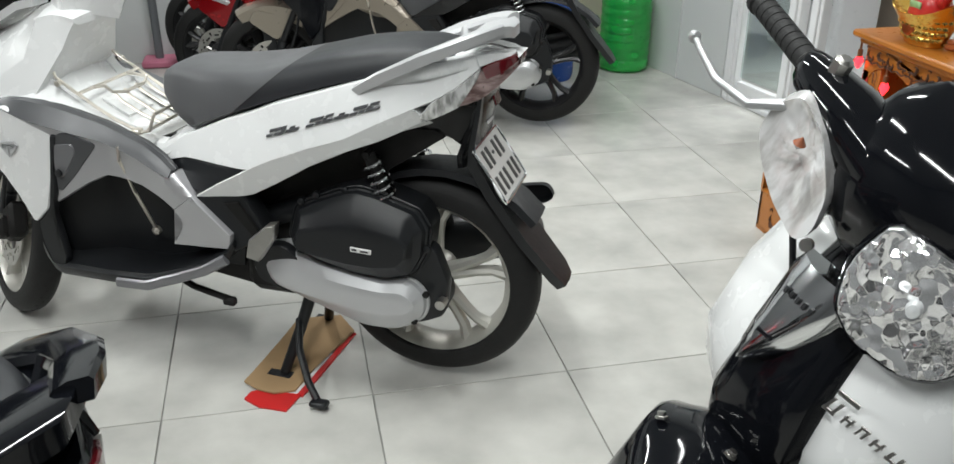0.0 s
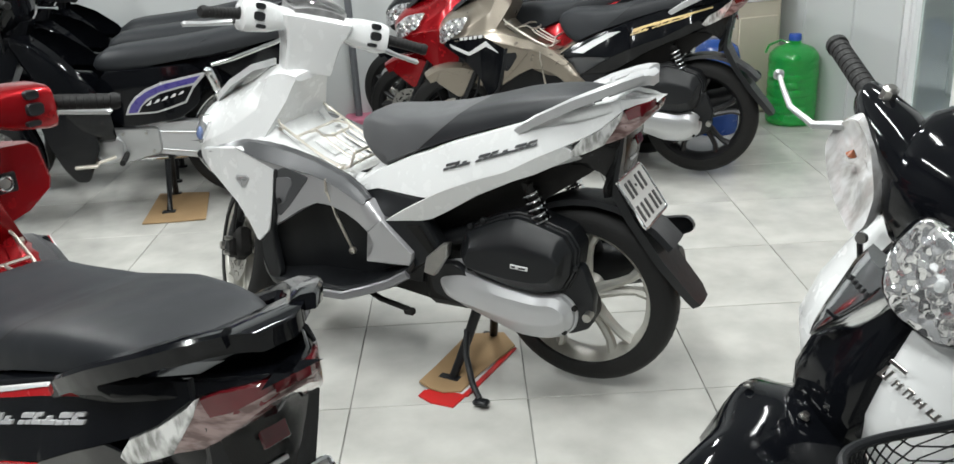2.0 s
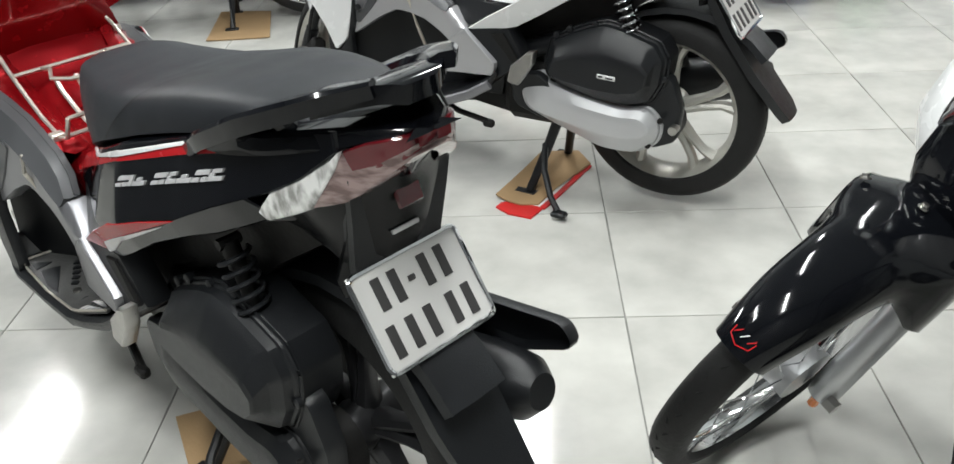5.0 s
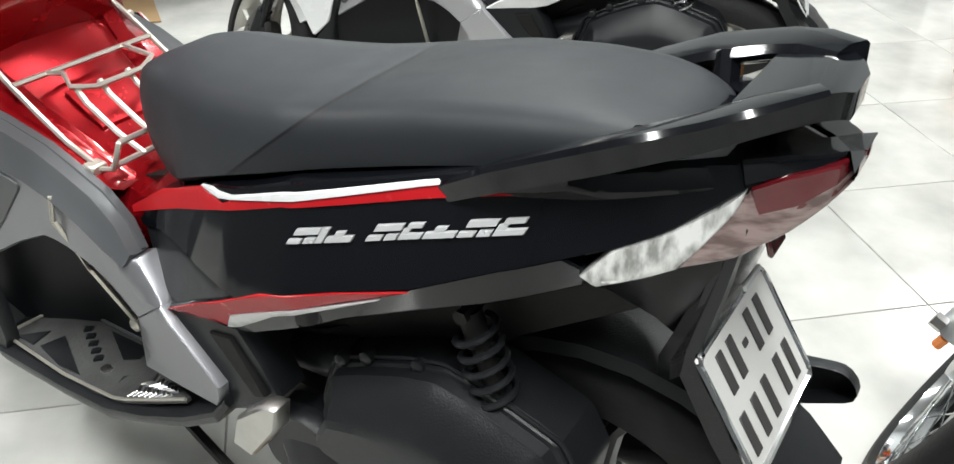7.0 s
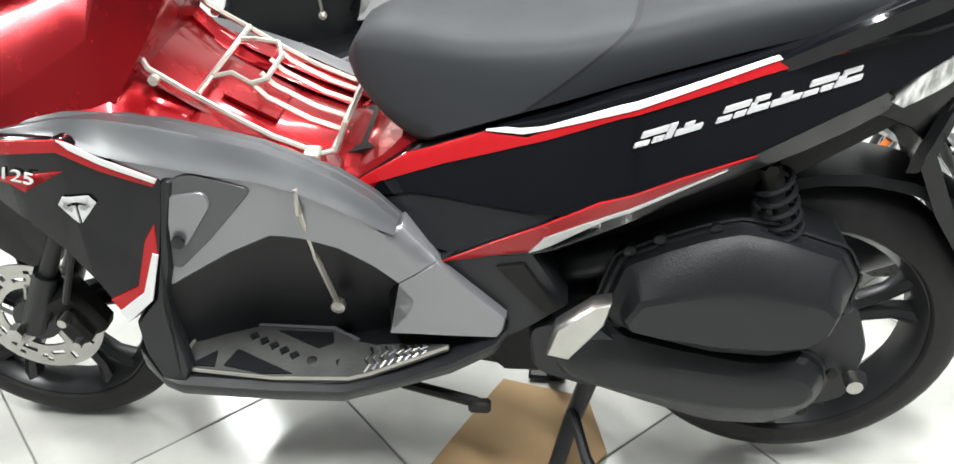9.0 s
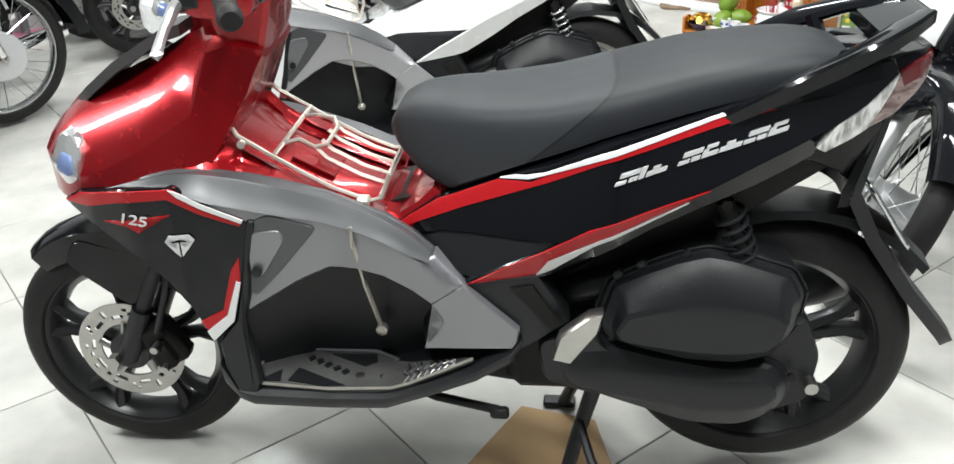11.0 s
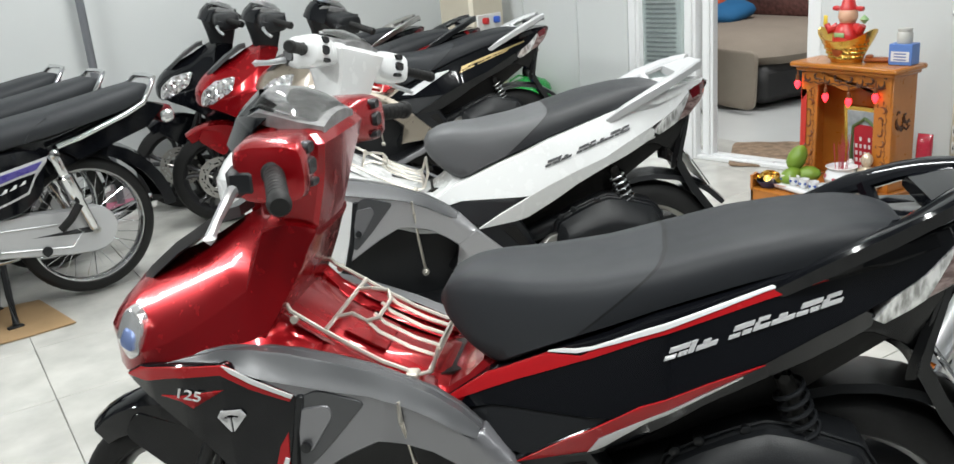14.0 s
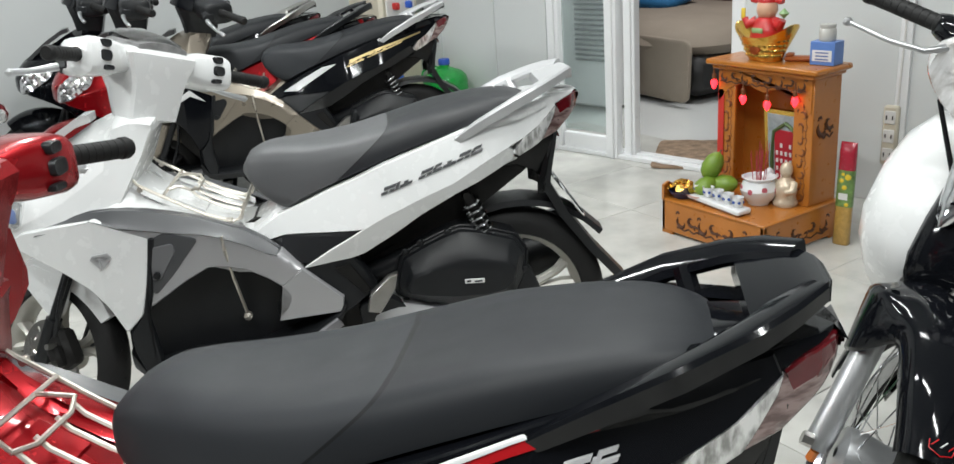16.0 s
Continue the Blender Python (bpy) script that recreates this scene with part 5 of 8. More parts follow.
    # seat
    sx = [0.682, 0.668, 0.635, 0.58, 0.54, 0.48, 0.4, 0.3, 0.2, 0.1, 0.03, -0.02, -0.045, -0.055]
    zt = [0.735, 0.758, 0.776, 0.783, 0.781, 0.784, 0.793, 0.816, 0.842, 0.857, 0.862, 0.857, 0.846, 0.836]
    zb = [0.722, 0.7, 0.662, 0.63, 0.652, 0.68, 0.711, 0.748, 0.778, 0.802, 0.815, 0.824, 0.828, 0.83]
    sw = [0.048, 0.071, 0.093, 0.112, 0.126, 0.138, 0.144, 0.144, 0.138, 0.125, 0.112, 0.095, 0.076, 0.048]
    rings = []
    dense = [sx[0] + (sx[-1] - sx[0]) * (0.5 - 0.5 * math.cos(math.pi * k / 63)) for k in range(64)]
    for x in dense:
        v = []
        for tab in (zt, zb, sw):
            v.append(sum(lerp_table(min(max(x + d, sx[-1]), sx[0]), sx[::-1], tab[::-1]) for d in (-0.016, -0.008, 0, 0.008, 0.016)) / 5 if -0.03 < x < 0.65 else lerp_table(x, sx[::-1], tab[::-1]))
        a, b, w = v
        h = a - b
        prof = [(-0.9, 0), (-1, 0.08), (-0.99, 0.25), (-0.975, 0.42), (-0.94, 0.6), (-0.89, 0.77), (-0.82, 0.88), (-0.7, 0.945), (-0.4, 1), (0.4, 1), (0.7, 0.945), (0.82, 0.88), (0.89, 0.77), (0.94, 0.6), (0.975, 0.42), (0.99, 0.25), (1, 0.08), (0.9, 0)]
        rings.append([(x, w * u, b + h * t) for u, t in prof])
    sg = Geo().loft(rings)
    part("seat", sg, two_tone(c["seat"], c["seat2"]), sc, c.get("seat_label", "black vinyl seat"), smooth=50)
    # tail, mudguard, plate
    tail = part("tail_body", Geo().loft([[(x, -w, z0), (x, w, z0), (x, w, z1), (x, w * 0.6, z1 + 0.012), (x, -w * 0.6, z1 + 0.012), (x, -w, z1)] for x, z0, z1, w in ((0.12, 0.66, 0.77, 0.11), (0.0, 0.7, 0.83, 0.095), (-0.1, 0.77, 0.84, 0.07), (-0.15, 0.815, 0.838, 0.045), (-0.172, 0.832, 0.838, 0.012))]), c["tail"], sc, smooth=30)
    part("centre_lamp", Geo().loft([[(x, -w, z0), (x, w, z0), (x, w, z1), (x, -w, z1)] for x, z0, z1, w in ((-0.1, 0.79, 0.83, 0.07), (-0.15, 0.81, 0.838, 0.05), (-0.168, 0.82, 0.84, 0.028), (-0.176, 0.83, 0.84, 0.008))]), M_REDLENS, tail, "dark red tail light")
    part("grab_plate", Geo().loft([[(x, -w, z), (x, w, z), (x, w, z - 0.024), (x, -w, z - 0.024)] for x, z, w in ((-0.075, 0.886, 0.098), (-0.105, 0.898, 0.09), (-0.126, 0.905, 0.074), (-0.145, 0.909, 0.054), (-0.157, 0.908, 0.038), (-0.164, 0.904, 0.024))]), c["grab2"], tail, smooth=30)
    mg = part("rear_mudguard", Geo().loft([[(x, -w, z), (x, -w * 0.8, z + 0.0), (x - 0.003, 0, z + 0.002), (x, w * 0.8, z), (x, w, z), (x + 0.02, w, z - 0.012), (x + 0.012, 0, z), (x + 0.02, -w, z - 0.012)] for x, z, w in ((0.0, 0.74, 0.08), (-0.1, 0.8, 0.085), (-0.115, 0.79, 0.085), (-0.105, 0.72, 0.08), (-0.094, 0.66, 0.076), (-0.09, 0.62, 0.07), (-0.135, 0.535, 0.062), (-0.21, 0.43, 0.06), (-0.285, 0.34, 0.05), (-0.302, 0.316, 0.036))]), M_PLASTIC, sc, "long black plastic mudguard", smooth=30)
    rows = []
    for z, w, xs_, xc in ((0.832, 0.088, -0.095, -0.168), (0.812, 0.092, -0.098, -0.156), (0.79, 0.092, -0.1, -0.138), (0.775, 0.09, -0.1, -0.126), (0.74, 0.082, -0.098, -0.117), (0.7, 0.08, -0.09, -0.108), (0.66, 0.084, -0.078, -0.098), (0.63, 0.088, -0.068, -0.092), (0.6, 0.08, -0.068, -0.088)):
        line = [(xc + (xs_ - xc) * abs(u) ** 2.6, w * u, z) for u in (-1, -0.9, -0.72, -0.5, -0.25, 0, 0.25, 0.5, 0.72, 0.9, 1)]
        rows.append(line + [(x + 0.014, y * 0.93, z - 0.004) for x, y, z in reversed(line)])
    part("tail_panel", Geo().loft(rows), M_GLOSSP, mg, "black panel under the tail light", smooth=40)
    part("lamp_recess", Geo().loft([[(xc + (0.06 * abs(u) ** 2.4) - 0.004, w * u, z) for u in (-1, -0.6, -0.25, 0, 0.25, 0.6, 1)] + [(xc + 0.03, w * 0.9, z), (xc + 0.03, -w * 0.9, z)] for z, w, xc in ((0.828, 0.07, -0.166), (0.81, 0.066, -0.154), (0.79, 0.056, -0.138), (0.772, 0.044, -0.125))]), M_BLACK, mg, "glossy black inset", smooth=40)
    part("reflector", Geo().box(0.042, 0.006, 0.028, at(-0.121, 0.0, 0.742) @ Matrix.Rotation(radians(90), 4, "Z") @ Matrix.Rotation(0.35, 4, "X"), 0.003), M_REDLENS, mg, "small red reflector")
    part("badge", Geo().box(0.046, 0.004, 0.0065, at(-0.1085, 0.0, 0.69) @ Matrix.Rotation(radians(90), 4, "Z") @ Matrix.Rotation(0.35, 4, "X"), 0.001), M_WHITETRIM, mg)
    pm = at(*c.get("plate_at", (-0.132, 0.0, 0.588))) @ Matrix.Rotation(radians(-90), 4, "Z") @ Matrix.Rotation(radians(c.get("plate_tilt", 56)), 4, "X")
    if c.get("plate", True):
        plate_bars(sc, pm)
    part("inner_fender", Geo().loft([[(0.0 + r * math.cos(a), y, 0.278 + r * math.sin(a)) for r, y in ((0.285, -0.055), (0.285, 0.055), (0.3, 0.05), (0.305, 0), (0.3, -0.05))] for a in [radians(25 + 115 * k / 10) for k in range(11)]]), M_PLASTIC, sc)

    # handlebar head
    rings = []
    for z, a, b, w in ((0.862, 0.99, 0.874, 0.072), (0.9, 0.995, 0.862, 0.076), (0.94, 1.002, 0.85, 0.08), (0.97, 1.01, 0.841, 0.088), (0.99, 1.014, 0.835, 0.098), (1.014, 1.02, 0.83, 0.106), (1.03, 1.0, 0.842, 0.104), (1.042, 0.975, 0.872, 0.085)):
        half = [(b, 0.0), (b, 0.5 * w), (b + 0.003, 0.93 * w), (b + 0.012, w), (b + 0.5 * (a - b), 1.02 * w), (a - 0.035, 0.82 * w), (a - 0.006, 0.42 * w)]
        rings.append([(x, y, z) for x, y in half] + [(a, 0, z)] + [(x, -y, z) for x, y in reversed(half[1:])])
    hd = part("handlebar_cover", Geo().loft(rings), c.get("head", c["cowl"]), sc, m=SM, smooth=26)
    bars = []
    for y in (-0.222, -0.216, -0.2, -0.17, -0.14, -0.11, -0.07, 0, 0.07, 0.11, 0.14, 0.17, 0.2, 0.216, 0.222):
        q = abs(y)
        cx, cz = 0.925 - 0.2 * q, 1.012 - 0.08 * q
        rx = lerp_table(q, [0, 0.07, 0.11, 0.14, 0.2, 0.216, 0.222], [0.056, 0.054, 0.054, 0.058, 0.06, 0.055, 0.044])
        rz = lerp_table(q, [0, 0.07, 0.11, 0.14, 0.2, 0.216, 0.222], [0.03, 0.032, 0.036, 0.043, 0.046, 0.042, 0.032])
        bars.append([(cx + rx * math.copysign(abs(math.cos(t)) ** 0.5, math.cos(t)), y, cz + rz * math.copysign(abs(math.sin(t)) ** 0.5, math.sin(t))) for t in [2 * math.pi * k / 18 for k in range(18)]])
    part("switch_housing", Geo().loft(bars), c.get("head", c["cowl"]), hd)
    for s in (1, -1):
        for yy_, z, w_, h_ in ((0.176, 1.026, 0.03, 0.018), (0.178, 0.998, 0.036, 0.026), (0.17, 0.971, 0.03, 0.012)):
            part("switch", Geo().loft([[(0.83 - 0.16 * (yy_ - 0.176) + d, s * (yy_ + w_ / 2 * k * math.copysign(abs(math.cos(t)) ** 0.6, math.cos(t))), z + h_ / 2 * k * math.copysign(abs(math.sin(t)) ** 0.6, math.sin(t))) for t in [2 * math.pi * q / 14 for q in range(14)]] for d, k in ((0.014, 1.0), (0.0, 1.0), (-0.004, 0.85), (-0.003, 0.5))]), M_PLASTIC, hd)
        part("lever_perch", Geo().box(0.055, 0.05, 0.05, at(0.925, s * 0.2, 0.985), 0.012), M_PLASTIC, hd)
        g0, g1 = (0.874, s * 0.215, 0.998), (0.815, s * 0.343, 0.982)
        part("grip", grip_geo(g0, g1), M_RUBBER, hd)
        lv = part("brake_lever", Geo().tube([(0.93, s * 0.19, 0.985), (0.94, s * 0.23, 0.972), (0.93, s * 0.3, 0.955), (0.915, s * 0.36, 0.945)], [0.012, 0.009, 0.007, 0.008], 8).lathe([(0, -0.01), (0.01, 0), (0, 0.01)], 8, at(0.915, s * 0.36, 0.945)), M_ALU, hd, "bare metal brake lever")
    part("dash_lens", Geo().loft([[(x, y * w, z + 0.02 * (1 - y * y)) for y in (-1, -0.6, 0, 0.6, 1)] + [(x, 0.9 * w, z - 0.015), (x, -0.9 * w, z - 0.015)] for x, z, w in ((0.852, 1.044, 0.07), (0.875, 1.056, 0.088), (0.91, 1.07, 0.088), (0.945, 1.076, 0.072), (0.975, 1.064, 0.05))]), M_GLASSY, hd, "clear instrument cover")
    part("dial", Geo().lathe([(0, 0), (0.05, 0), (0.055, -0.006)], 24, at(0.905, 0, 1.0655) @ Matrix.Rotation(-0.4, 4, "Y")), M_SILVERP, hd)
    part("dash_face", Geo().loft([[(x, y * w, z + 0.012 * (1 - y * y)) for y in (-1, -0.5, 0, 0.5, 1)] + [(x, w, z - 0.02), (x, -w, z - 0.02)] for x, z, w in ((0.84, 1.036, 0.075), (0.875, 1.049, 0.094), (0.915, 1.06, 0.092), (0.95, 1.064, 0.075), (0.985, 1.052, 0.055))]), M_DIAL, hd, "grey instrument face")
    part("head_seam", Geo().tube([(0.898, -0.052, 0.864), (0.898, 0.052, 0.864), (0.95, 0.054, 0.864)], 0.0025, 5), M_PLASTIC, hd)
    part("visor", Geo().loft([[(x - 0.06 * y * y, y * w, z - 0.02 * y * y) for y in (-1, -0.5, 0, 0.5, 1)] + [(x - 0.06 * y * y + 0.006, y * w, z - 0.02 * y * y - 0.006) for y in (1, 0.5, 0, -0.5, -1)] for x, z, w in ((1.03, 1.02, 0.115), (1.01, 1.06, 0.1), (0.975, 1.09, 0.07))]), M_BLACK, hd)

    # flared inner panel with the ignition switch
    if c.get("key"):
        face = [(-0.06, 0.915), (-0.2, 0.908), (-0.214, 0.895), (-0.226, 0.825), (-0.22, 0.803), (-0.17, 0.768), (-0.06, 0.735)]
        ip = part("inner_panel", Geo().loft([[(x + 0.03 * (z - 0.82), -0.06 + (y + 0.06) * k, z) for y, z in face] for x, k in ((0.952, 0.97), (0.956, 1.0), (0.975, 1.0), (1.05, 0.62))]), c["cowl"], sc, "red inner panel", smooth=30)
        part("key_plate", Geo().box(0.008, 0.05, 0.042, at(0.951, -0.13, 0.838), 0.004), M_PLASTIC, ip)
        part("key_ring", Geo().tube([(0.945, -0.13 + 0.0145 * math.cos(t), 0.838 + 0.0145 * math.sin(t)) for t in [2 * math.pi * k / 20 for k in range(20)]], 0.0028, 6, closed=True), M_CHROME, ip, "chrome ignition ring")
        part("key_barrel", Geo().lathe([(0, 0), (0.011, 0), (0.011, 0.004), (0, 0.005)], 14, aim((0.949, -0.13, 0.838), (0.94, -0.13, 0.838))), M_STEEL, ip)

    # wire rack over the tunnel
    if c.get("rack", True):
        W = 0.0042
        rk = part("wire_rack", Geo().tube([(0.68, -0.106, 0.662), (0.68, 0.106, 0.662)], W, 6), M_WIRE, sc, "steel wire luggage rack")
        for s in (1, -1):
            part("rack_rail", Geo().tube([(0.945, s * 0.085, 0.758), (0.938, s * 0.108, 0.75), (0.926, s * 0.116, 0.733), (0.88, s * 0.118, 0.704), (0.825, s * 0.118, 0.67), (0.775, s * 0.118, 0.642), (0.715, s * 0.116, 0.618), (0.694, s * 0.112, 0.622), (0.68, s * 0.106, 0.662)], W, 6), M_WIRE, rk)
            part("rail_stop", Geo().lathe([(0, -0.006), (0.007, -0.006), (0.007, 0.006), (0, 0.006)], 8, at(0.918, s * 0.122, 0.722) @ AX_Y), M_WIRE, rk)
            for k in (0.24, 0.62):
                part("rack_slat", Geo().tube([(0.812, s * 0.1 * k, 0.69), (0.795, s * 0.1 * k, 0.672), (0.74, s * 0.1 * k, 0.642), (0.7, s * 0.1 * k, 0.628), (0.694, s * 0.1 * k, 0.624)], W * 1.15, 6, None, 0, False, 0.7), M_WIRE, rk)
        for x, z, w in ((0.945, 0.758, 0.085), (0.868, 0.7, 0.117), (0.697, 0.624, 0.112)):
            part("rack_wire", Geo().tube([(x, -w, z), (x, w, z)], W, 6), M_WIRE, rk)
        part("rack_wire", Geo().tube([(0.868, -0.065, 0.7), (0.84, -0.058, 0.704), (0.812, -0.07, 0.695), (0.8, -0.04, 0.688), (0.8, 0.04, 0.688), (0.812, 0.07, 0.695), (0.84, 0.058, 0.704), (0.868, 0.065, 0.7)], W, 6), M_WIRE, rk)
        part("rack_clamp", Geo().box(0.022, 0.026, 0.016, at(0.725, 0.118, 0.618), 0.003), M_WIRE, rk)
        part("support_rod", Geo().tube([(0.727, 0.12, 0.615), (0.735, 0.185, 0.6), (0.732, 0.19, 0.57), (0.726, 0.16, 0.48), (0.717, 0.125, 0.385), (0.715, 0.117, 0.365)], 0.0045, 6).lathe([(0, -0.012), (0.011, -0.006), (0.011, 0.006), (0, 0.012)], 8, at(0.715, 0.117, 0.362) @ AX_Y), M_WIRE, rk)
    return sc


BASE = dict(frame=M_GREY, frame2=M_GREYD, rim=M_RIM_D, case=M_PLASTIC, spring=M_PLASTIC, seat=M_SEAT, seat2=M_SEAT_B, badge=M_CHROME, under=M_GLOSSP, tail=M_BLACK, grab2=M_BLACK)
C_BLACK = dict(BASE, badge=M_BADGE, cowl=M_RED, cover=M_BLACK, shield=M_BLACK, fender=M_BLACK, grab=M_BLACK, stripe=True, emblem=True, key=True, mat=True, vent=M_GREY)
M_MIDSILVER = mat("mid_silver_plastic", (0.47, 0.47, 0.485), 0.32, metal=0.5, var=0.06)
M_RIM_S = mat("satin_cast_alloy", (0.5, 0.49, 0.45), 0.38, metal=0.55, var=0.15, scale=14, bump=0.2, bscale=120)
C_WHITE = dict(BASE, garnish=M_WHITE, vent=M_GREY, cowl=M_WHITE, cover=M_WHITE, shield=M_WHITE, fender=M_WHITE, grab=M_SILVERP, grab2=M_SILVERP, tail=M_WHITE, rim=M_RIM_S, case=M_SILVERP, spring=M_CHROME, seat=M_SEAT_G, seat2=M_SEAT_B, badge=M_GREYD, emblem=True, badge_at=(0.345, 0.668), frame=M_MIDSILVER, frame2=M_GREYD, case_badge=True, seat_label="two-tone grey and black vinyl seat")
C_BRONZE = dict(BASE, head=M_PLASTIC, cowl=M_BRONZE, cover=M_BLACK, shield=M_BLACK, fender=M_BRONZE, grab=M_SILVERP, frame=M_BRONZE, frame2=M_BRONZE, case=M_ALU, spring=M_CHROME, badge=M_GOLDTRIM, lines=True, plate=False)
C_RED = dict(BASE, head=M_PLASTIC, cowl=M_RED, cover=M_RED, shield=M_RED, fender=M_RED, grab=M_PLASTIC, frame=M_PLASTIC, frame2=M_RED)
C_DARK = dict(BASE, head=M_PLASTIC, cowl=M_BLACK, cover=M_BLACK, shield=M_BLACK, fender=M_BLACK, grab=M_STEEL, frame=M_PLASTIC, frame2=M_BLACK)

scooter(C_WHITE, pose(-0.301, 0.065, -0.004, 0, 0, 152), -38, "white motor scooter with grey leg panels on its centre stand")
scooter(C_BLACK, pose(-0.97, -1.162, 0, 0, 0, 137), 0, "black and red motor scooter with a wire rack")
scooter(C_BRONZE, pose(0.47, 1.88, 0, 0, 0, 157), 20, "bronze and black motor scooter parked by the wall", True)
scooter(C_RED, pose(0.28, 2.22, 0, 0, 0, 163), 0, "red motor scooter parked in the back row", True)
scooter(C_DARK, pose(0.2, 2.68, 0, 0, 0, 163), 0, "black motor scooter parked in the back row", True)


# ---- underbone motorcycles ----
def badge_strokes():
    """Plain slanted strokes of a worn chrome badge, in its own x (along) and y (up)."""
    out = []
    for k, (x0, w, h) in enumerate(((-0.062, 0.02, 0.02), (-0.036, 0.015, 0.013), (-0.016, 0.015, 0.013), (0.004, 0.016, 0.013), (0.025, 0.022, 0.013))):
        g = Geo()
        for b in range(2):
            xa = x0 + b * w * 0.55
            g.loft([[(xa + sl, y, z) for xa, z in ((xa, 0), (xa + w * 0.2, 0), (xa + w * 0.2, 0.003), (xa, 0.003))] for y, sl in ((0, 0), (h, h * 0.35))])
        yb = (0, h * 0.45, h * 0.8, h * 0.4, 0)[k]
        g.box(w * 0.85, 0.004, 0.0028, at(x0 + w * 0.42 + yb * 0.35, yb + 0.002, 0.0014), 0.0005)
        out.append(g)
    out.append(Geo().box(0.03, 0.006, 0.002, at(-0.04, 0.029, 0.001), 0.0005))
    return out


def spoke_wheel(parent, m, R, w, drum=True):
    wheel = part("wheel", Geo().lathe([(0.01, -0.055), (0.055, -0.05), (0.058, -0.02), (0.052, 0.02), (0.055, 0.05), (0.01, 0.055)], 24, AX_Y), M_ALU, parent, m=m)
    part("tyre", tyre_geo(R, w), M_RUBBER, wheel, "black rubber tyre")
    part("tread_grooves", tread_geo(R, w), M_GROOVE, wheel, kind="stuff")
    rr = R - w * 0.62
    part("rim", Geo().lathe([(rr + 0.01, -w * 0.36), (rr + 0.006, -w * 0.3), (rr - 0.006, -w * 0.22), (rr - 0.01, 0), (rr - 0.006, w * 0.22), (rr + 0.006, w * 0.3), (rr + 0.01, w * 0.36), (rr - 0.008, w * 0.34), (rr - 0.016, w * 0.12), (rr - 0.016, -w * 0.12), (rr - 0.008, -w * 0.34)], 48, AX_Y, 0, True), M_CHROME, wheel, "chrome rim")
    for k in range(32):
        a = 2 * math.pi * k / 32
        s = 1 if k % 2 else -1
        b = a + (0.55 if (k // 2) % 2 else -0.55)
        part("spoke", Geo().tube([(0.054 * math.cos(b), s * 0.035, 0.054 * math.sin(b)), ((rr - 0.012) * math.cos(a), s * 0.004, (rr - 0.012) * math.sin(a))], 0.0016, 5), M_CHROME, wheel)
    return wheel


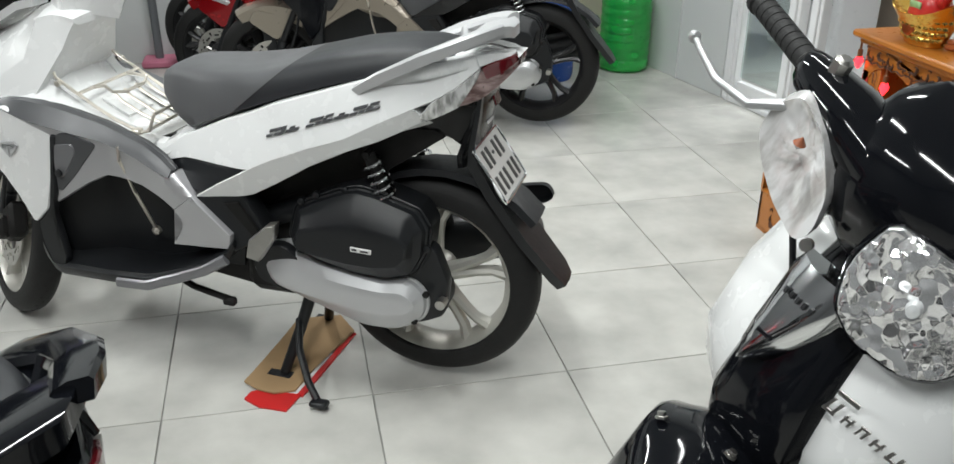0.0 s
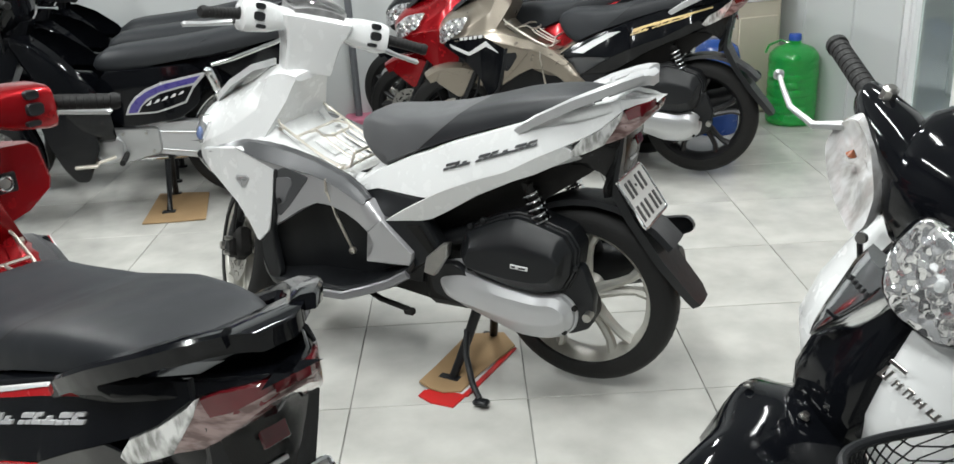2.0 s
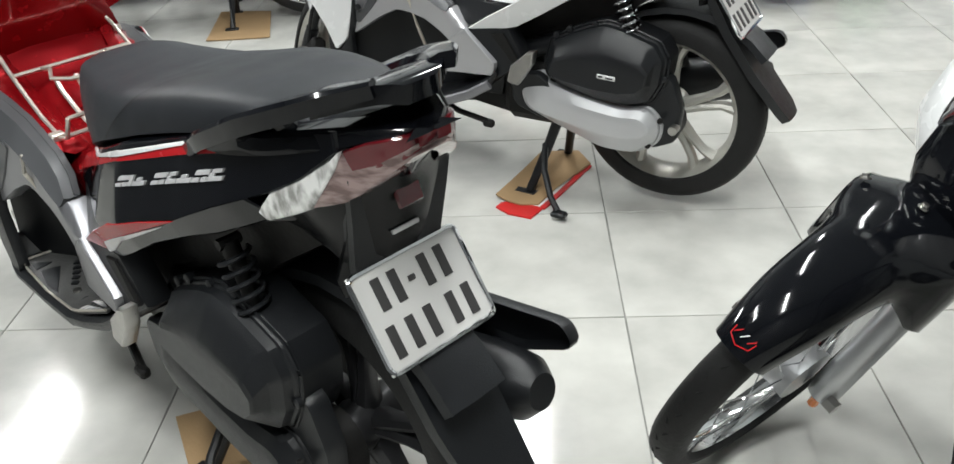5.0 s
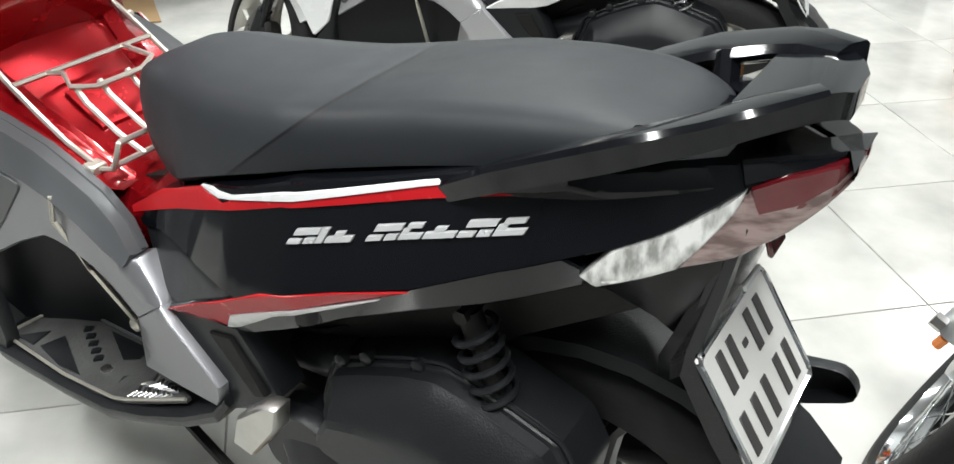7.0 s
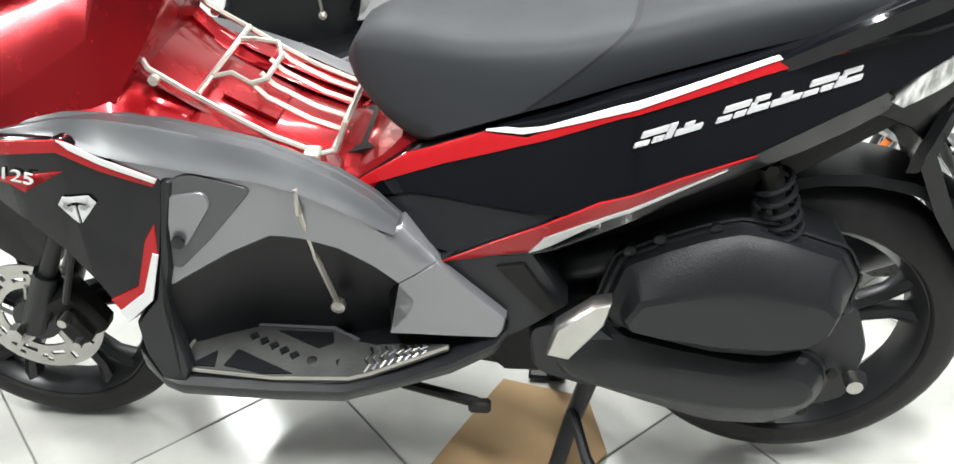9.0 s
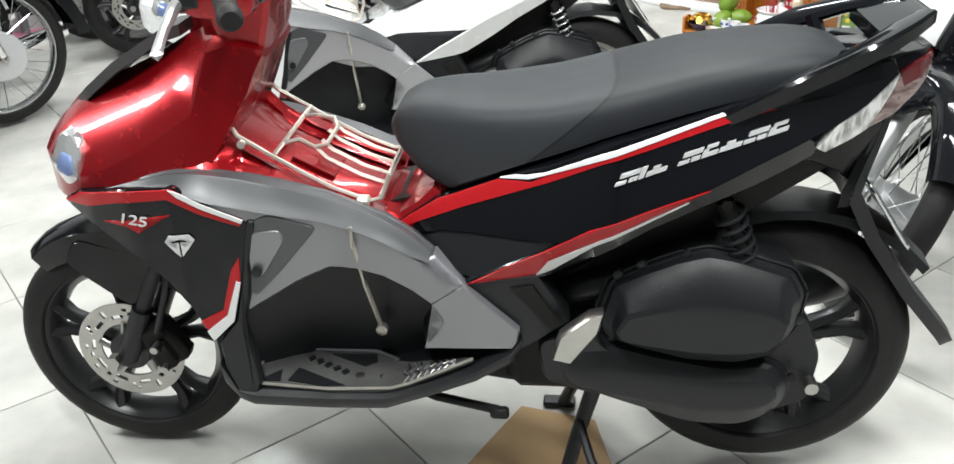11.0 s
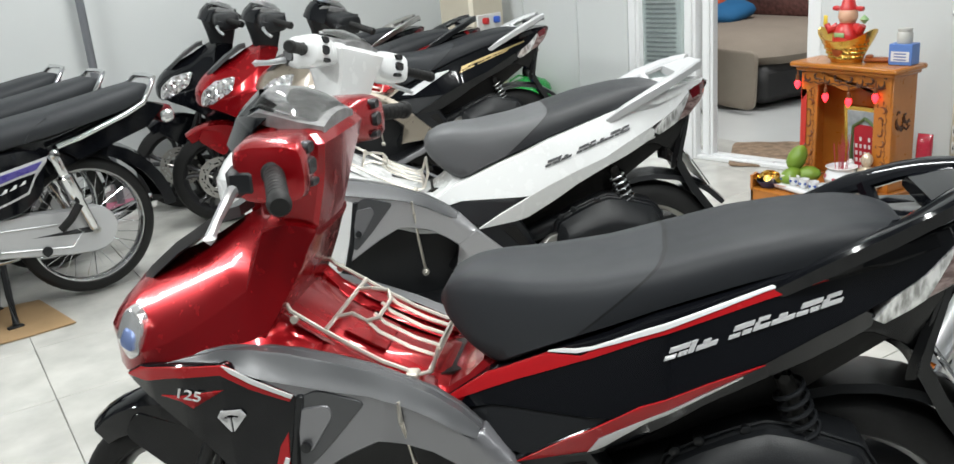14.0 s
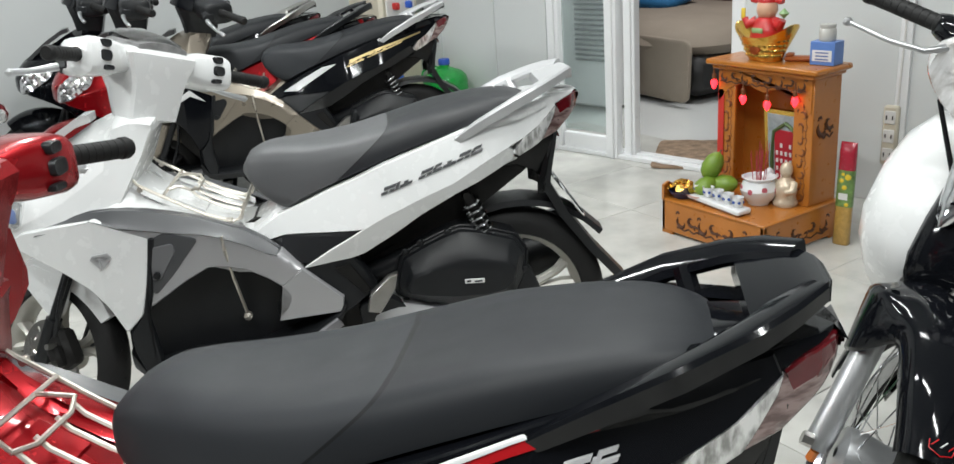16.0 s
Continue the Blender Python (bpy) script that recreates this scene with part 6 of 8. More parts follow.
def underbone(c, m, steer, label, near=False):
    """Local x forward, y left, origin under the rear axle."""
    ub = thing("motorcycle", label, "motorcycle", m, group="parked motorbikes")
    SM = at(0.9, 0, 0.8) @ Matrix.Rotation(radians(steer), 4, Vector((-0.45, 0, 0.89))) @ at(-0.9, 0, -0.8)
    zr = 0.3
    spoke_wheel(ub, at(0, 0, zr), 0.285, 0.07)
    spoke_wheel(ub, SM @ at(1.215, 0, 0.285), 0.285, 0.066)
    # seat
    sx = [0.6, 0.585, 0.54, 0.47, 0.38, 0.25, 0.1, -0.05, -0.2, -0.3, -0.34, -0.355]
    zt = [0.7, 0.725, 0.752, 0.763, 0.768, 0.775, 0.79, 0.81, 0.832, 0.845, 0.835, 0.815]
    zb = [0.685, 0.672, 0.668, 0.67, 0.675, 0.69, 0.705, 0.725, 0.75, 0.775, 0.79, 0.8]
    sw = [0.05, 0.08, 0.1, 0.115, 0.125, 0.13, 0.13, 0.125, 0.115, 0.1, 0.08, 0.05]
    rings = []
    for x, a, b, w in zip(sx, zt, zb, sw):
        rings.append([(x, w * u, b + (a - b) * t) for u, t in ((-0.9, 0), (-1, 0.2), (-0.98, 0.6), (-0.85, 0.88), (-0.5, 1), (0.5, 1), (0.85, 0.88), (0.98, 0.6), (1, 0.2), (0.9, 0))])
    seat = part("seat", Geo().loft(rings), M_SEAT, ub, "long black vinyl seat", smooth=50)
    part("seam", Geo().tube([(0.2, 0.132, 0.7), (0.17, 0.128, 0.74), (0.1, 0.115, 0.776), (0.06, 0.0, 0.792), (0.1, -0.115, 0.776), (0.2, -0.132, 0.7)], 0.003, 6), M_SEAT_B, seat)
    # body spine, side covers
    part("frame_spine", Geo().loft([[(x, -w, z), (x, -w * 0.9, z + h), (x, w * 0.9, z + h), (x, w, z)] for x, z, h, w in ((-0.3, 0.68, 0.08, 0.05), (0.1, 0.55, 0.14, 0.08), (0.4, 0.5, 0.18, 0.08), (0.58, 0.48, 0.13, 0.07), (0.75, 0.55, 0.12, 0.06), (0.88, 0.7, 0.13, 0.055), (0.93, 0.8, 0.1, 0.05))]), c["body"], ub)
    for s in (1, -1):
        yc = lambda x, z: 0.115 + 0.02 * math.exp(-((x - 0.3) / 0.2) ** 2) - 0.1 * max(0, z - 0.6)
        sc_ = part("side_cover", Geo().plate(rounded([(0.56, 0.665), (0.2, 0.672), (0.14, 0.64), (0.17, 0.5), (0.26, 0.44), (0.5, 0.42), (0.62, 0.5)], 0.03), yc, 0.03, 0.006, 0.04, s), c["body"], ub, smooth=30)
        if c.get("decal"):
            rim_ = [(0.492, 0.474), (0.475, 0.51), (0.441, 0.55), (0.39, 0.582), (0.32, 0.606), (0.22, 0.62), (0.129, 0.632)]
            part("decal", Geo().plate(rim_ + [(0.134, 0.615), (0.16, 0.6), (0.19, 0.56), (0.224, 0.507), (0.3, 0.486), (0.356, 0.473)], lambda x, z: yc(x, z) + 0.004, 0.003, 0.001, 0.03, s), M_BADGE, sc_, "silver decal outline")
            part("decal", Geo().plate([(0.478, 0.482), (0.462, 0.514), (0.432, 0.544), (0.384, 0.573), (0.318, 0.596), (0.22, 0.61), (0.15, 0.62), (0.18, 0.592), (0.25, 0.582), (0.33, 0.566), (0.39, 0.54), (0.424, 0.506), (0.44, 0.482)], lambda x, z: yc(x, z) + 0.0065, 0.003, 0.001, 0.03, s), M_PURPLE, sc_, "purple decal")
            part("decal", Geo().plate([(0.432, 0.482), (0.415, 0.508), (0.384, 0.53), (0.33, 0.556), (0.25, 0.572), (0.186, 0.58), (0.228, 0.516), (0.3, 0.495), (0.36, 0.481)], lambda x, z: yc(x, z) + 0.0065, 0.003, 0.001, 0.03, s), M_BLACK, sc_, "black decal field")
            for k in range(5):
                x0, zk = 0.4 - 0.036 * k, 0.508 + 0.009 * k
                part("badge_bar", Geo().plate([(x0, zk), (x0 - 0.024, zk + 0.006), (x0 - 0.03, zk + (0.026 if k == 0 else 0.018)), (x0 - 0.02, zk + 0.017), (x0 - 0.014, zk + 0.009)], lambda x, z: yc(x, z) + 0.0105, 0.003, 0.0008, 0.05, s), M_WHITETRIM, sc_)
        # chrome shock with covered spring
        p, q = Vector((0.11, s * 0.125, 0.645)), Vector((0.01, s * 0.125, 0.31))
        sh = part("shock_absorber", Geo().lathe([(0, 0), (0.021, 0), (0.024, 0.02), (0.024, 0.09), (0.021, 0.1), (0.029, 0.11), (0.029, 0.2), (0.02, 0.22), (0.02, 0.33), (0.016, 0.35), (0, 0.35)], 18, aim(p, q)), M_CHROME, ub, "chrome shock absorber")
        part("bolt", Geo().lathe([(0, 0), (0.018, 0), (0.02, 0.02), (0.008, 0.032), (0, 0.032)], 12, at(0.11, s * 0.14, 0.64) @ (AX_Y if s > 0 else AX_Y.inverted())), M_CHROME, sh)
        part("grab_rail", Geo().tube([(0.09, s * 0.14, 0.665), (0.0, s * 0.145, 0.683), (-0.2, s * 0.14, 0.74), (-0.28, s * 0.135, 0.77), (-0.33, s * 0.12, 0.83), (-0.36, s * 0.09, 0.86), (-0.365, 0, 0.862)], 0.011, 10), M_CHROME, ub, "chrome grab rail")
        part("tail_side", Geo().plate([(0.08, 0.655), (-0.32, 0.765), (-0.38, 0.74), (-0.3, 0.67), (0.0, 0.59)], lambda x, z: 0.1, 0.03, 0.006, 0.05, s), c["body"], ub)
        # footrests, stand
        part("foot_peg", Geo().tube([(0.52, s * 0.1, 0.3), (0.52, s * 0.15, 0.29), (0.52, s * 0.25, 0.29)], 0.013, 8), M_RUBBER, ub)
        part("rear_peg", Geo().tube([(0.14, s * 0.14, 0.34), (0.1, s * 0.16, 0.38), (0.06, s * 0.165, 0.43)], 0.016, 8), M_RUBBER, ub)
        st = None if near else part("stand_leg", Geo().tube([(0.36, s * 0.06, 0.24), (0.37, s * 0.085, 0.12), (0.38, s * 0.13, 0.014)], 0.014, 8), M_PLASTIC, ub, "centre stand leg")
        if st:
            part("stand_foot", Geo().box(0.06, 0.03, 0.012, at(0.385, s * 0.135, 0.008), 0.003), M_PLASTIC, st)
        # leg shield wing
        rings = []
        table = ((0.36, 0.78, 0.14, 0.1, 0.1), (0.42, 0.86, 0.2, 0.12, 0.1), (0.5, 0.93, 0.225, 0.13, 0.1), (0.57, 0.97, 0.235, 0.13, 0.08), (0.64, 0.985, 0.235, 0.12, 0.05), (0.72, 0.965, 0.225, 0.11, 0.05), (0.79, 0.935, 0.2, 0.09, 0.05), (0.84, 0.915, 0.16, 0.07, 0.04), (0.86, 0.905, 0.1, 0.04, 0.04)) if near else ((0.36, 0.72, 0.13, 0.1, 0.03), (0.4, 0.74, 0.2, 0.13, 0.03), (0.5, 0.77, 0.235, 0.15, 0.03), (0.62, 0.815, 0.235, 0.15, 0.03), (0.72, 0.86, 0.215, 0.13, 0.03), (0.8, 0.9, 0.17, 0.1, 0.03), (0.85, 0.92, 0.11, 0.06, 0.03))
        for z, x0, w, dp, yi in table:
            o = [(x0 + 0.02, yi), (x0 + 0.016, max(yi + 0.01, w * 0.5)), (x0 - 0.012, w * 0.75), (x0 - dp * 0.6, w * 0.93), (x0 - dp * 1.1, w), (x0 - dp * 1.5, w)]
            rings.append([(x, s * y, z) for x, y in o] + [(x - 0.012, s * (y - 0.004), z) for x, y in reversed(o)])
        ls = part("leg_shield", Geo().loft(rings), c["shield"], ub, c["shield_label"], smooth=50)
        if not near:
            part("leg_shield_wing", Geo().plate(rounded([(0.6, 0.5), (0.615, 0.443), (0.621, 0.342), (0.688, 0.204), (0.736, 0.208), (0.777, 0.267), (0.822, 0.388), (0.85, 0.52), (0.865, 0.6), (0.72, 0.6)], 0.015), lambda x, z: 0.2 - 0.25 * max(0, x - 0.72) - 0.1 * max(0, 0.35 - z), 0.02, 0.006, 0.03, s), c["shield"], ls, smooth=40)
            part("body_web", Geo().plate(rounded([(0.6, 0.665), (0.5, 0.42), (0.62, 0.4), (0.72, 0.55), (0.8, 0.66), (0.7, 0.68)], 0.02), lambda x, z: 0.1, 0.03, 0.006, 0.04, s), c["body"], ub)
        if near and s > 0:
            for g in badge_strokes():
                part("badge_stroke", g, M_STEEL, ls, "chrome badge stroke", smooth=0, m=Matrix.Translation((0.986, 0.135, 0.715)) @ Matrix.Rotation(radians(90 + 12), 4, "Z") @ Matrix.Rotation(radians(90 - 16), 4, "X"))
        # fork
        fk = part("fork_leg", Geo().lathe([(0, 0), (0.024, 0), (0.026, 0.02), (0.026, 0.26), (0.022, 0.28), (0.016, 0.285), (0.016, 0.3), (0, 0.3)], 18, aim((1.205, s * 0.085, 0.265), (1.03, s * 0.075, 0.6))), M_ALU, ub, "cast aluminium fork leg", m=SM)
        part("axle_nut", Geo().lathe([(0, 0), (0.014, 0), (0.014, 0.02), (0, 0.02)], 6, at(1.215, s * 0.1, 0.285) @ (AX_Y if s > 0 else AX_Y.inverted())), M_STEEL, fk)
        part("drain_bolt", Geo().lathe([(0, -0.014), (0.009, -0.014), (0.009, 0.01), (0, 0.01)], 8, at(1.212, s * 0.085, 0.256)), M_AMBER, fk)
    # engine, chain case
    eng = part("engine", Geo().box(0.26, 0.18, 0.15, at(0.52, 0, 0.36), 0.03).tube([(0.62, 0, 0.38), (0.8, 0, 0.42)], 0.065, 14), M_ALU, ub, "cast aluminium engine")
    part("engine_cover", Geo().lathe([(0, 0.135), (0.05, 0.133), (0.066, 0.125), (0.075, 0.1), (0.075, 0.0), (0, 0)], 28, at(0.585, 0, 0.328) @ AX_Y), M_ALU, eng, smooth=30)
    part("cover_ring", Geo().tube([(0.585 + 0.06 * math.cos(t), 0.128, 0.328 + 0.06 * math.sin(t)) for t in [2 * math.pi * k / 24 for k in range(24)]], 0.004, 6, closed=True), M_ALU, eng)
    part("engine_cover", Geo().plate(rounded([(0.62, 0.415), (0.5, 0.405), (0.37, 0.4), (0.37, 0.29), (0.5, 0.262), (0.64, 0.262)], 0.02), lambda x, z: 0.118, 0.1, 0.01, 0.06, 1), M_ALU, eng)
    for bx, bz in ((0.52, 0.39), (0.62, 0.395), (0.62, 0.28), (0.52, 0.28), (0.42, 0.385), (0.4, 0.3)):
        part("case_bolt", Geo().lathe([(0, 0), (0.007, 0), (0.007, 0.008), (0, 0.008)], 8, at(bx, 0.125, bz) @ AX_Y), M_STEEL, eng)
    ch = [(0.46, 0.43), (0.25, 0.415), (0.02, 0.385)] + arc_pts(0.0, 0.3, 0.09, 80, 280, 8) + [(0.1, 0.22), (0.4, 0.285), (0.48, 0.33)]
    cc = part("chain_case", Geo().plate(ch, lambda x, z: 0.1, 0.04, 0.008, 0.06, 1), M_SILVERP, ub, "silver painted chain case", smooth=40)
    part("chain_case_rib", Geo().tube([(0.44, 0.101, 0.39), (0.1, 0.103, 0.35), (0.05, 0.103, 0.3), (0.1, 0.103, 0.25), (0.42, 0.103, 0.31)], 0.004, 6), M_ALU, cc)
    part("plug", Geo().lathe([(0, 0), (0.02, 0), (0.02, 0.006), (0, 0.008)], 14, at(0.2, 0.104, 0.26) @ AX_Y), M_PLASTIC, cc)
    part("axle_nut", Geo().lathe([(0, 0), (0.016, 0), (0.016, 0.02), (0.008, 0.022), (0.008, 0.04), (0, 0.04)], 6, at(0.0, 0.105, 0.3) @ AX_Y), M_STEEL, cc)
    part("gear_lever", Geo().tube([(0.56, 0.16, 0.3), (0.64, 0.17, 0.28), (0.72, 0.17, 0.275)], 0.008, 8).box(0.1, 0.05, 0.014, at(0.68, 0.19, 0.277), 0.005), M_WIRE, ub)
    part("exhaust", Geo().tube([(0.78, -0.04, 0.36), (0.7, -0.1, 0.22), (0.3, -0.13, 0.2), (0.1, -0.13, 0.22)], 0.016, 10).tube([(0.15, -0.13, 0.215), (-0.35, -0.13, 0.3)], [0.035, 0.032], 14), M_CHROME, ub)
    part("swing_arm", Geo().tube([(0.4, 0.08, 0.34), (0.0, 0.09, 0.3)], 0.016, 8).tube([(0.4, -0.08, 0.34), (0.0, -0.09, 0.3)], 0.016, 8), M_PLASTIC, ub)
    # rear fender and lamp
    rings = []
    for k in range(12):
        a = radians(60 + 118 * k / 11)
        r = 0.325 + 0.05 * (k / 11)
        w = 0.06
        rings.append([(r * math.cos(a) + (r + q - r) * math.cos(a), y, zr + (r + q) * math.sin(a)) for y, q in ((-w, -0.05), (-w, 0), (0, 0.014), (w, 0), (w, -0.05), (w - 0.005, -0.05), (w - 0.006, -0.005), (0, 0.006), (-w + 0.006, -0.005), (-w + 0.005, -0.05))])
    part("rear_fender", Geo().loft(rings), c["body"], ub)
    tl = part("tail_light", Geo().box(0.07, 0.15, 0.075, at(-0.4, 0, 0.7) @ Matrix.Rotation(0.35, 4, "Y"), 0.018), M_REDLENS, ub, "red tail light")
    for s in (1, -1):
        part("indicator", Geo().box(0.06, 0.03, 0.05, at(-0.39, s * 0.095, 0.695), 0.012), M_REFL, tl, "clear indicator")
    # front fender
    rings = []
    n = 31
    us = [0.0, 0.15, 0.3, 0.36, 0.42, 0.48, 0.56, 0.62, 0.68, 0.76, 1.0]
    for k in range(n):
        u = k / (n - 1)
        a = radians(46 + 140 * u)
        r = 0.31 + 0.018 * u + lerp_table(u, [0.25, 0.4, 0.52, 0.66, 0.8], [0.0, 0.01, 0.03, 0.03, 0.0])
        w = lerp_table(u, us, [0.046, 0.062, 0.07, 0.075, 0.093, 0.112, 0.118, 0.114, 0.095, 0.072, 0.06])
        dp = lerp_table(u, us, [0.05, 0.055, 0.06, 0.066, 0.11, 0.15, 0.165, 0.15, 0.1, 0.065, 0.055])
        f = lerp_table(u, [0.3, 0.48, 0.62, 0.75], [0.0, 1.0, 1.0, 0.0])
        half = [(w, -dp), (w, -0.05), (w * 0.985, -0.034), (w * 0.93, -0.02 - 0.006 * f), (w * 0.8, -0.008 - 0.012 * f), (w * 0.62, 0.001 - 0.008 * f), (w * 0.35, 0.008), (0, 0.01)]
        line = [(-y, q) for y, q in half] + [(y, q) for y, q in reversed(half[:-1])]
        rings.append([(1.215 + (r + q) * math.cos(a), y, 0.285 + (r + q) * math.sin(a)) for y, q in line + [(y * 0.94, q - 0.005) for y, q in reversed(line)]])
    ff = part("front_fender", Geo().loft(rings), c["body"], ub, "glossy front fender", m=SM, smooth=50)
    for s in (1, 0, -1):
        part("fender_bolt", Geo().lathe([(0, 0), (0.009, 0), (0.009, 0.003), (0.006, 0.004), (0.006, 0.009), (0, 0.009)], 6, at(1.079 if not s else 1.085, s * 0.094, 0.611 if not s else 0.584) @ Matrix.Rotation(-s * 0.7, 4, "X") @ Matrix.Rotation(-0.4, 4, "Y")), M_STEEL, ff)
    if near:
        rd = lambda a, y, r: (1.215 + r * math.cos(radians(a)), y, 0.285 + r * math.sin(radians(a)))
        part("fender_decal", Geo().tube([rd(a, y, 0.3235 - 12 * y * y) for a, y in ((52, -0.02), (49.5, -0.018), (48.2, 0.0), (49.5, 0.018), (52, 0.02))], 0.0011, 5, flat=0.5), M_REDTRIM, ff, "small red outline decal")
        for k in range(3):
            y0 = -0.016 + 0.013 * k
            part("fender_decal", Geo().tube([rd(50.5, y0, 0.3235 - 12 * y0 * y0), rd(52.5, y0 + 0.008, 0.3235 - 12 * (y0 + 0.008) ** 2)], 0.001, 5), M_WHITETRIM if k % 2 else M_REDTRIM, ff)
    # steering column cover
    if near:
        col_t = ((1.012, 0.54, 0.06, 0.02), (1.015, 0.59, 0.074, 0.028), (1.012, 0.63, 0.078, 0.034), (0.988, 0.7, 0.074, 0.036), (0.958, 0.76, 0.068, 0.036), (0.923, 0.83, 0.062, 0.036), (0.903, 0.87, 0.056, 0.03))
    else:
        col_t = ((1.03, 0.58, 0.05, 0.03), (1.03, 0.6, 0.07, 0.045), (0.99, 0.67, 0.072, 0.05), (0.945, 0.76, 0.068, 0.05), (0.905, 0.84, 0.06, 0.05), (0.88, 0.9, 0.055, 0.05))
    part("column_cover", Geo().loft([[(x - 0.06, -w, z), (x + d * 0.3, -w, z), (x + d * 0.75, -w * 0.8, z), (x + d, -w * 0.45, z), (x + d, w * 0.45, z), (x + d * 0.75, w * 0.8, z), (x + d * 0.3, w, z), (x - 0.06, w, z)] for x, z, w, d in col_t]), c["body"], ub, "glossy black front cover", smooth=45)
    if near:
        em = part("front_emblem", Geo().loft([[(x - 0.012, y0 - w, z), (x + 0.004, y0 - w * 0.8, z), (x + 0.012, y0 - w * 0.4, z), (x + 0.014, y0, z), (x + 0.012, y0 + w * 0.4, z), (x + 0.004, y0 + w * 0.8, z), (x - 0.012, y0 + w, z), (x - 0.015, y0, z)] for x, z, w, y0 in ((1.03, 0.708, 0.008, -0.035), (1.026, 0.722, 0.022, -0.032), (1.012, 0.75, 0.036, -0.025), (0.994, 0.785, 0.047, -0.018), (0.977, 0.82, 0.055, -0.014), (0.966, 0.842, 0.05, -0.012))]), M_CHROME, ub, "chrome shield emblem", smooth=60)
        part("emblem_slot", Geo().box(0.004, 0.026, 0.006, at(1.024, -0.022, 0.752) @ Matrix.Rotation(-0.47, 4, "Y") @ Matrix.Rotation(0.12, 4, "X"), 0.001), M_BLACK, em)
        for k in range(5):
            part("badge_bar", Geo().box(0.004, 0.006, 0.009, at(0.999, 0.008 - 0.011 * k, 0.806) @ Matrix.Rotation(-0.47, 4, "Y"), 0.001), M_PLASTIC, em)
    # handlebar head with headlight
    rings = []
    for z, a, b, w in ((0.86, 0.95, 0.88, 0.07), (0.885, 0.965, 0.86, 0.1), (0.92, 0.975, 0.835, 0.118), (0.96, 0.98, 0.825, 0.125), (1.0, 0.975, 0.82, 0.125), (1.035, 0.945, 0.815, 0.112), (1.06, 0.89, 0.82, 0.08)):
        half = [(b, 0.0), (b, 0.6 * w), (b + 0.03, 0.95 * w), (b + 0.5 * (a - b), w), (a - 0.03, 0.88 * w), (a - 0.004, 0.6 * w)]
        rings.append([(x, y, z) for x, y in half] + [(a, 0, z)] + [(x, -y, z) for x, y in reversed(half[1:])])
    hd = part("handlebar_cover", Geo().loft(rings), c["head"], ub, m=SM, smooth=45)
    lz = rounded([(-0.075, -0.055), (-0.095, 0.0), (-0.082, 0.062), (0.082, 0.062), (0.095, 0.0), (0.075, -0.055), (0.035, -0.075), (-0.035, -0.075)], 0.02, 4)
    LM = (at(0.995, 0.046, 0.904) if near else at(0.985, 0, 0.912)) @ Matrix.Rotation(radians(-16), 4, "Y") @ Matrix.Diagonal((1, 0.86 if near else 1, 1.0, 1))
    def lens_ring(k, x):
        return [(x - 0.9 * (y * k) ** 2, y * k, z * k) for y, z in lz]
    rnd = random.Random(5)
    part("headlight_bezel", Geo().loft([lens_ring(1.02, -0.04), lens_ring(1.09, -0.02), lens_ring(1.09, 0.0), lens_ring(1.03, 0.006), lens_ring(1.0, 0.0), lens_ring(0.98, -0.03)], LM), c["head"], hd, smooth=50)
    SW = Matrix(((0, 1, 0, 0), (1, 0, 0, 0), (0, 0, 1, 0), (0, 0, 0, 1)))
    hl = part("headlight", Geo().plate([(y * 0.98, z * 0.98) for y, z in lz], lambda y, z: 0.012 - 0.9 * y * y - 0.8 * z * z + 0.0034 * (math.sin(round(y / 0.009) * 12.9898 + round(z / 0.009) * 78.233) * 43758.5453 % 1.0), 0.03, 0.003, 0.009, 1, m=LM @ SW), M_FACET, hd, "faceted clear headlight", smooth=85)
    part("bulb", Geo().lathe([(0, 0.024), (0.008, 0.022), (0.012, 0.01), (0.016, 0.0), (0, -0.002)], 12, LM @ Matrix.Rotation(radians(90), 4, "Y")), M_LAMPGLASS, hl)
    for s in (1, -1):
        part("bar_arm", Geo().loft([[(x + r * math.cos(t), s * y, z + r * 0.8 * math.sin(t)) for t in [2 * math.pi * k / 12 for k in range(12)]] for x, y, z, r in ((0.92, 0.08, 0.975, 0.052), (0.9, 0.13, 0.985, 0.048), (0.882, 0.18, 0.988, 0.04), (0.86, 0.215, 0.985, 0.03), (0.852, 0.225, 0.985, 0.024))]), c["head"], hd)
        q = rounded([(0.185, 0.998), (0.21, 0.966), (0.214, 0.928), (0.19, 0.9), (0.15, 0.874), (0.1, 0.858), (0.088, 0.885), (0.098, 0.932), (0.14, 0.98)], 0.014)
        ir = lambda k, d: [(0.975 - 0.35 * (0.14 + (y - 0.14) * k - 0.088) - 0.1 * (z - 0.92) + d, s * (0.14 + (y - 0.14) * k), 0.945 + (z - 0.945) * k) for y, z in q]
        ind = part("indicator", Geo().loft([ir(1.0, -0.05), ir(1.04, -0.012), ir(1.0, 0.0), ir(0.8, -0.006)] + [[(x + rnd.uniform(-0.004, 0.004), y, z) for x, y, z in ir(k, -0.008)] for k in (0.6, 0.4, 0.2)]), M_INDLENS, hd, "clear lens indicator on the handlebar", smooth=70)
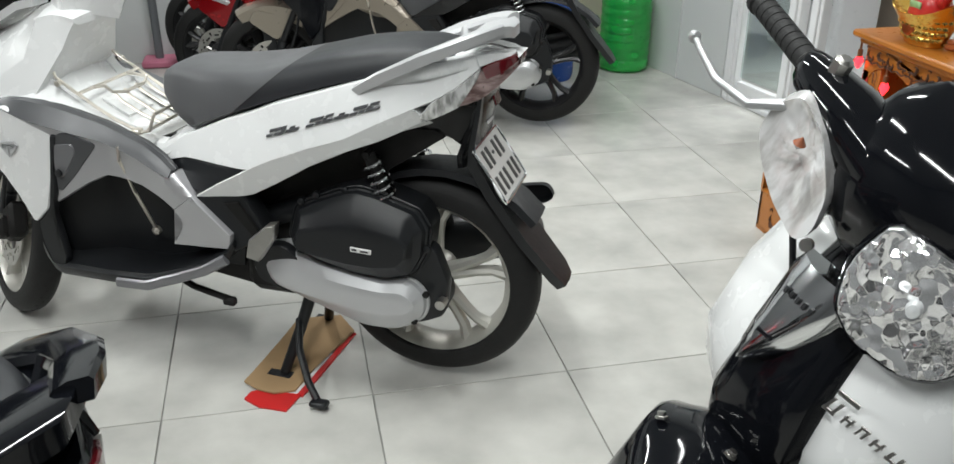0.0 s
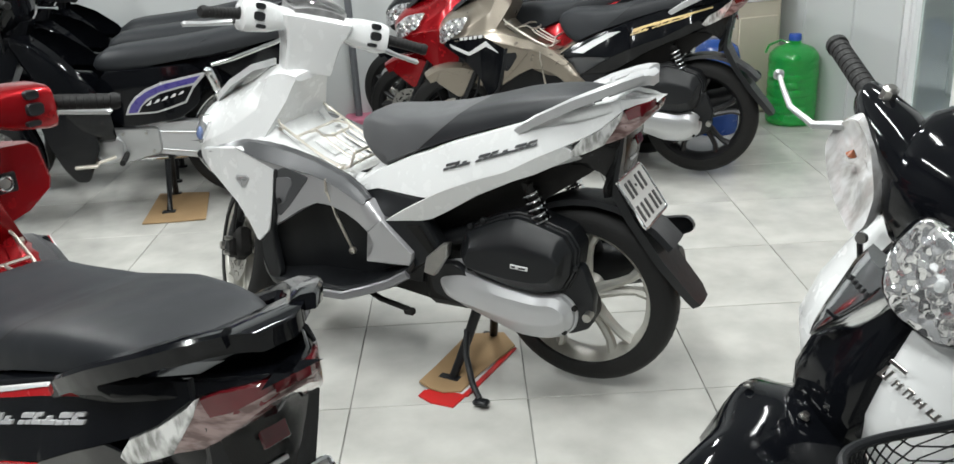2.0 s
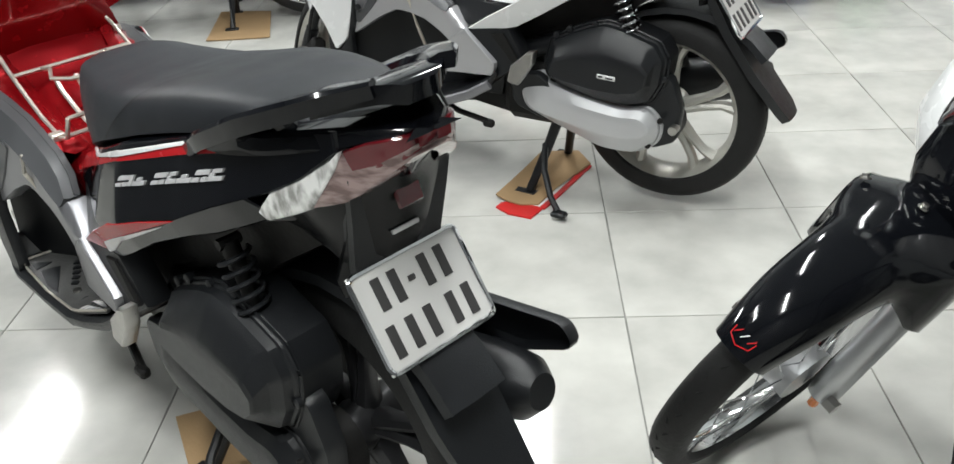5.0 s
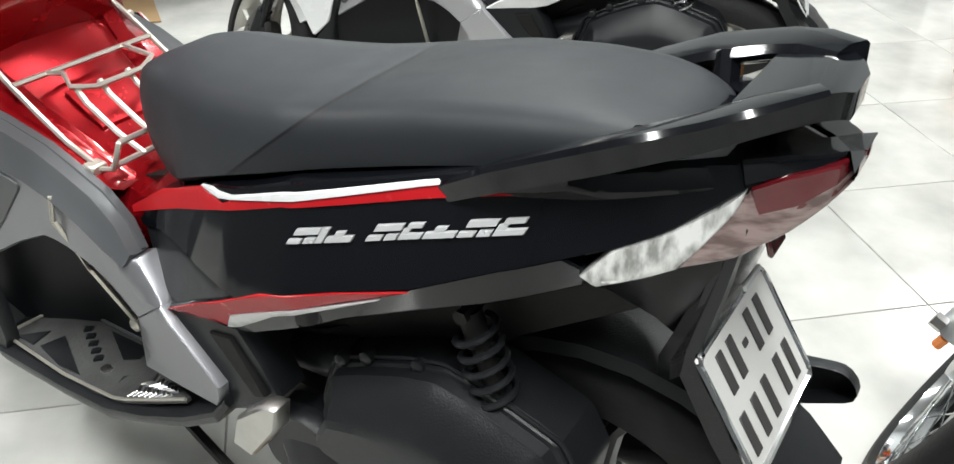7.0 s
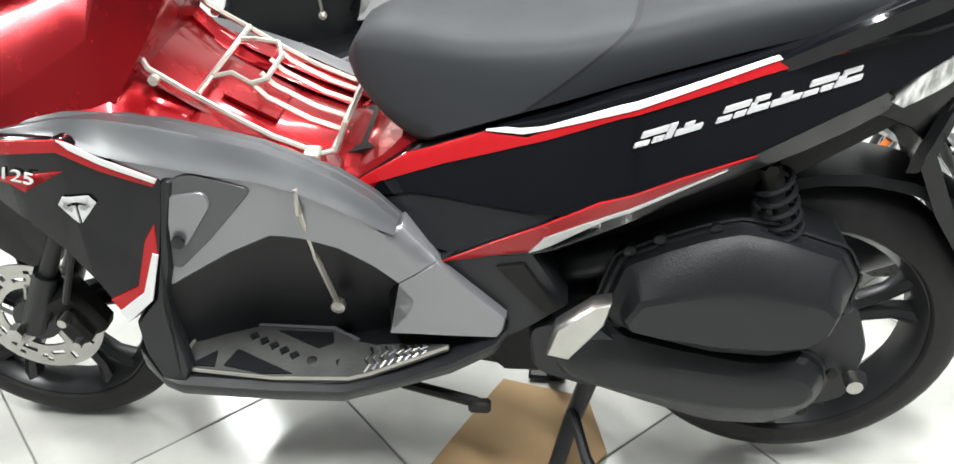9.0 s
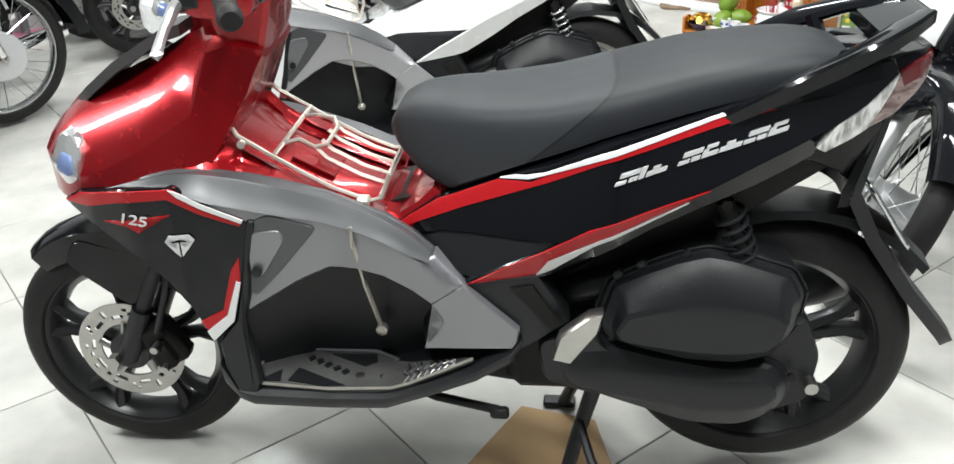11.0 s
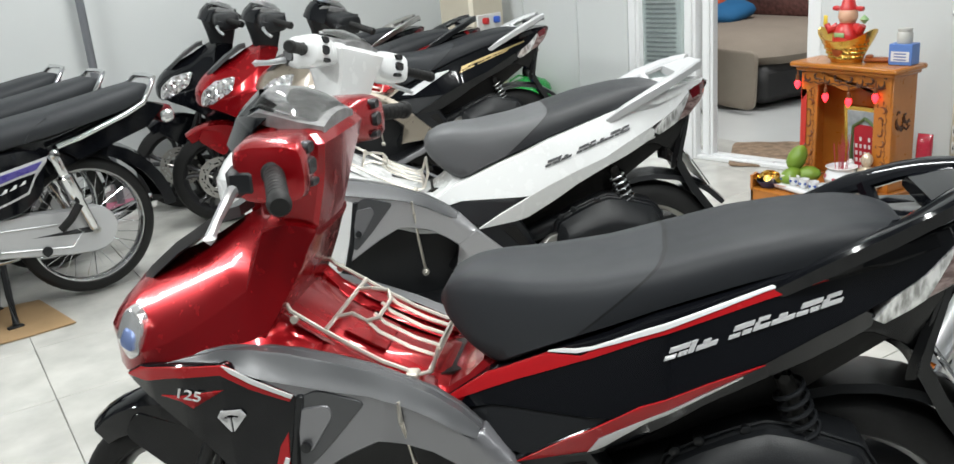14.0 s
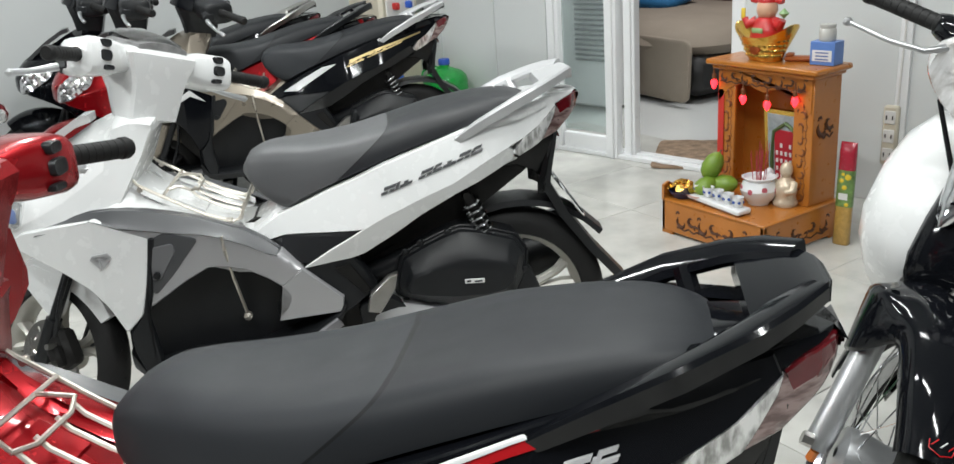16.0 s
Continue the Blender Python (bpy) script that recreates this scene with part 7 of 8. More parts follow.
        part("bulb", Geo().lathe([(0, -0.009), (0.008, 0), (0, 0.01)], 10, at(0.966, s * 0.155, 0.965)), M_AMBERD, ind)
        part("bolt", Geo().lathe([(0, 0), (0.008, 0), (0.008, 0.01), (0, 0.01)], 10, at(0.972, s * 0.085, 0.865) @ Matrix.Rotation(1.2, 4, "Y")), M_STEEL, hd)
        part("mirror_socket", Geo().lathe([(0, 0), (0.012, 0), (0.012, 0.02), (0.007, 0.024), (0, 0.024)], 8, at(0.884, s * 0.178, 1.012)), M_STEEL, hd)
        part("grip", grip_geo((0.85, s * 0.215, 0.985), (0.752, s * 0.35, 0.969)), M_RUBBER, hd)
        if s < 0 or near:
            part("brake_lever", Geo().tube([(0.915, s * 0.19, 0.972), (0.945, s * 0.235, 0.955), (0.925, s * 0.29, 0.945), (0.885, s * 0.335, 0.938), (0.86, s * 0.36, 0.934)], [0.008, 0.006, 0.0048, 0.0042, 0.004], 10).lathe([(0, -0.009), (0.007, -0.006), (0.009, 0), (0.007, 0.006), (0, 0.009)], 10, at(0.856, s * 0.365, 0.933)), M_ALU, hd, "bare metal brake lever")
    part("cable_run", Geo().tube([(0.86, 0.15, 0.98), (0.93, 0.12, 0.9), (0.95, 0.05, 0.75)], 0.005, 6).tube([(0.86, -0.15, 0.98), (0.95, -0.13, 0.9), (0.96, -0.05, 0.75)], 0.005, 6), M_PLASTIC, ub, kind="stuff")
    if near:
        part("side_stand", Geo().tube([(0.5, 0.08, 0.26), (0.46, 0.2, 0.12), (0.44, 0.255, 0.075)], 0.012, 8), M_DARK, ub)
    return ub


C_DREAM = dict(body=M_BLACK, shield=M_BLACK, shield_label="glossy black leg shield", head=M_BLACK, decal=True)
C_NEAR = dict(body=M_BLACK, shield=M_WHITE, shield_label="white leg shield", head=M_BLACK)
dream = underbone(C_DREAM, pose(-1.675, 1.97, 0, 0, 0, 190), -10, "black motorcycle with purple and silver side decals")
copy_thing(dream, pose(-1.78, 2.45, 0, 0, 0, 190))
copy_thing(dream, pose(-1.88, 2.9, 0, 0, 0, 190))
near_m = pose(0.886, -0.702, 0, -12, 0, 190)
underbone(C_NEAR, near_m, 28, "black and white motorcycle with a clear headlight", True)


# ---- shrine and its offerings ----
SH = pose(0.895, 0.195, 0)
shrine = thing("altar_cabinet", "varnished carved wooden floor altar with red lamps", "altar", SH)
part("plinth", Geo().box(0.45, 0.02, 0.13, at(0.225, 0.01, 0.075), 0.004).box(0.45, 0.02, 0.13, at(0.225, 0.5, 0.075), 0.004).box(0.02, 0.51, 0.13, at(0.01, 0.255, 0.075), 0.004), M_WOOD, shrine)
for fx, fy_ in ((0.03, 0.03), (0.03, 0.48), (0.42, 0.03), (0.42, 0.48)):
    part("plinth_foot", Geo().box(0.06, 0.06, 0.02, at(fx, fy_, 0.01), 0.003), M_WOOD, shrine)
part("deck", Geo().box(0.45, 0.51, 0.016, at(0.225, 0.255, 0.138), 0.004), M_WOOD, shrine)


def scroll(g, m, w, h):
    """Flourishes for pierced work, as solid tubes in mirrored pairs: curls that taper, joined by a wavy stem."""
    n = max(1, round(w / h / 1.5))
    for k in range(n):
        cx = w * ((k + 0.5) / n - 0.5)
        sg = 1 if cx <= 0 else -1
        l = w / n * 0.5
        for ox, oz, rad, a0, turn in ((-0.5, -0.1, 0.36, 2.4, 4.2), (0.35, 0.12, 0.3, -0.6, -4.4), (0.75, -0.25, 0.16, 0.5, 3.6), (-0.9, 0.28, 0.14, 3.4, -3.4)):
            pts, rs = [], []
            for i in range(12):
                q = i / 11
                rr = rad * h * (1 - 0.72 * q)
                pts.append(m @ Vector((cx + sg * (ox * l + rr * math.cos(a0 + turn * q)), oz * h + rr * math.sin(a0 + turn * q), 0)))
                rs.append(h * (0.03 + 0.075 * math.sin(math.pi * min(1, q * 1.15 + 0.02)) * rad / 0.36))
            g.tube(pts, rs, 6)
        g.tube([m @ Vector((cx + l * (2 * i / 9 - 1), h * (-0.4 + 0.07 * math.sin(i * 1.6)), 0)) for i in range(10)], h * 0.045, 5)
    return g


FRONT = Matrix(((0, 0, -1, 0), (-1, 0, 0, 0), (0, 1, 0, 0), (0, 0, 0, 1)))
SIDE = Matrix(((1, 0, 0, 0), (0, 0, -1, 0), (0, 1, 0, 0), (0, 0, 0, 1)))
# The boards are uncut; this near-black brown paints the shade of the openings.
M_CUT_SHADE = mat("pierced_shadowed_wood", (0.07, 0.022, 0.007), 0.6, var=0.3, scale=20)
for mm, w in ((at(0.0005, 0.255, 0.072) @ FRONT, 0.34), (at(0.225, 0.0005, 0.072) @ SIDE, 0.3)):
    part("carving", scroll(Geo(), mm, w, 0.085), M_CUT_SHADE, shrine, "solid dark curls painted as the shade in pierced scrollwork", kind="stuff")
part("gallery", Geo().plate([(0.0, 0.14), (0.0, 0.2), (0.03, 0.21), (0.06, 0.18), (0.16, 0.165), (0.18, 0.14)], lambda x, z: 0.51, 0.012, 0.002, 0.05, 1), M_WOOD, shrine)
part("gallery_scroll", scroll(Geo(), at(0.04, 0.515, 0.175) @ Matrix.Rotation(radians(90), 4, "X"), 0.05, 0.05), M_WOOD_D, shrine, kind="stuff")
CX0, CX1, CY0, CY1, ZT = 0.28, 0.44, 0.03, 0.465, 0.65
for y in (CY0, CY1):
    part("side_panel", Geo().box(CX1 - CX0, 0.016, ZT - 0.146, at((CX0 + CX1) / 2, y, (ZT + 0.146) / 2), 0.003), M_WOOD, shrine)
part("side_carving", scroll(Geo(), at(0.36, CY0 - 0.0085, 0.45) @ SIDE, 0.08, 0.1), M_CUT_SHADE, shrine, kind="stuff")
part("back_panel", Geo().box(0.014, CY1 - CY0, ZT - 0.146, at(CX1 - 0.01, (CY0 + CY1) / 2, (ZT + 0.146) / 2), 0.002), M_WOOD, shrine, "plain wooden back")
# Post scrollwork: the same solid curls in a less dark brown.
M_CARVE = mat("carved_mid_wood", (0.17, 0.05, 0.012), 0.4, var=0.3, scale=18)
for y in (CY0 + 0.04, CY1 - 0.04):
    part("front_post", Geo().box(0.016, 0.076, ZT - 0.146, at(CX0 + 0.008, y, (ZT + 0.146) / 2), 0.003), M_WOOD, shrine)
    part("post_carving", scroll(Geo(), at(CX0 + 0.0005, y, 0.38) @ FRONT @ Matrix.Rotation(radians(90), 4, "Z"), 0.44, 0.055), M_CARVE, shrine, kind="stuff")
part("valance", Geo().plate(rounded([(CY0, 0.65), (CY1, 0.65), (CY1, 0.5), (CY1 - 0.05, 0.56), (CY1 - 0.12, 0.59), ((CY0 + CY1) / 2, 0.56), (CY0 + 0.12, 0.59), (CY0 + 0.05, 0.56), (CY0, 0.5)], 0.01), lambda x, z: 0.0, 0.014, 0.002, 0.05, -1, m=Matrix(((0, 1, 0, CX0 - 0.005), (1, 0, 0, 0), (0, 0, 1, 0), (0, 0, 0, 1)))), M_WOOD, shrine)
part("valance_carving", scroll(Geo(), at(CX0 - 0.0165, (CY0 + CY1) / 2, 0.61) @ FRONT, 0.4, 0.06), M_CUT_SHADE, shrine, kind="stuff")
part("red_paper", Geo().box(0.002, 0.03, 0.34, at(CX0 - 0.004, CY1 - 0.012, 0.38), 0.0005), mat("red_paper", (0.5, 0.03, 0.02), 0.5), shrine, "narrow red paper strip")
part("top_board", Geo().box(0.215, 0.52, 0.022, at(0.345, 0.247, ZT + 0.012), 0.006), M_WOOD, shrine)
part("cornice", Geo().box(0.19, 0.48, 0.018, at(0.35, 0.247, ZT - 0.008), 0.005), M_WOOD, shrine)
M_RUBYGLOW = glow("red_lamp_glow", (1.0, 0.02, 0.03), 6.0)
for y, z in ((0.478, 0.575), (0.33, 0.53), (0.215, 0.52), (0.09, 0.55)):
    b = part("red_lamp", Geo().lathe([(0, -0.026), (0.006, -0.02), (0.013, -0.006), (0.014, 0.002), (0.009, 0.014), (0, 0.016)], 12, at(CX0 - 0.02, y, z)), M_RUBYGLOW, shrine, "glowing red pointed bulb")
    part("lamp_socket", Geo().lathe([(0, 0.014), (0.008, 0.014), (0.008, 0.036), (0.004, 0.04), (0.003, 0.07), (0, 0.07)], 10, at(CX0 - 0.02, y, z)), M_WOOD_D, b)
# framed red tablet inside
tab = thing("picture_frame", "framed red tablet with plain gilt bars inside the altar", "picture", SH @ pose(0.385, 0.19, 0.147, 0, -5, 0))
part("frame", Geo().box(0.016, 0.22, 0.34, at(0, 0, 0.17), 0.003).box(0.008, 0.18, 0.3, at(-0.008, 0, 0.17), 0.002, 1), [M_GOLD, mat("grey_blue_tablet", (0.3, 0.36, 0.38), 0.3, var=0.5, scale=30)], tab)
part("field", Geo().box(0.004, 0.11, 0.22, at(-0.014, 0, 0.15), 0.001), mat("red_tablet", (0.42, 0.015, 0.03), 0.35), tab)
for k in range(5):
    for q in range(4 + (k % 2)):
        part("bar", Geo().box(0.003, 0.011, 0.018, at(-0.018, -0.042 + 0.021 * k, 0.07 + 0.032 * q), 0.001), M_PLATE, tab)
for y in (-0.072, 0.072):
    part("leaf_border", Geo().tube([(-0.014, y, 0.05), (-0.016, y * 0.95, 0.15), (-0.014, y * 0.8, 0.25), (-0.014, 0, 0.29)], 0.008, 6), mat("green_gilt", (0.1, 0.16, 0.06), 0.4, metal=0.3) if y < 0 else bpy.data.materials["green_gilt"], tab)

DK = 0.147
M_CER = mat("white_glazed_ceramic", (0.74, 0.75, 0.76), 0.15, coat=0.4, var=0.05)
M_CERBLUE = mat("blue_glaze", (0.05, 0.1, 0.35), 0.2)
M_MANGO = mat("green_mango", (0.16, 0.26, 0.03), 0.4, var=0.25, scale=12)
tray = thing("cup_tray", "white ceramic tray with five little cups", "tray", SH @ pose(0.06, 0.27, DK, 0, 0, -8))
part("tray", Geo().box(0.07, 0.3, 0.022, at(0, 0, 0.016), 0.006).box(0.05, 0.26, 0.012, at(0, 0, 0.006), 0.003), M_CER, tray)
cup = None
for k in range(5):
    mm = SH @ pose(0.06, 0.27, DK, 0, 0, -8) @ at(0, -0.112 + 0.056 * k, 0.0275)
    if cup is None:
        cup = thing("tea_cup", "small white cup with blue dots on the tray", "cup", mm, "tea cups")
        part("bowl", Geo().lathe([(0, 0), (0.014, 0), (0.02, 0.012), (0.023, 0.04), (0.021, 0.04), (0.018, 0.012), (0, 0.006)], 18), M_CER, cup)
        for a in range(6):
            part("dot", Geo().lathe([(0, 0.0015), (0.006, 0.001), (0.006, -0.002)], 8, Matrix.Rotation(a * 1.047, 4, "Z") @ at(0.0215, 0, 0.022) @ Matrix.Rotation(radians(80), 4, "Y")), M_CERBLUE, cup)
    else:
        copy_thing(cup, mm)
plate_ = thing("fruit_plate", "shallow dish under the fruit", "dish", SH @ pose(0.13, 0.38, DK))
part("dish", Geo().lathe([(0, 0), (0.05, 0), (0.1, 0.022), (0.098, 0.026), (0.05, 0.006), (0, 0.006)], 28), mat("rosy_ceramic", (0.5, 0.3, 0.26), 0.3), plate_)


def mango(m, s, label="green mango lying on the dish"):
    prof = [(0, -0.05), (0.02, -0.046), (0.036, -0.03), (0.042, -0.005), (0.036, 0.025), (0.02, 0.045), (0.006, 0.052), (0, 0.052)]
    g = thing("mango", label, "fruit", m @ Matrix.Scale(s, 4), "mangoes")
    part("flesh", Geo().lathe(prof, 20, Matrix.Diagonal((1, 0.85, 1, 1))), M_MANGO, g, smooth=60)
    part("stalk", Geo().tube([(0, 0, 0.05), (0.004, 0, 0.062)], 0.003, 5), M_WOOD_D, g)


mango(SH @ pose(0.16, 0.33, DK + 0.055, 80, 0, 20), 1.1)
mango(SH @ pose(0.1, 0.37, DK + 0.055, 70, 10, 80), 1.0)
mango(SH @ pose(0.15, 0.38, DK + 0.125, 25, 10, 30), 1.15, "green mango on top of the pile")
gd = thing("gold_ornament", "golden flower ornament beside the fruit", "ornament", SH @ pose(0.06, 0.455, DK))
part("bowl", Geo().lathe([(0, 0), (0.035, 0), (0.055, 0.03), (0.05, 0.03), (0, 0.01)], 20), mat("dark_blue_bowl", (0.02, 0.03, 0.08), 0.3), gd)
for k in range(16):
    a, r = 2.4 * k, 0.012 + 0.0026 * k
    part("petal", Geo().lathe([(0, -0.004), (0.016, 0), (0.018, 0.006), (0, 0.002)], 8, at(r * math.cos(a), r * math.sin(a), 0.065 - 0.0016 * k) @ Matrix.Rotation(a, 4, "Z") @ Matrix.Rotation(0.25 + 0.05 * k, 4, "Y")), M_GOLD, gd)
pot = thing("incense_pot", "white porcelain incense pot with pink flowers", "pot", SH @ pose(0.2, 0.19, DK))
part("pot_body", Geo().lathe([(0, 0), (0.04, 0), (0.042, 0.008), (0.062, 0.03), (0.072, 0.06), (0.062, 0.085), (0.055, 0.095), (0.066, 0.108), (0.06, 0.11), (0.05, 0.096), (0, 0.09)], 32), M_CER, pot)
for k in range(8):
    a = 0.785 * k + 0.2
    part("painted_flower", Geo().lathe([(0, 0.002), (0.011, 0.0), (0.011, -0.004)], 8, Matrix.Rotation(a, 4, "Z") @ at(0.0705, 0, 0.06 + 0.01 * (k % 2)) @ Matrix.Rotation(radians(88), 4, "Y")), mat("pink_glaze", (0.5, 0.12, 0.15), 0.25) if k == 0 else bpy.data.materials["pink_glaze"], pot)
random.seed(4)
M_INC = mat("red_incense_stick", (0.42, 0.04, 0.06), 0.7)
sticks = Geo()
for k in range(22):
    a, r = random.uniform(0, 6.28), random.uniform(0, 0.03)
    sticks.tube([(r * math.cos(a), r * math.sin(a), 0.085), (1.5 * r * math.cos(a), 1.5 * r * math.sin(a), random.uniform(0.19, 0.25))], 0.0013, 4)
part("incense_sticks", sticks, M_INC, pot, "red incense stick stubs", kind="stuff")


def figurine(name, label, m, sc_, material):
    """A seated statuette as plain stacked forms in one mesh."""
    g = Geo()
    g.lathe([(0, 0), (0.038, 0), (0.042, 0.012), (0.036, 0.02), (0.034, 0.035), (0.038, 0.05), (0.034, 0.075), (0.022, 0.09), (0.012, 0.097), (0.018, 0.105), (0.022, 0.12), (0.018, 0.136), (0.008, 0.146), (0, 0.148)], 20)
    for s in (1, -1):
        g.tube([(0, s * 0.03, 0.08), (-0.018, s * 0.042, 0.06), (-0.034, s * 0.024, 0.052)], [0.014, 0.013, 0.01], 8)
    return single(name, g, material, label, "statue", m @ Matrix.Scale(sc_, 4), smooth=60)


M_FIG = mat("gilt_ceramic", (0.6, 0.5, 0.38), 0.25, metal=0.3, var=0.4, scale=40)
figurine("statuette", "small gilt ceramic statuette on the altar deck", SH @ pose(0.25, 0.105, DK), 1.15, M_FIG)
figurine("statuette", "small white ceramic statuette beside the incense pot", SH @ pose(0.27, 0.2, DK), 0.85, M_CER)
# golden boat-shaped bowl with a red figurine, box and phone on the altar's top
TP = ZT + 0.024
boat = thing("gold_bowl", "embossed golden boat-shaped bowl on the altar top", "bowl", SH @ pose(0.33, 0.285, TP))
rings = []
for k, (z, r, e) in enumerate(((0, 0.06, 0), (0.012, 0.064, 0), (0.04, 0.074, 0), (0.075, 0.096, 0.008), (0.095, 0.115, 0.03), (0.095, 0.108, 0.03), (0.082, 0.09, 0.008), (0.07, 0.05, 0))):
    rings.append([(0.8 * r * math.cos(t), 1.15 * r * math.sin(t), z + e * abs(math.sin(t)) ** 3 * 1.6) for t in [2 * math.pi * j / 32 for j in range(32)]])
part("shell", Geo().loft(rings), M_GOLD, boat, smooth=50)
for row in range(4):
    for k in range(14):
        a = math.pi * (0.5 + (k + 0.5 * (row % 2)) / 14)
        r = 0.07 + 0.0075 * row
        part("scale", Geo().lathe([(0, 0.004), (0.009, 0.001), (0.01, -0.003)], 8, at(0.8 * r * math.cos(a), 1.15 * r * math.sin(a), 0.025 + 0.02 * row) @ Matrix.Rotation(a, 4, "Z") @ Matrix.Rotation(radians(75), 4, "Y")), M_GOLD, boat)
part("medallion", Geo().lathe([(0, 0.006), (0.022, 0.004), (0.026, -0.002)], 20, at(-0.064, 0.0, 0.055) @ Matrix.Rotation(radians(-80), 4, "Y")), mat("copper_red", (0.45, 0.1, 0.03), 0.3, metal=0.8), boat)
M_FIGRED = mat("red_glazed_statue", (0.5, 0.02, 0.02), 0.3, var=0.2, coat=0.3)
g = Geo()
g.lathe([(0, 0), (0.055, 0), (0.062, 0.02), (0.055, 0.05), (0.044, 0.08), (0.026, 0.095), (0, 0.098)], 24)
g.lathe([(0, 0.085), (0.03, 0.09), (0.04, 0.115), (0.037, 0.145), (0.02, 0.16), (0, 0.162)], 24, None, 1)
g.lathe([(0, 0.142), (0.036, 0.144), (0.037, 0.156), (0.03, 0.164), (0.026, 0.182), (0.014, 0.194), (0, 0.196)], 24)
for s in (1, -1):
    g.tube([(-0.005, s * 0.045, 0.075), (-0.02, s * 0.075, 0.06), (-0.02, s * 0.088, 0.085)], [0.02, 0.018, 0.013], 10)
    g.tube([(0.0, s * 0.034, 0.152), (0.0, s * 0.055, 0.15), (0.0, s * 0.072, 0.15)], [0.006, 0.012, 0.009], 8)
g.lathe([(0, -0.02), (0.02, 0), (0, 0.02)], 12, at(-0.02, -0.092, 0.11), 2)
g.box(0.008, 0.02, 0.045, at(-0.025, 0.092, 0.1), 0.003, 3)
g.box(0.006, 0.05, 0.02, at(-0.055, 0, 0.045), 0.004, 2)
single("statue", g, [M_FIGRED, mat("peach_glaze", (0.62, 0.36, 0.24), 0.4), mat("jade_glaze", (0.25, 0.4, 0.18), 0.3), mat("yellow_glaze", (0.7, 0.5, 0.05), 0.3)], "red glazed ceramic statue seated in the golden bowl", "statue", SH @ pose(0.33, 0.285, TP + 0.072), smooth=60)
bx = thing("medicine_box", "blue and white carton with a glass jar on it", "box", SH @ pose(0.37, 0.045, TP, 0, 0, 8))
part("carton", Geo().box(0.07, 0.095, 0.085, at(0, 0, 0.0425), 0.002), mat("blue_carton", (0.1, 0.2, 0.5), 0.4), bx)
part("white_panel", Geo().box(0.002, 0.075, 0.04, at(-0.036, 0, 0.035), 0.0005), M_WHITETRIM, bx)
for k in range(3):
    part("print_bar", Geo().box(0.001, 0.05, 0.005, at(-0.0375, 0, 0.022 + 0.012 * k), 0.0002), mat("print_blue", (0.1, 0.15, 0.35), 0.5) if k == 0 else bpy.data.materials["print_blue"], bx)
single("glass_jar", Geo().lathe([(0, 0), (0.028, 0), (0.03, 0.004), (0.03, 0.04), (0.026, 0.046), (0.028, 0.05), (0.028, 0.06), (0, 0.062)], 20), mat("frosted_jar", (0.5, 0.49, 0.46), 0.3), "small grey glass jar on the carton", "jar", SH @ pose(0.37, 0.045, TP + 0.085))
single("telephone_handset", Geo().box(0.045, 0.14, 0.02, at(0, 0, 0.01), 0.008).box(0.04, 0.03, 0.014, at(0, 0.05, 0.024), 0.006), mat("orange_brown_plastic", (0.36, 0.1, 0.03), 0.35), "reddish brown plastic handset lying on the altar", "handset", SH @ pose(0.38, 0.15, TP, 0, 0, 25))
single("green_packet", Geo().box(0.02, 0.05, 0.06, at(0, 0, 0.03), 0.004), mat("green_paper", (0.15, 0.5, 0.1), 0.5), "small green packet behind the golden bowl", "packet", SH @ pose(0.38, 0.37, TP))
# incense bundle leaning by the altar
ib = thing("incense_bundle", "long incense packet in printed clear film", "packet", SH @ pose(0.37, -0.065, 0, 0, 3, 12))
ov = lambda a, b, z: [(a * math.copysign(abs(math.cos(q)) ** 0.7, math.cos(q)), b * math.copysign(abs(math.sin(q)) ** 0.7, math.sin(q)), z) for q in [2 * math.pi * k / 20 for k in range(20)]]
part("incense_core", Geo().loft([ov(0.016, 0.028, 0.0), ov(0.019, 0.031, 0.006), ov(0.019, 0.031, 0.15)]), mat("yellow_incense", (0.42, 0.25, 0.06), 0.35, coat=0.5, var=0.4, scale=70), ib, smooth=50)
part("printed_sleeve", Geo().loft([ov(0.02, 0.032, 0.15), ov(0.02, 0.032, 0.29)]), mat("green_print", (0.14, 0.24, 0.07), 0.3, coat=0.5, var=0.9, scale=45), ib, smooth=50)
part("red_wrapper", Geo().loft([ov(0.0195, 0.0315, 0.29), ov(0.019, 0.031, 0.36), ov(0.012, 0.03, 0.385), ov(0.003, 0.031, 0.395)]), mat("red_film", (0.36, 0.02, 0.04), 0.25, coat=0.5, var=0.4, scale=30, bump=0.4, bscale=60), ib, smooth=50)
for k, (y, z, r) in enumerate(((-0.012, 0.265, 0.012), (0.01, 0.25, 0.009), (-0.002, 0.225, 0.01), (-0.014, 0.16, 0.008), (0.006, 0.275, 0.007))):
    part("print_spot", Geo().lathe([(0, 0.002), (r * 0.7, 0.0018), (r, 0), (r, -0.004)], 9, at(-0.0195, y, z) @ Matrix.Rotation(radians(-90), 4, "Y")), mat("yellow_print", (0.7, 0.5, 0.03), 0.4) if k == 0 else bpy.data.materials["yellow_print"], ib)
part("print_label", Geo().box(0.002, 0.034, 0.025, at(-0.0205, 0.0, 0.19), 0.0005), M_PLATE, ib, "pale printed label")
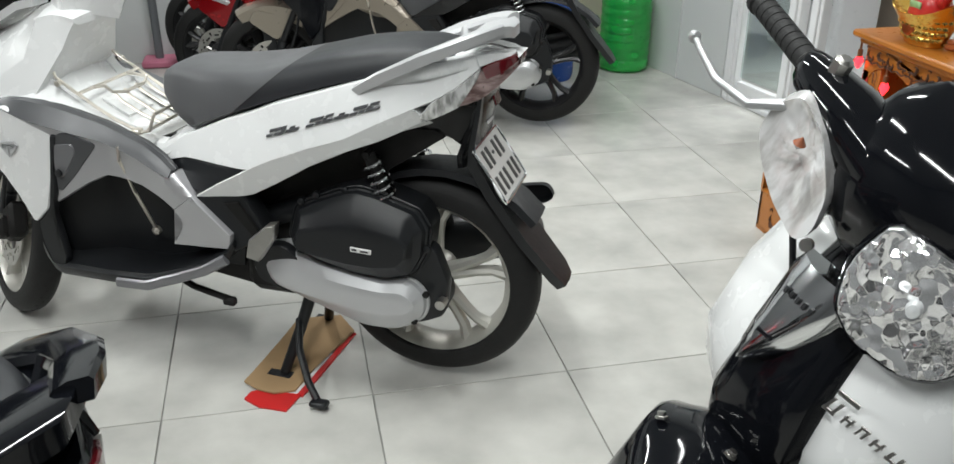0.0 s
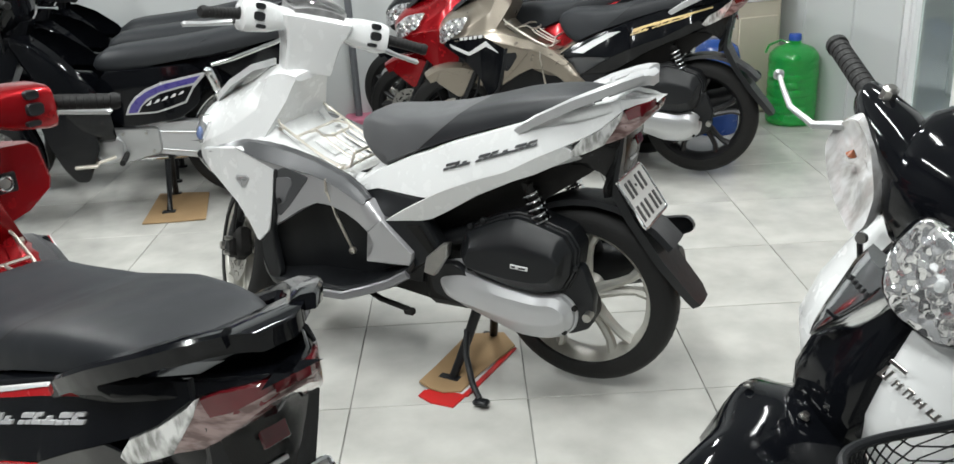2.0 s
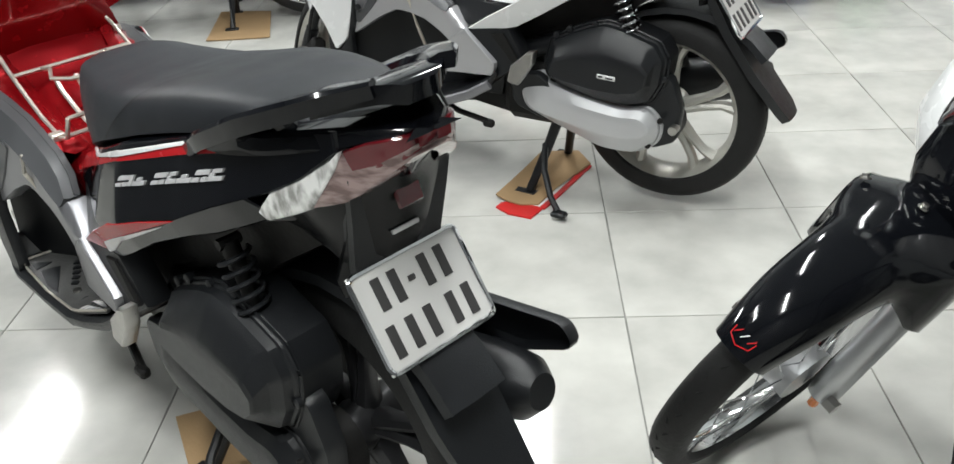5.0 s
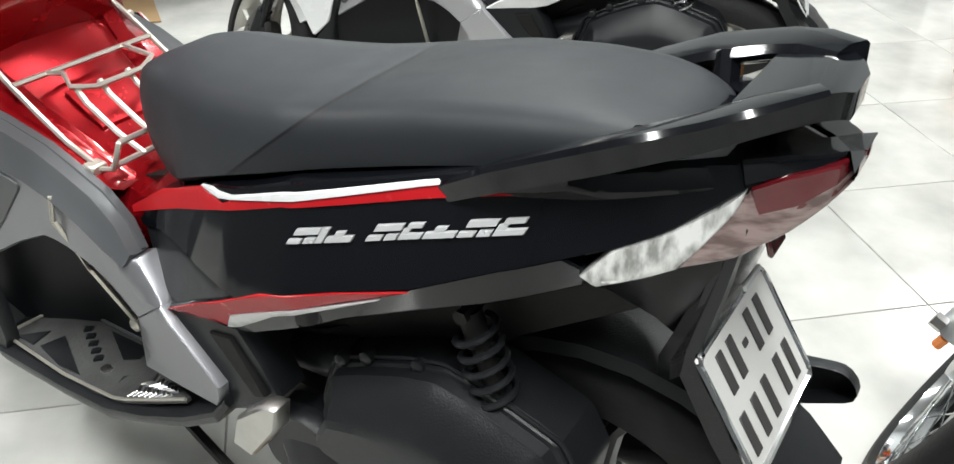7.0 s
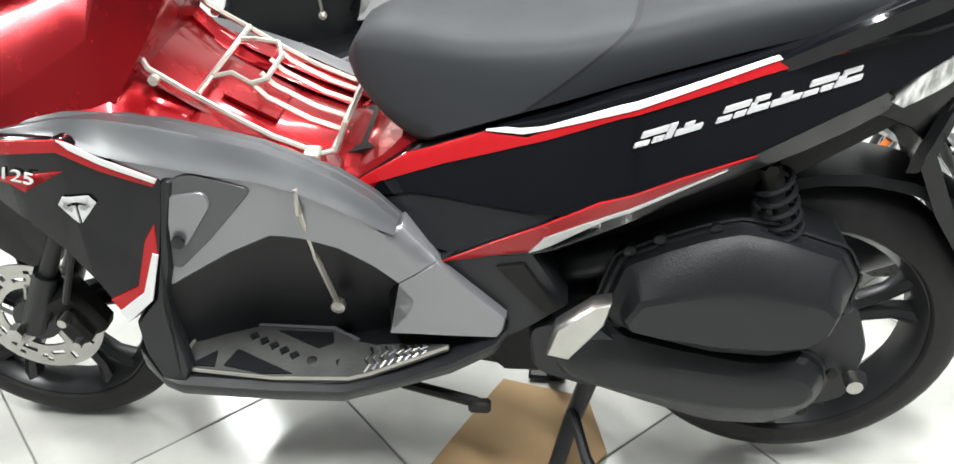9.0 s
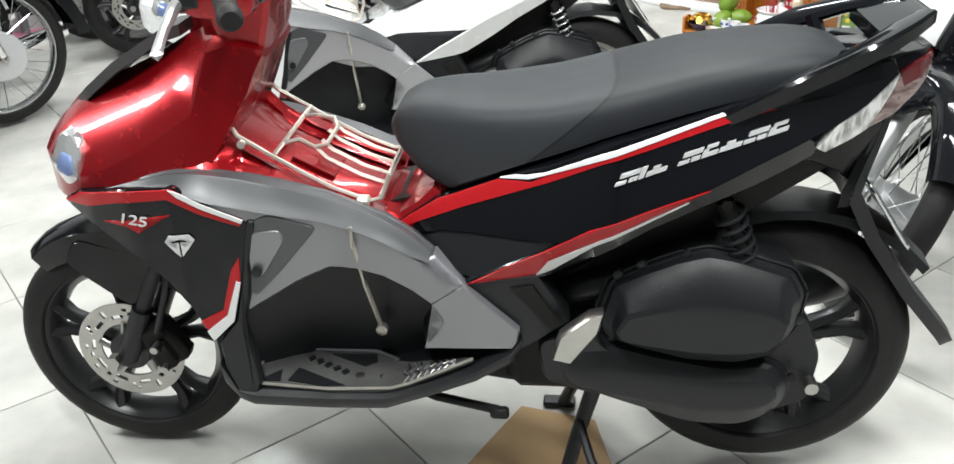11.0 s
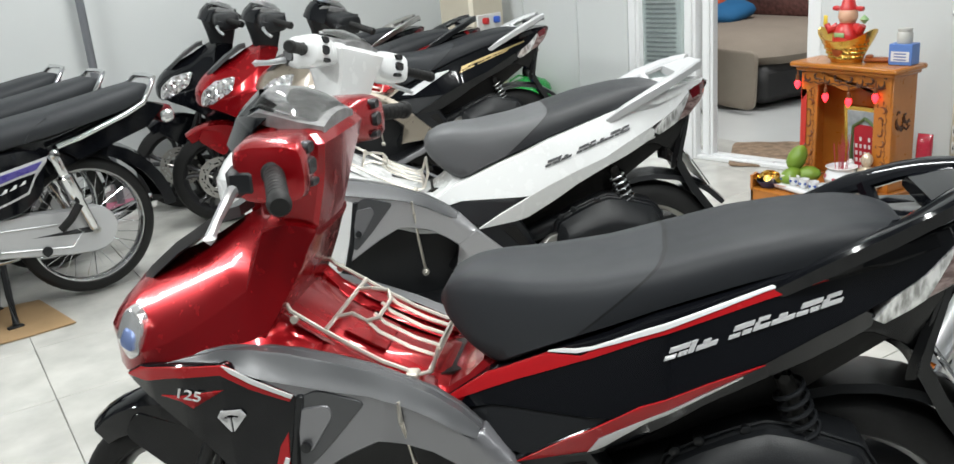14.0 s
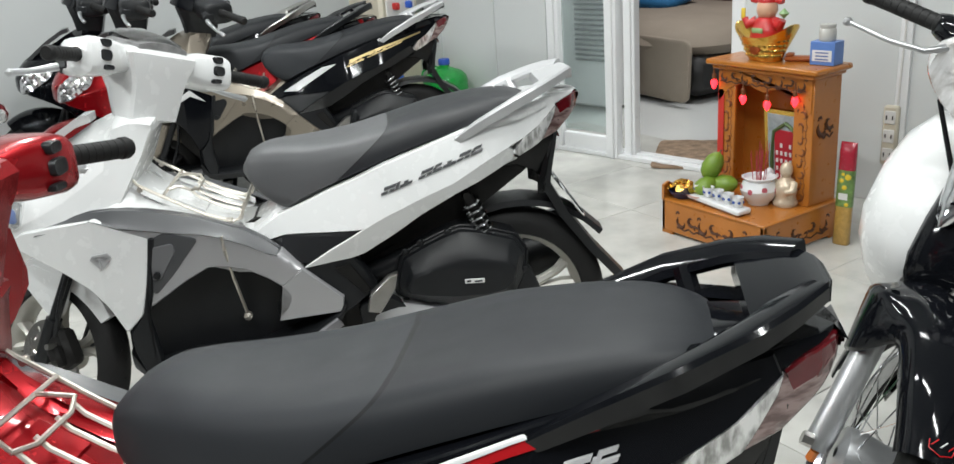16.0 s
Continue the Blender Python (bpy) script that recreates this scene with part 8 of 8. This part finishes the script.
# socket strip on the wall
sk = thing("power_strip", "cream multi-socket power strip hanging on the wall", "power strip", WALL_M @ pose(1.745, -0.03, 0.3))
M_CREAM = mat("cream_plastic", (0.55, 0.5, 0.4), 0.45)
part("body", Geo().box(0.06, 0.035, 0.25, at(0, 0.0, 0), 0.008), M_CREAM, sk)
for k in range(3):
    part("outlet", Geo().box(0.044, 0.008, 0.055, at(0, -0.019, -0.078 + 0.078 * k), 0.004), M_PLATE, sk)
    for q in (-0.012, 0.012):
        part("slot", Geo().box(0.005, 0.003, 0.018, at(q, -0.0235, -0.078 + 0.078 * k), 0.0005), M_PLASTIC, sk)
part("cable", Geo().tube([(0.02, 0.0, 0.12), (0.025, 0.005, 0.5), (0.03, 0.01, 1.2)], 0.004, 6), M_PLATE, sk)

# ---- water bottle, dispenser, cardboard ----
bt = thing("water_bottle", "large ribbed green plastic water bottle on the floor", "bottle", pose(1.17, 2.74, 0))
prof = [(0, 0.004), (0.11, 0.0), (0.13, 0.012)]
for k in range(7):
    z = 0.03 + 0.045 * k
    prof += [(0.134, z), (0.134, z + 0.03), (0.1305, z + 0.034), (0.1305, z + 0.041)]
prof += [(0.136, 0.35), (0.128, 0.385), (0.1, 0.415), (0.055, 0.432), (0.032, 0.44), (0.03, 0.462), (0, 0.464)]
part("body", Geo().lathe(prof, 40), M_GREENPLASTIC, bt, smooth=50)
part("cap", Geo().lathe([(0.0, 0.49), (0.03, 0.488), (0.034, 0.48), (0.034, 0.455), (0, 0.455)], 20), mat("blue_cap", (0.02, 0.08, 0.4), 0.4), bt, "blue cap")
part("handle", Geo().tube([(-0.03, 0.0, 0.44), (-0.07, 0.02, 0.455), (-0.13, 0.03, 0.43), (-0.15, 0.02, 0.39)], 0.006, 6), M_GREENPLASTIC, bt)
ds = thing("water_dispenser", "cream water dispenser cabinet in the corner", "dispenser", pose(1.0, 3.1, 0, 0, 0, 12))
part("cabinet", Geo().box(0.3, 0.3, 1.0, at(0, 0, 0.5), 0.02), M_CREAM, ds)
part("door_panel", Geo().box(0.24, 0.012, 0.48, at(0, -0.154, 0.32), 0.006), M_CREAM, ds)
part("tap_recess", Geo().box(0.22, 0.012, 0.2, at(0, -0.152, 0.74), 0.03), M_PLATE, ds)
for x, col in ((-0.05, (0.5, 0.02, 0.02)), (0.05, (0.03, 0.1, 0.5))):
    part("tap", Geo().box(0.03, 0.05, 0.04, at(x, -0.17, 0.8), 0.006), mat("tap_plastic", col, 0.35), ds)
single("blue_barrel", Geo().lathe([(0, 0), (0.12, 0), (0.13, 0.03), (0.13, 0.3), (0.12, 0.34), (0.125, 0.4), (0.11, 0.46), (0.05, 0.5), (0, 0.5)], 28), mat("blue_plastic", (0.02, 0.09, 0.4), 0.25, trans=0.2), "blue plastic water barrel behind the scooters", "barrel", pose(0.72, 2.65, 0), smooth=50)


def card(name, pts, z, material, label, warp=0.004):
    g = Geo().plate(pts, lambda x, y: z + warp * math.sin(13 * x + 7 * y), 0.004, 0.001, 0.05)
    g.v = [(x, zz, y) for x, y, zz in g.v]
    return single(name, g, material, label, "cardboard")


M_REDCARD = mat("red_card", (0.55, 0.02, 0.02), 0.4)
card("cardboard_sheet", [(-0.809, 0.106), (-0.743, 0.240), (-0.667, 0.383), (-0.549, 0.375), (-0.519, 0.286), (-0.560, 0.229), (-0.611, 0.183), (-0.649, 0.113), (-0.687, 0.046), (-0.738, 0.044), (-0.775, 0.065)], 0.012, M_CARD, "flattened brown cardboard under the scooter stand")
card("carton_flap", [(-0.809, 0.042), (-0.794, 0.067), (-0.768, 0.072), (-0.673, 0.031), (-0.711, -0.029), (-0.775, 0.002)], 0.005, M_REDCARD, "red printed carton flap on the floor", 0.001)
card("carton_strip", [(-0.683, 0.033), (-0.670, 0.023), (-0.515, 0.285), (-0.526, 0.294), (-0.597, 0.174)], 0.006, M_REDCARD, "narrow red carton edge beside the cardboard", 0.001)
card("carton_strip", [(-0.702, 0.045), (-0.680, 0.035), (-0.587, 0.202), (-0.602, 0.220), (-0.661, 0.131)], 0.0045, M_WHITETRIM, "white inside of a torn carton", 0.001)
card("cardboard_sheet", [(-2.11, 1.63), (-1.83, 1.65), (-1.91, 2.03), (-2.16, 2.06)], 0.009, M_CARD, "flattened brown cardboard under the motorcycle stand", 0.002)
card("cardboard_sheet", [(-1.47, -0.83), (-1.24, -0.745), (-1.15, -0.88), (-1.22, -1.0), (-1.37, -1.03)], 0.009, M_CARD, "flattened brown cardboard under the black scooter", 0.002)

# ---- wire-mesh basket ----
BK = pose(-0.023, -1.395, 0, 0, 0, 11)
bk = thing("mesh_basket", "tall black wire-mesh basket beside the motorcycle", "basket", BK)
HB = 0.712


def basket_at(a, u, grow=0.0):
    """A point of the basket's side: a goes once round, u from the base to the rim."""
    hx, hy = 0.115 + 0.065 * u + grow, 0.075 + 0.055 * u + grow
    cx, sy = math.cos(a), math.sin(a)
    return (hx * math.copysign(abs(cx) ** 0.42, cx), hy * math.copysign(abs(sy) ** 0.42, sy), 0.012 + (HB - 0.012) * u)


def basket_ring(u, grow, dz):
    return [(x, y, z + dz) for x, y, z in (basket_at(2 * math.pi * k / 72, u, grow) for k in range(72))]


part("top_rim", Geo().tube(basket_ring(1, 0.0, 0), 0.0065, 8, closed=True), M_PLASTIC, bk)
part("base", Geo().loft([basket_ring(0, 0.004, -0.012), basket_ring(0, 0.004, 0.006)]), M_PLASTIC, bk)
mesh_g = Geo()
NB = 66
for k in range(NB):
    for sgn in (1, -1):
        mesh_g.tube([basket_at(2 * math.pi * (k + sgn * i / 36 * 33) / NB, i / 36) for i in range(37)], 0.0014, 4)
part("wire_mesh", mesh_g, M_PLASTIC, bk, "black lattice of wires", kind="stuff")
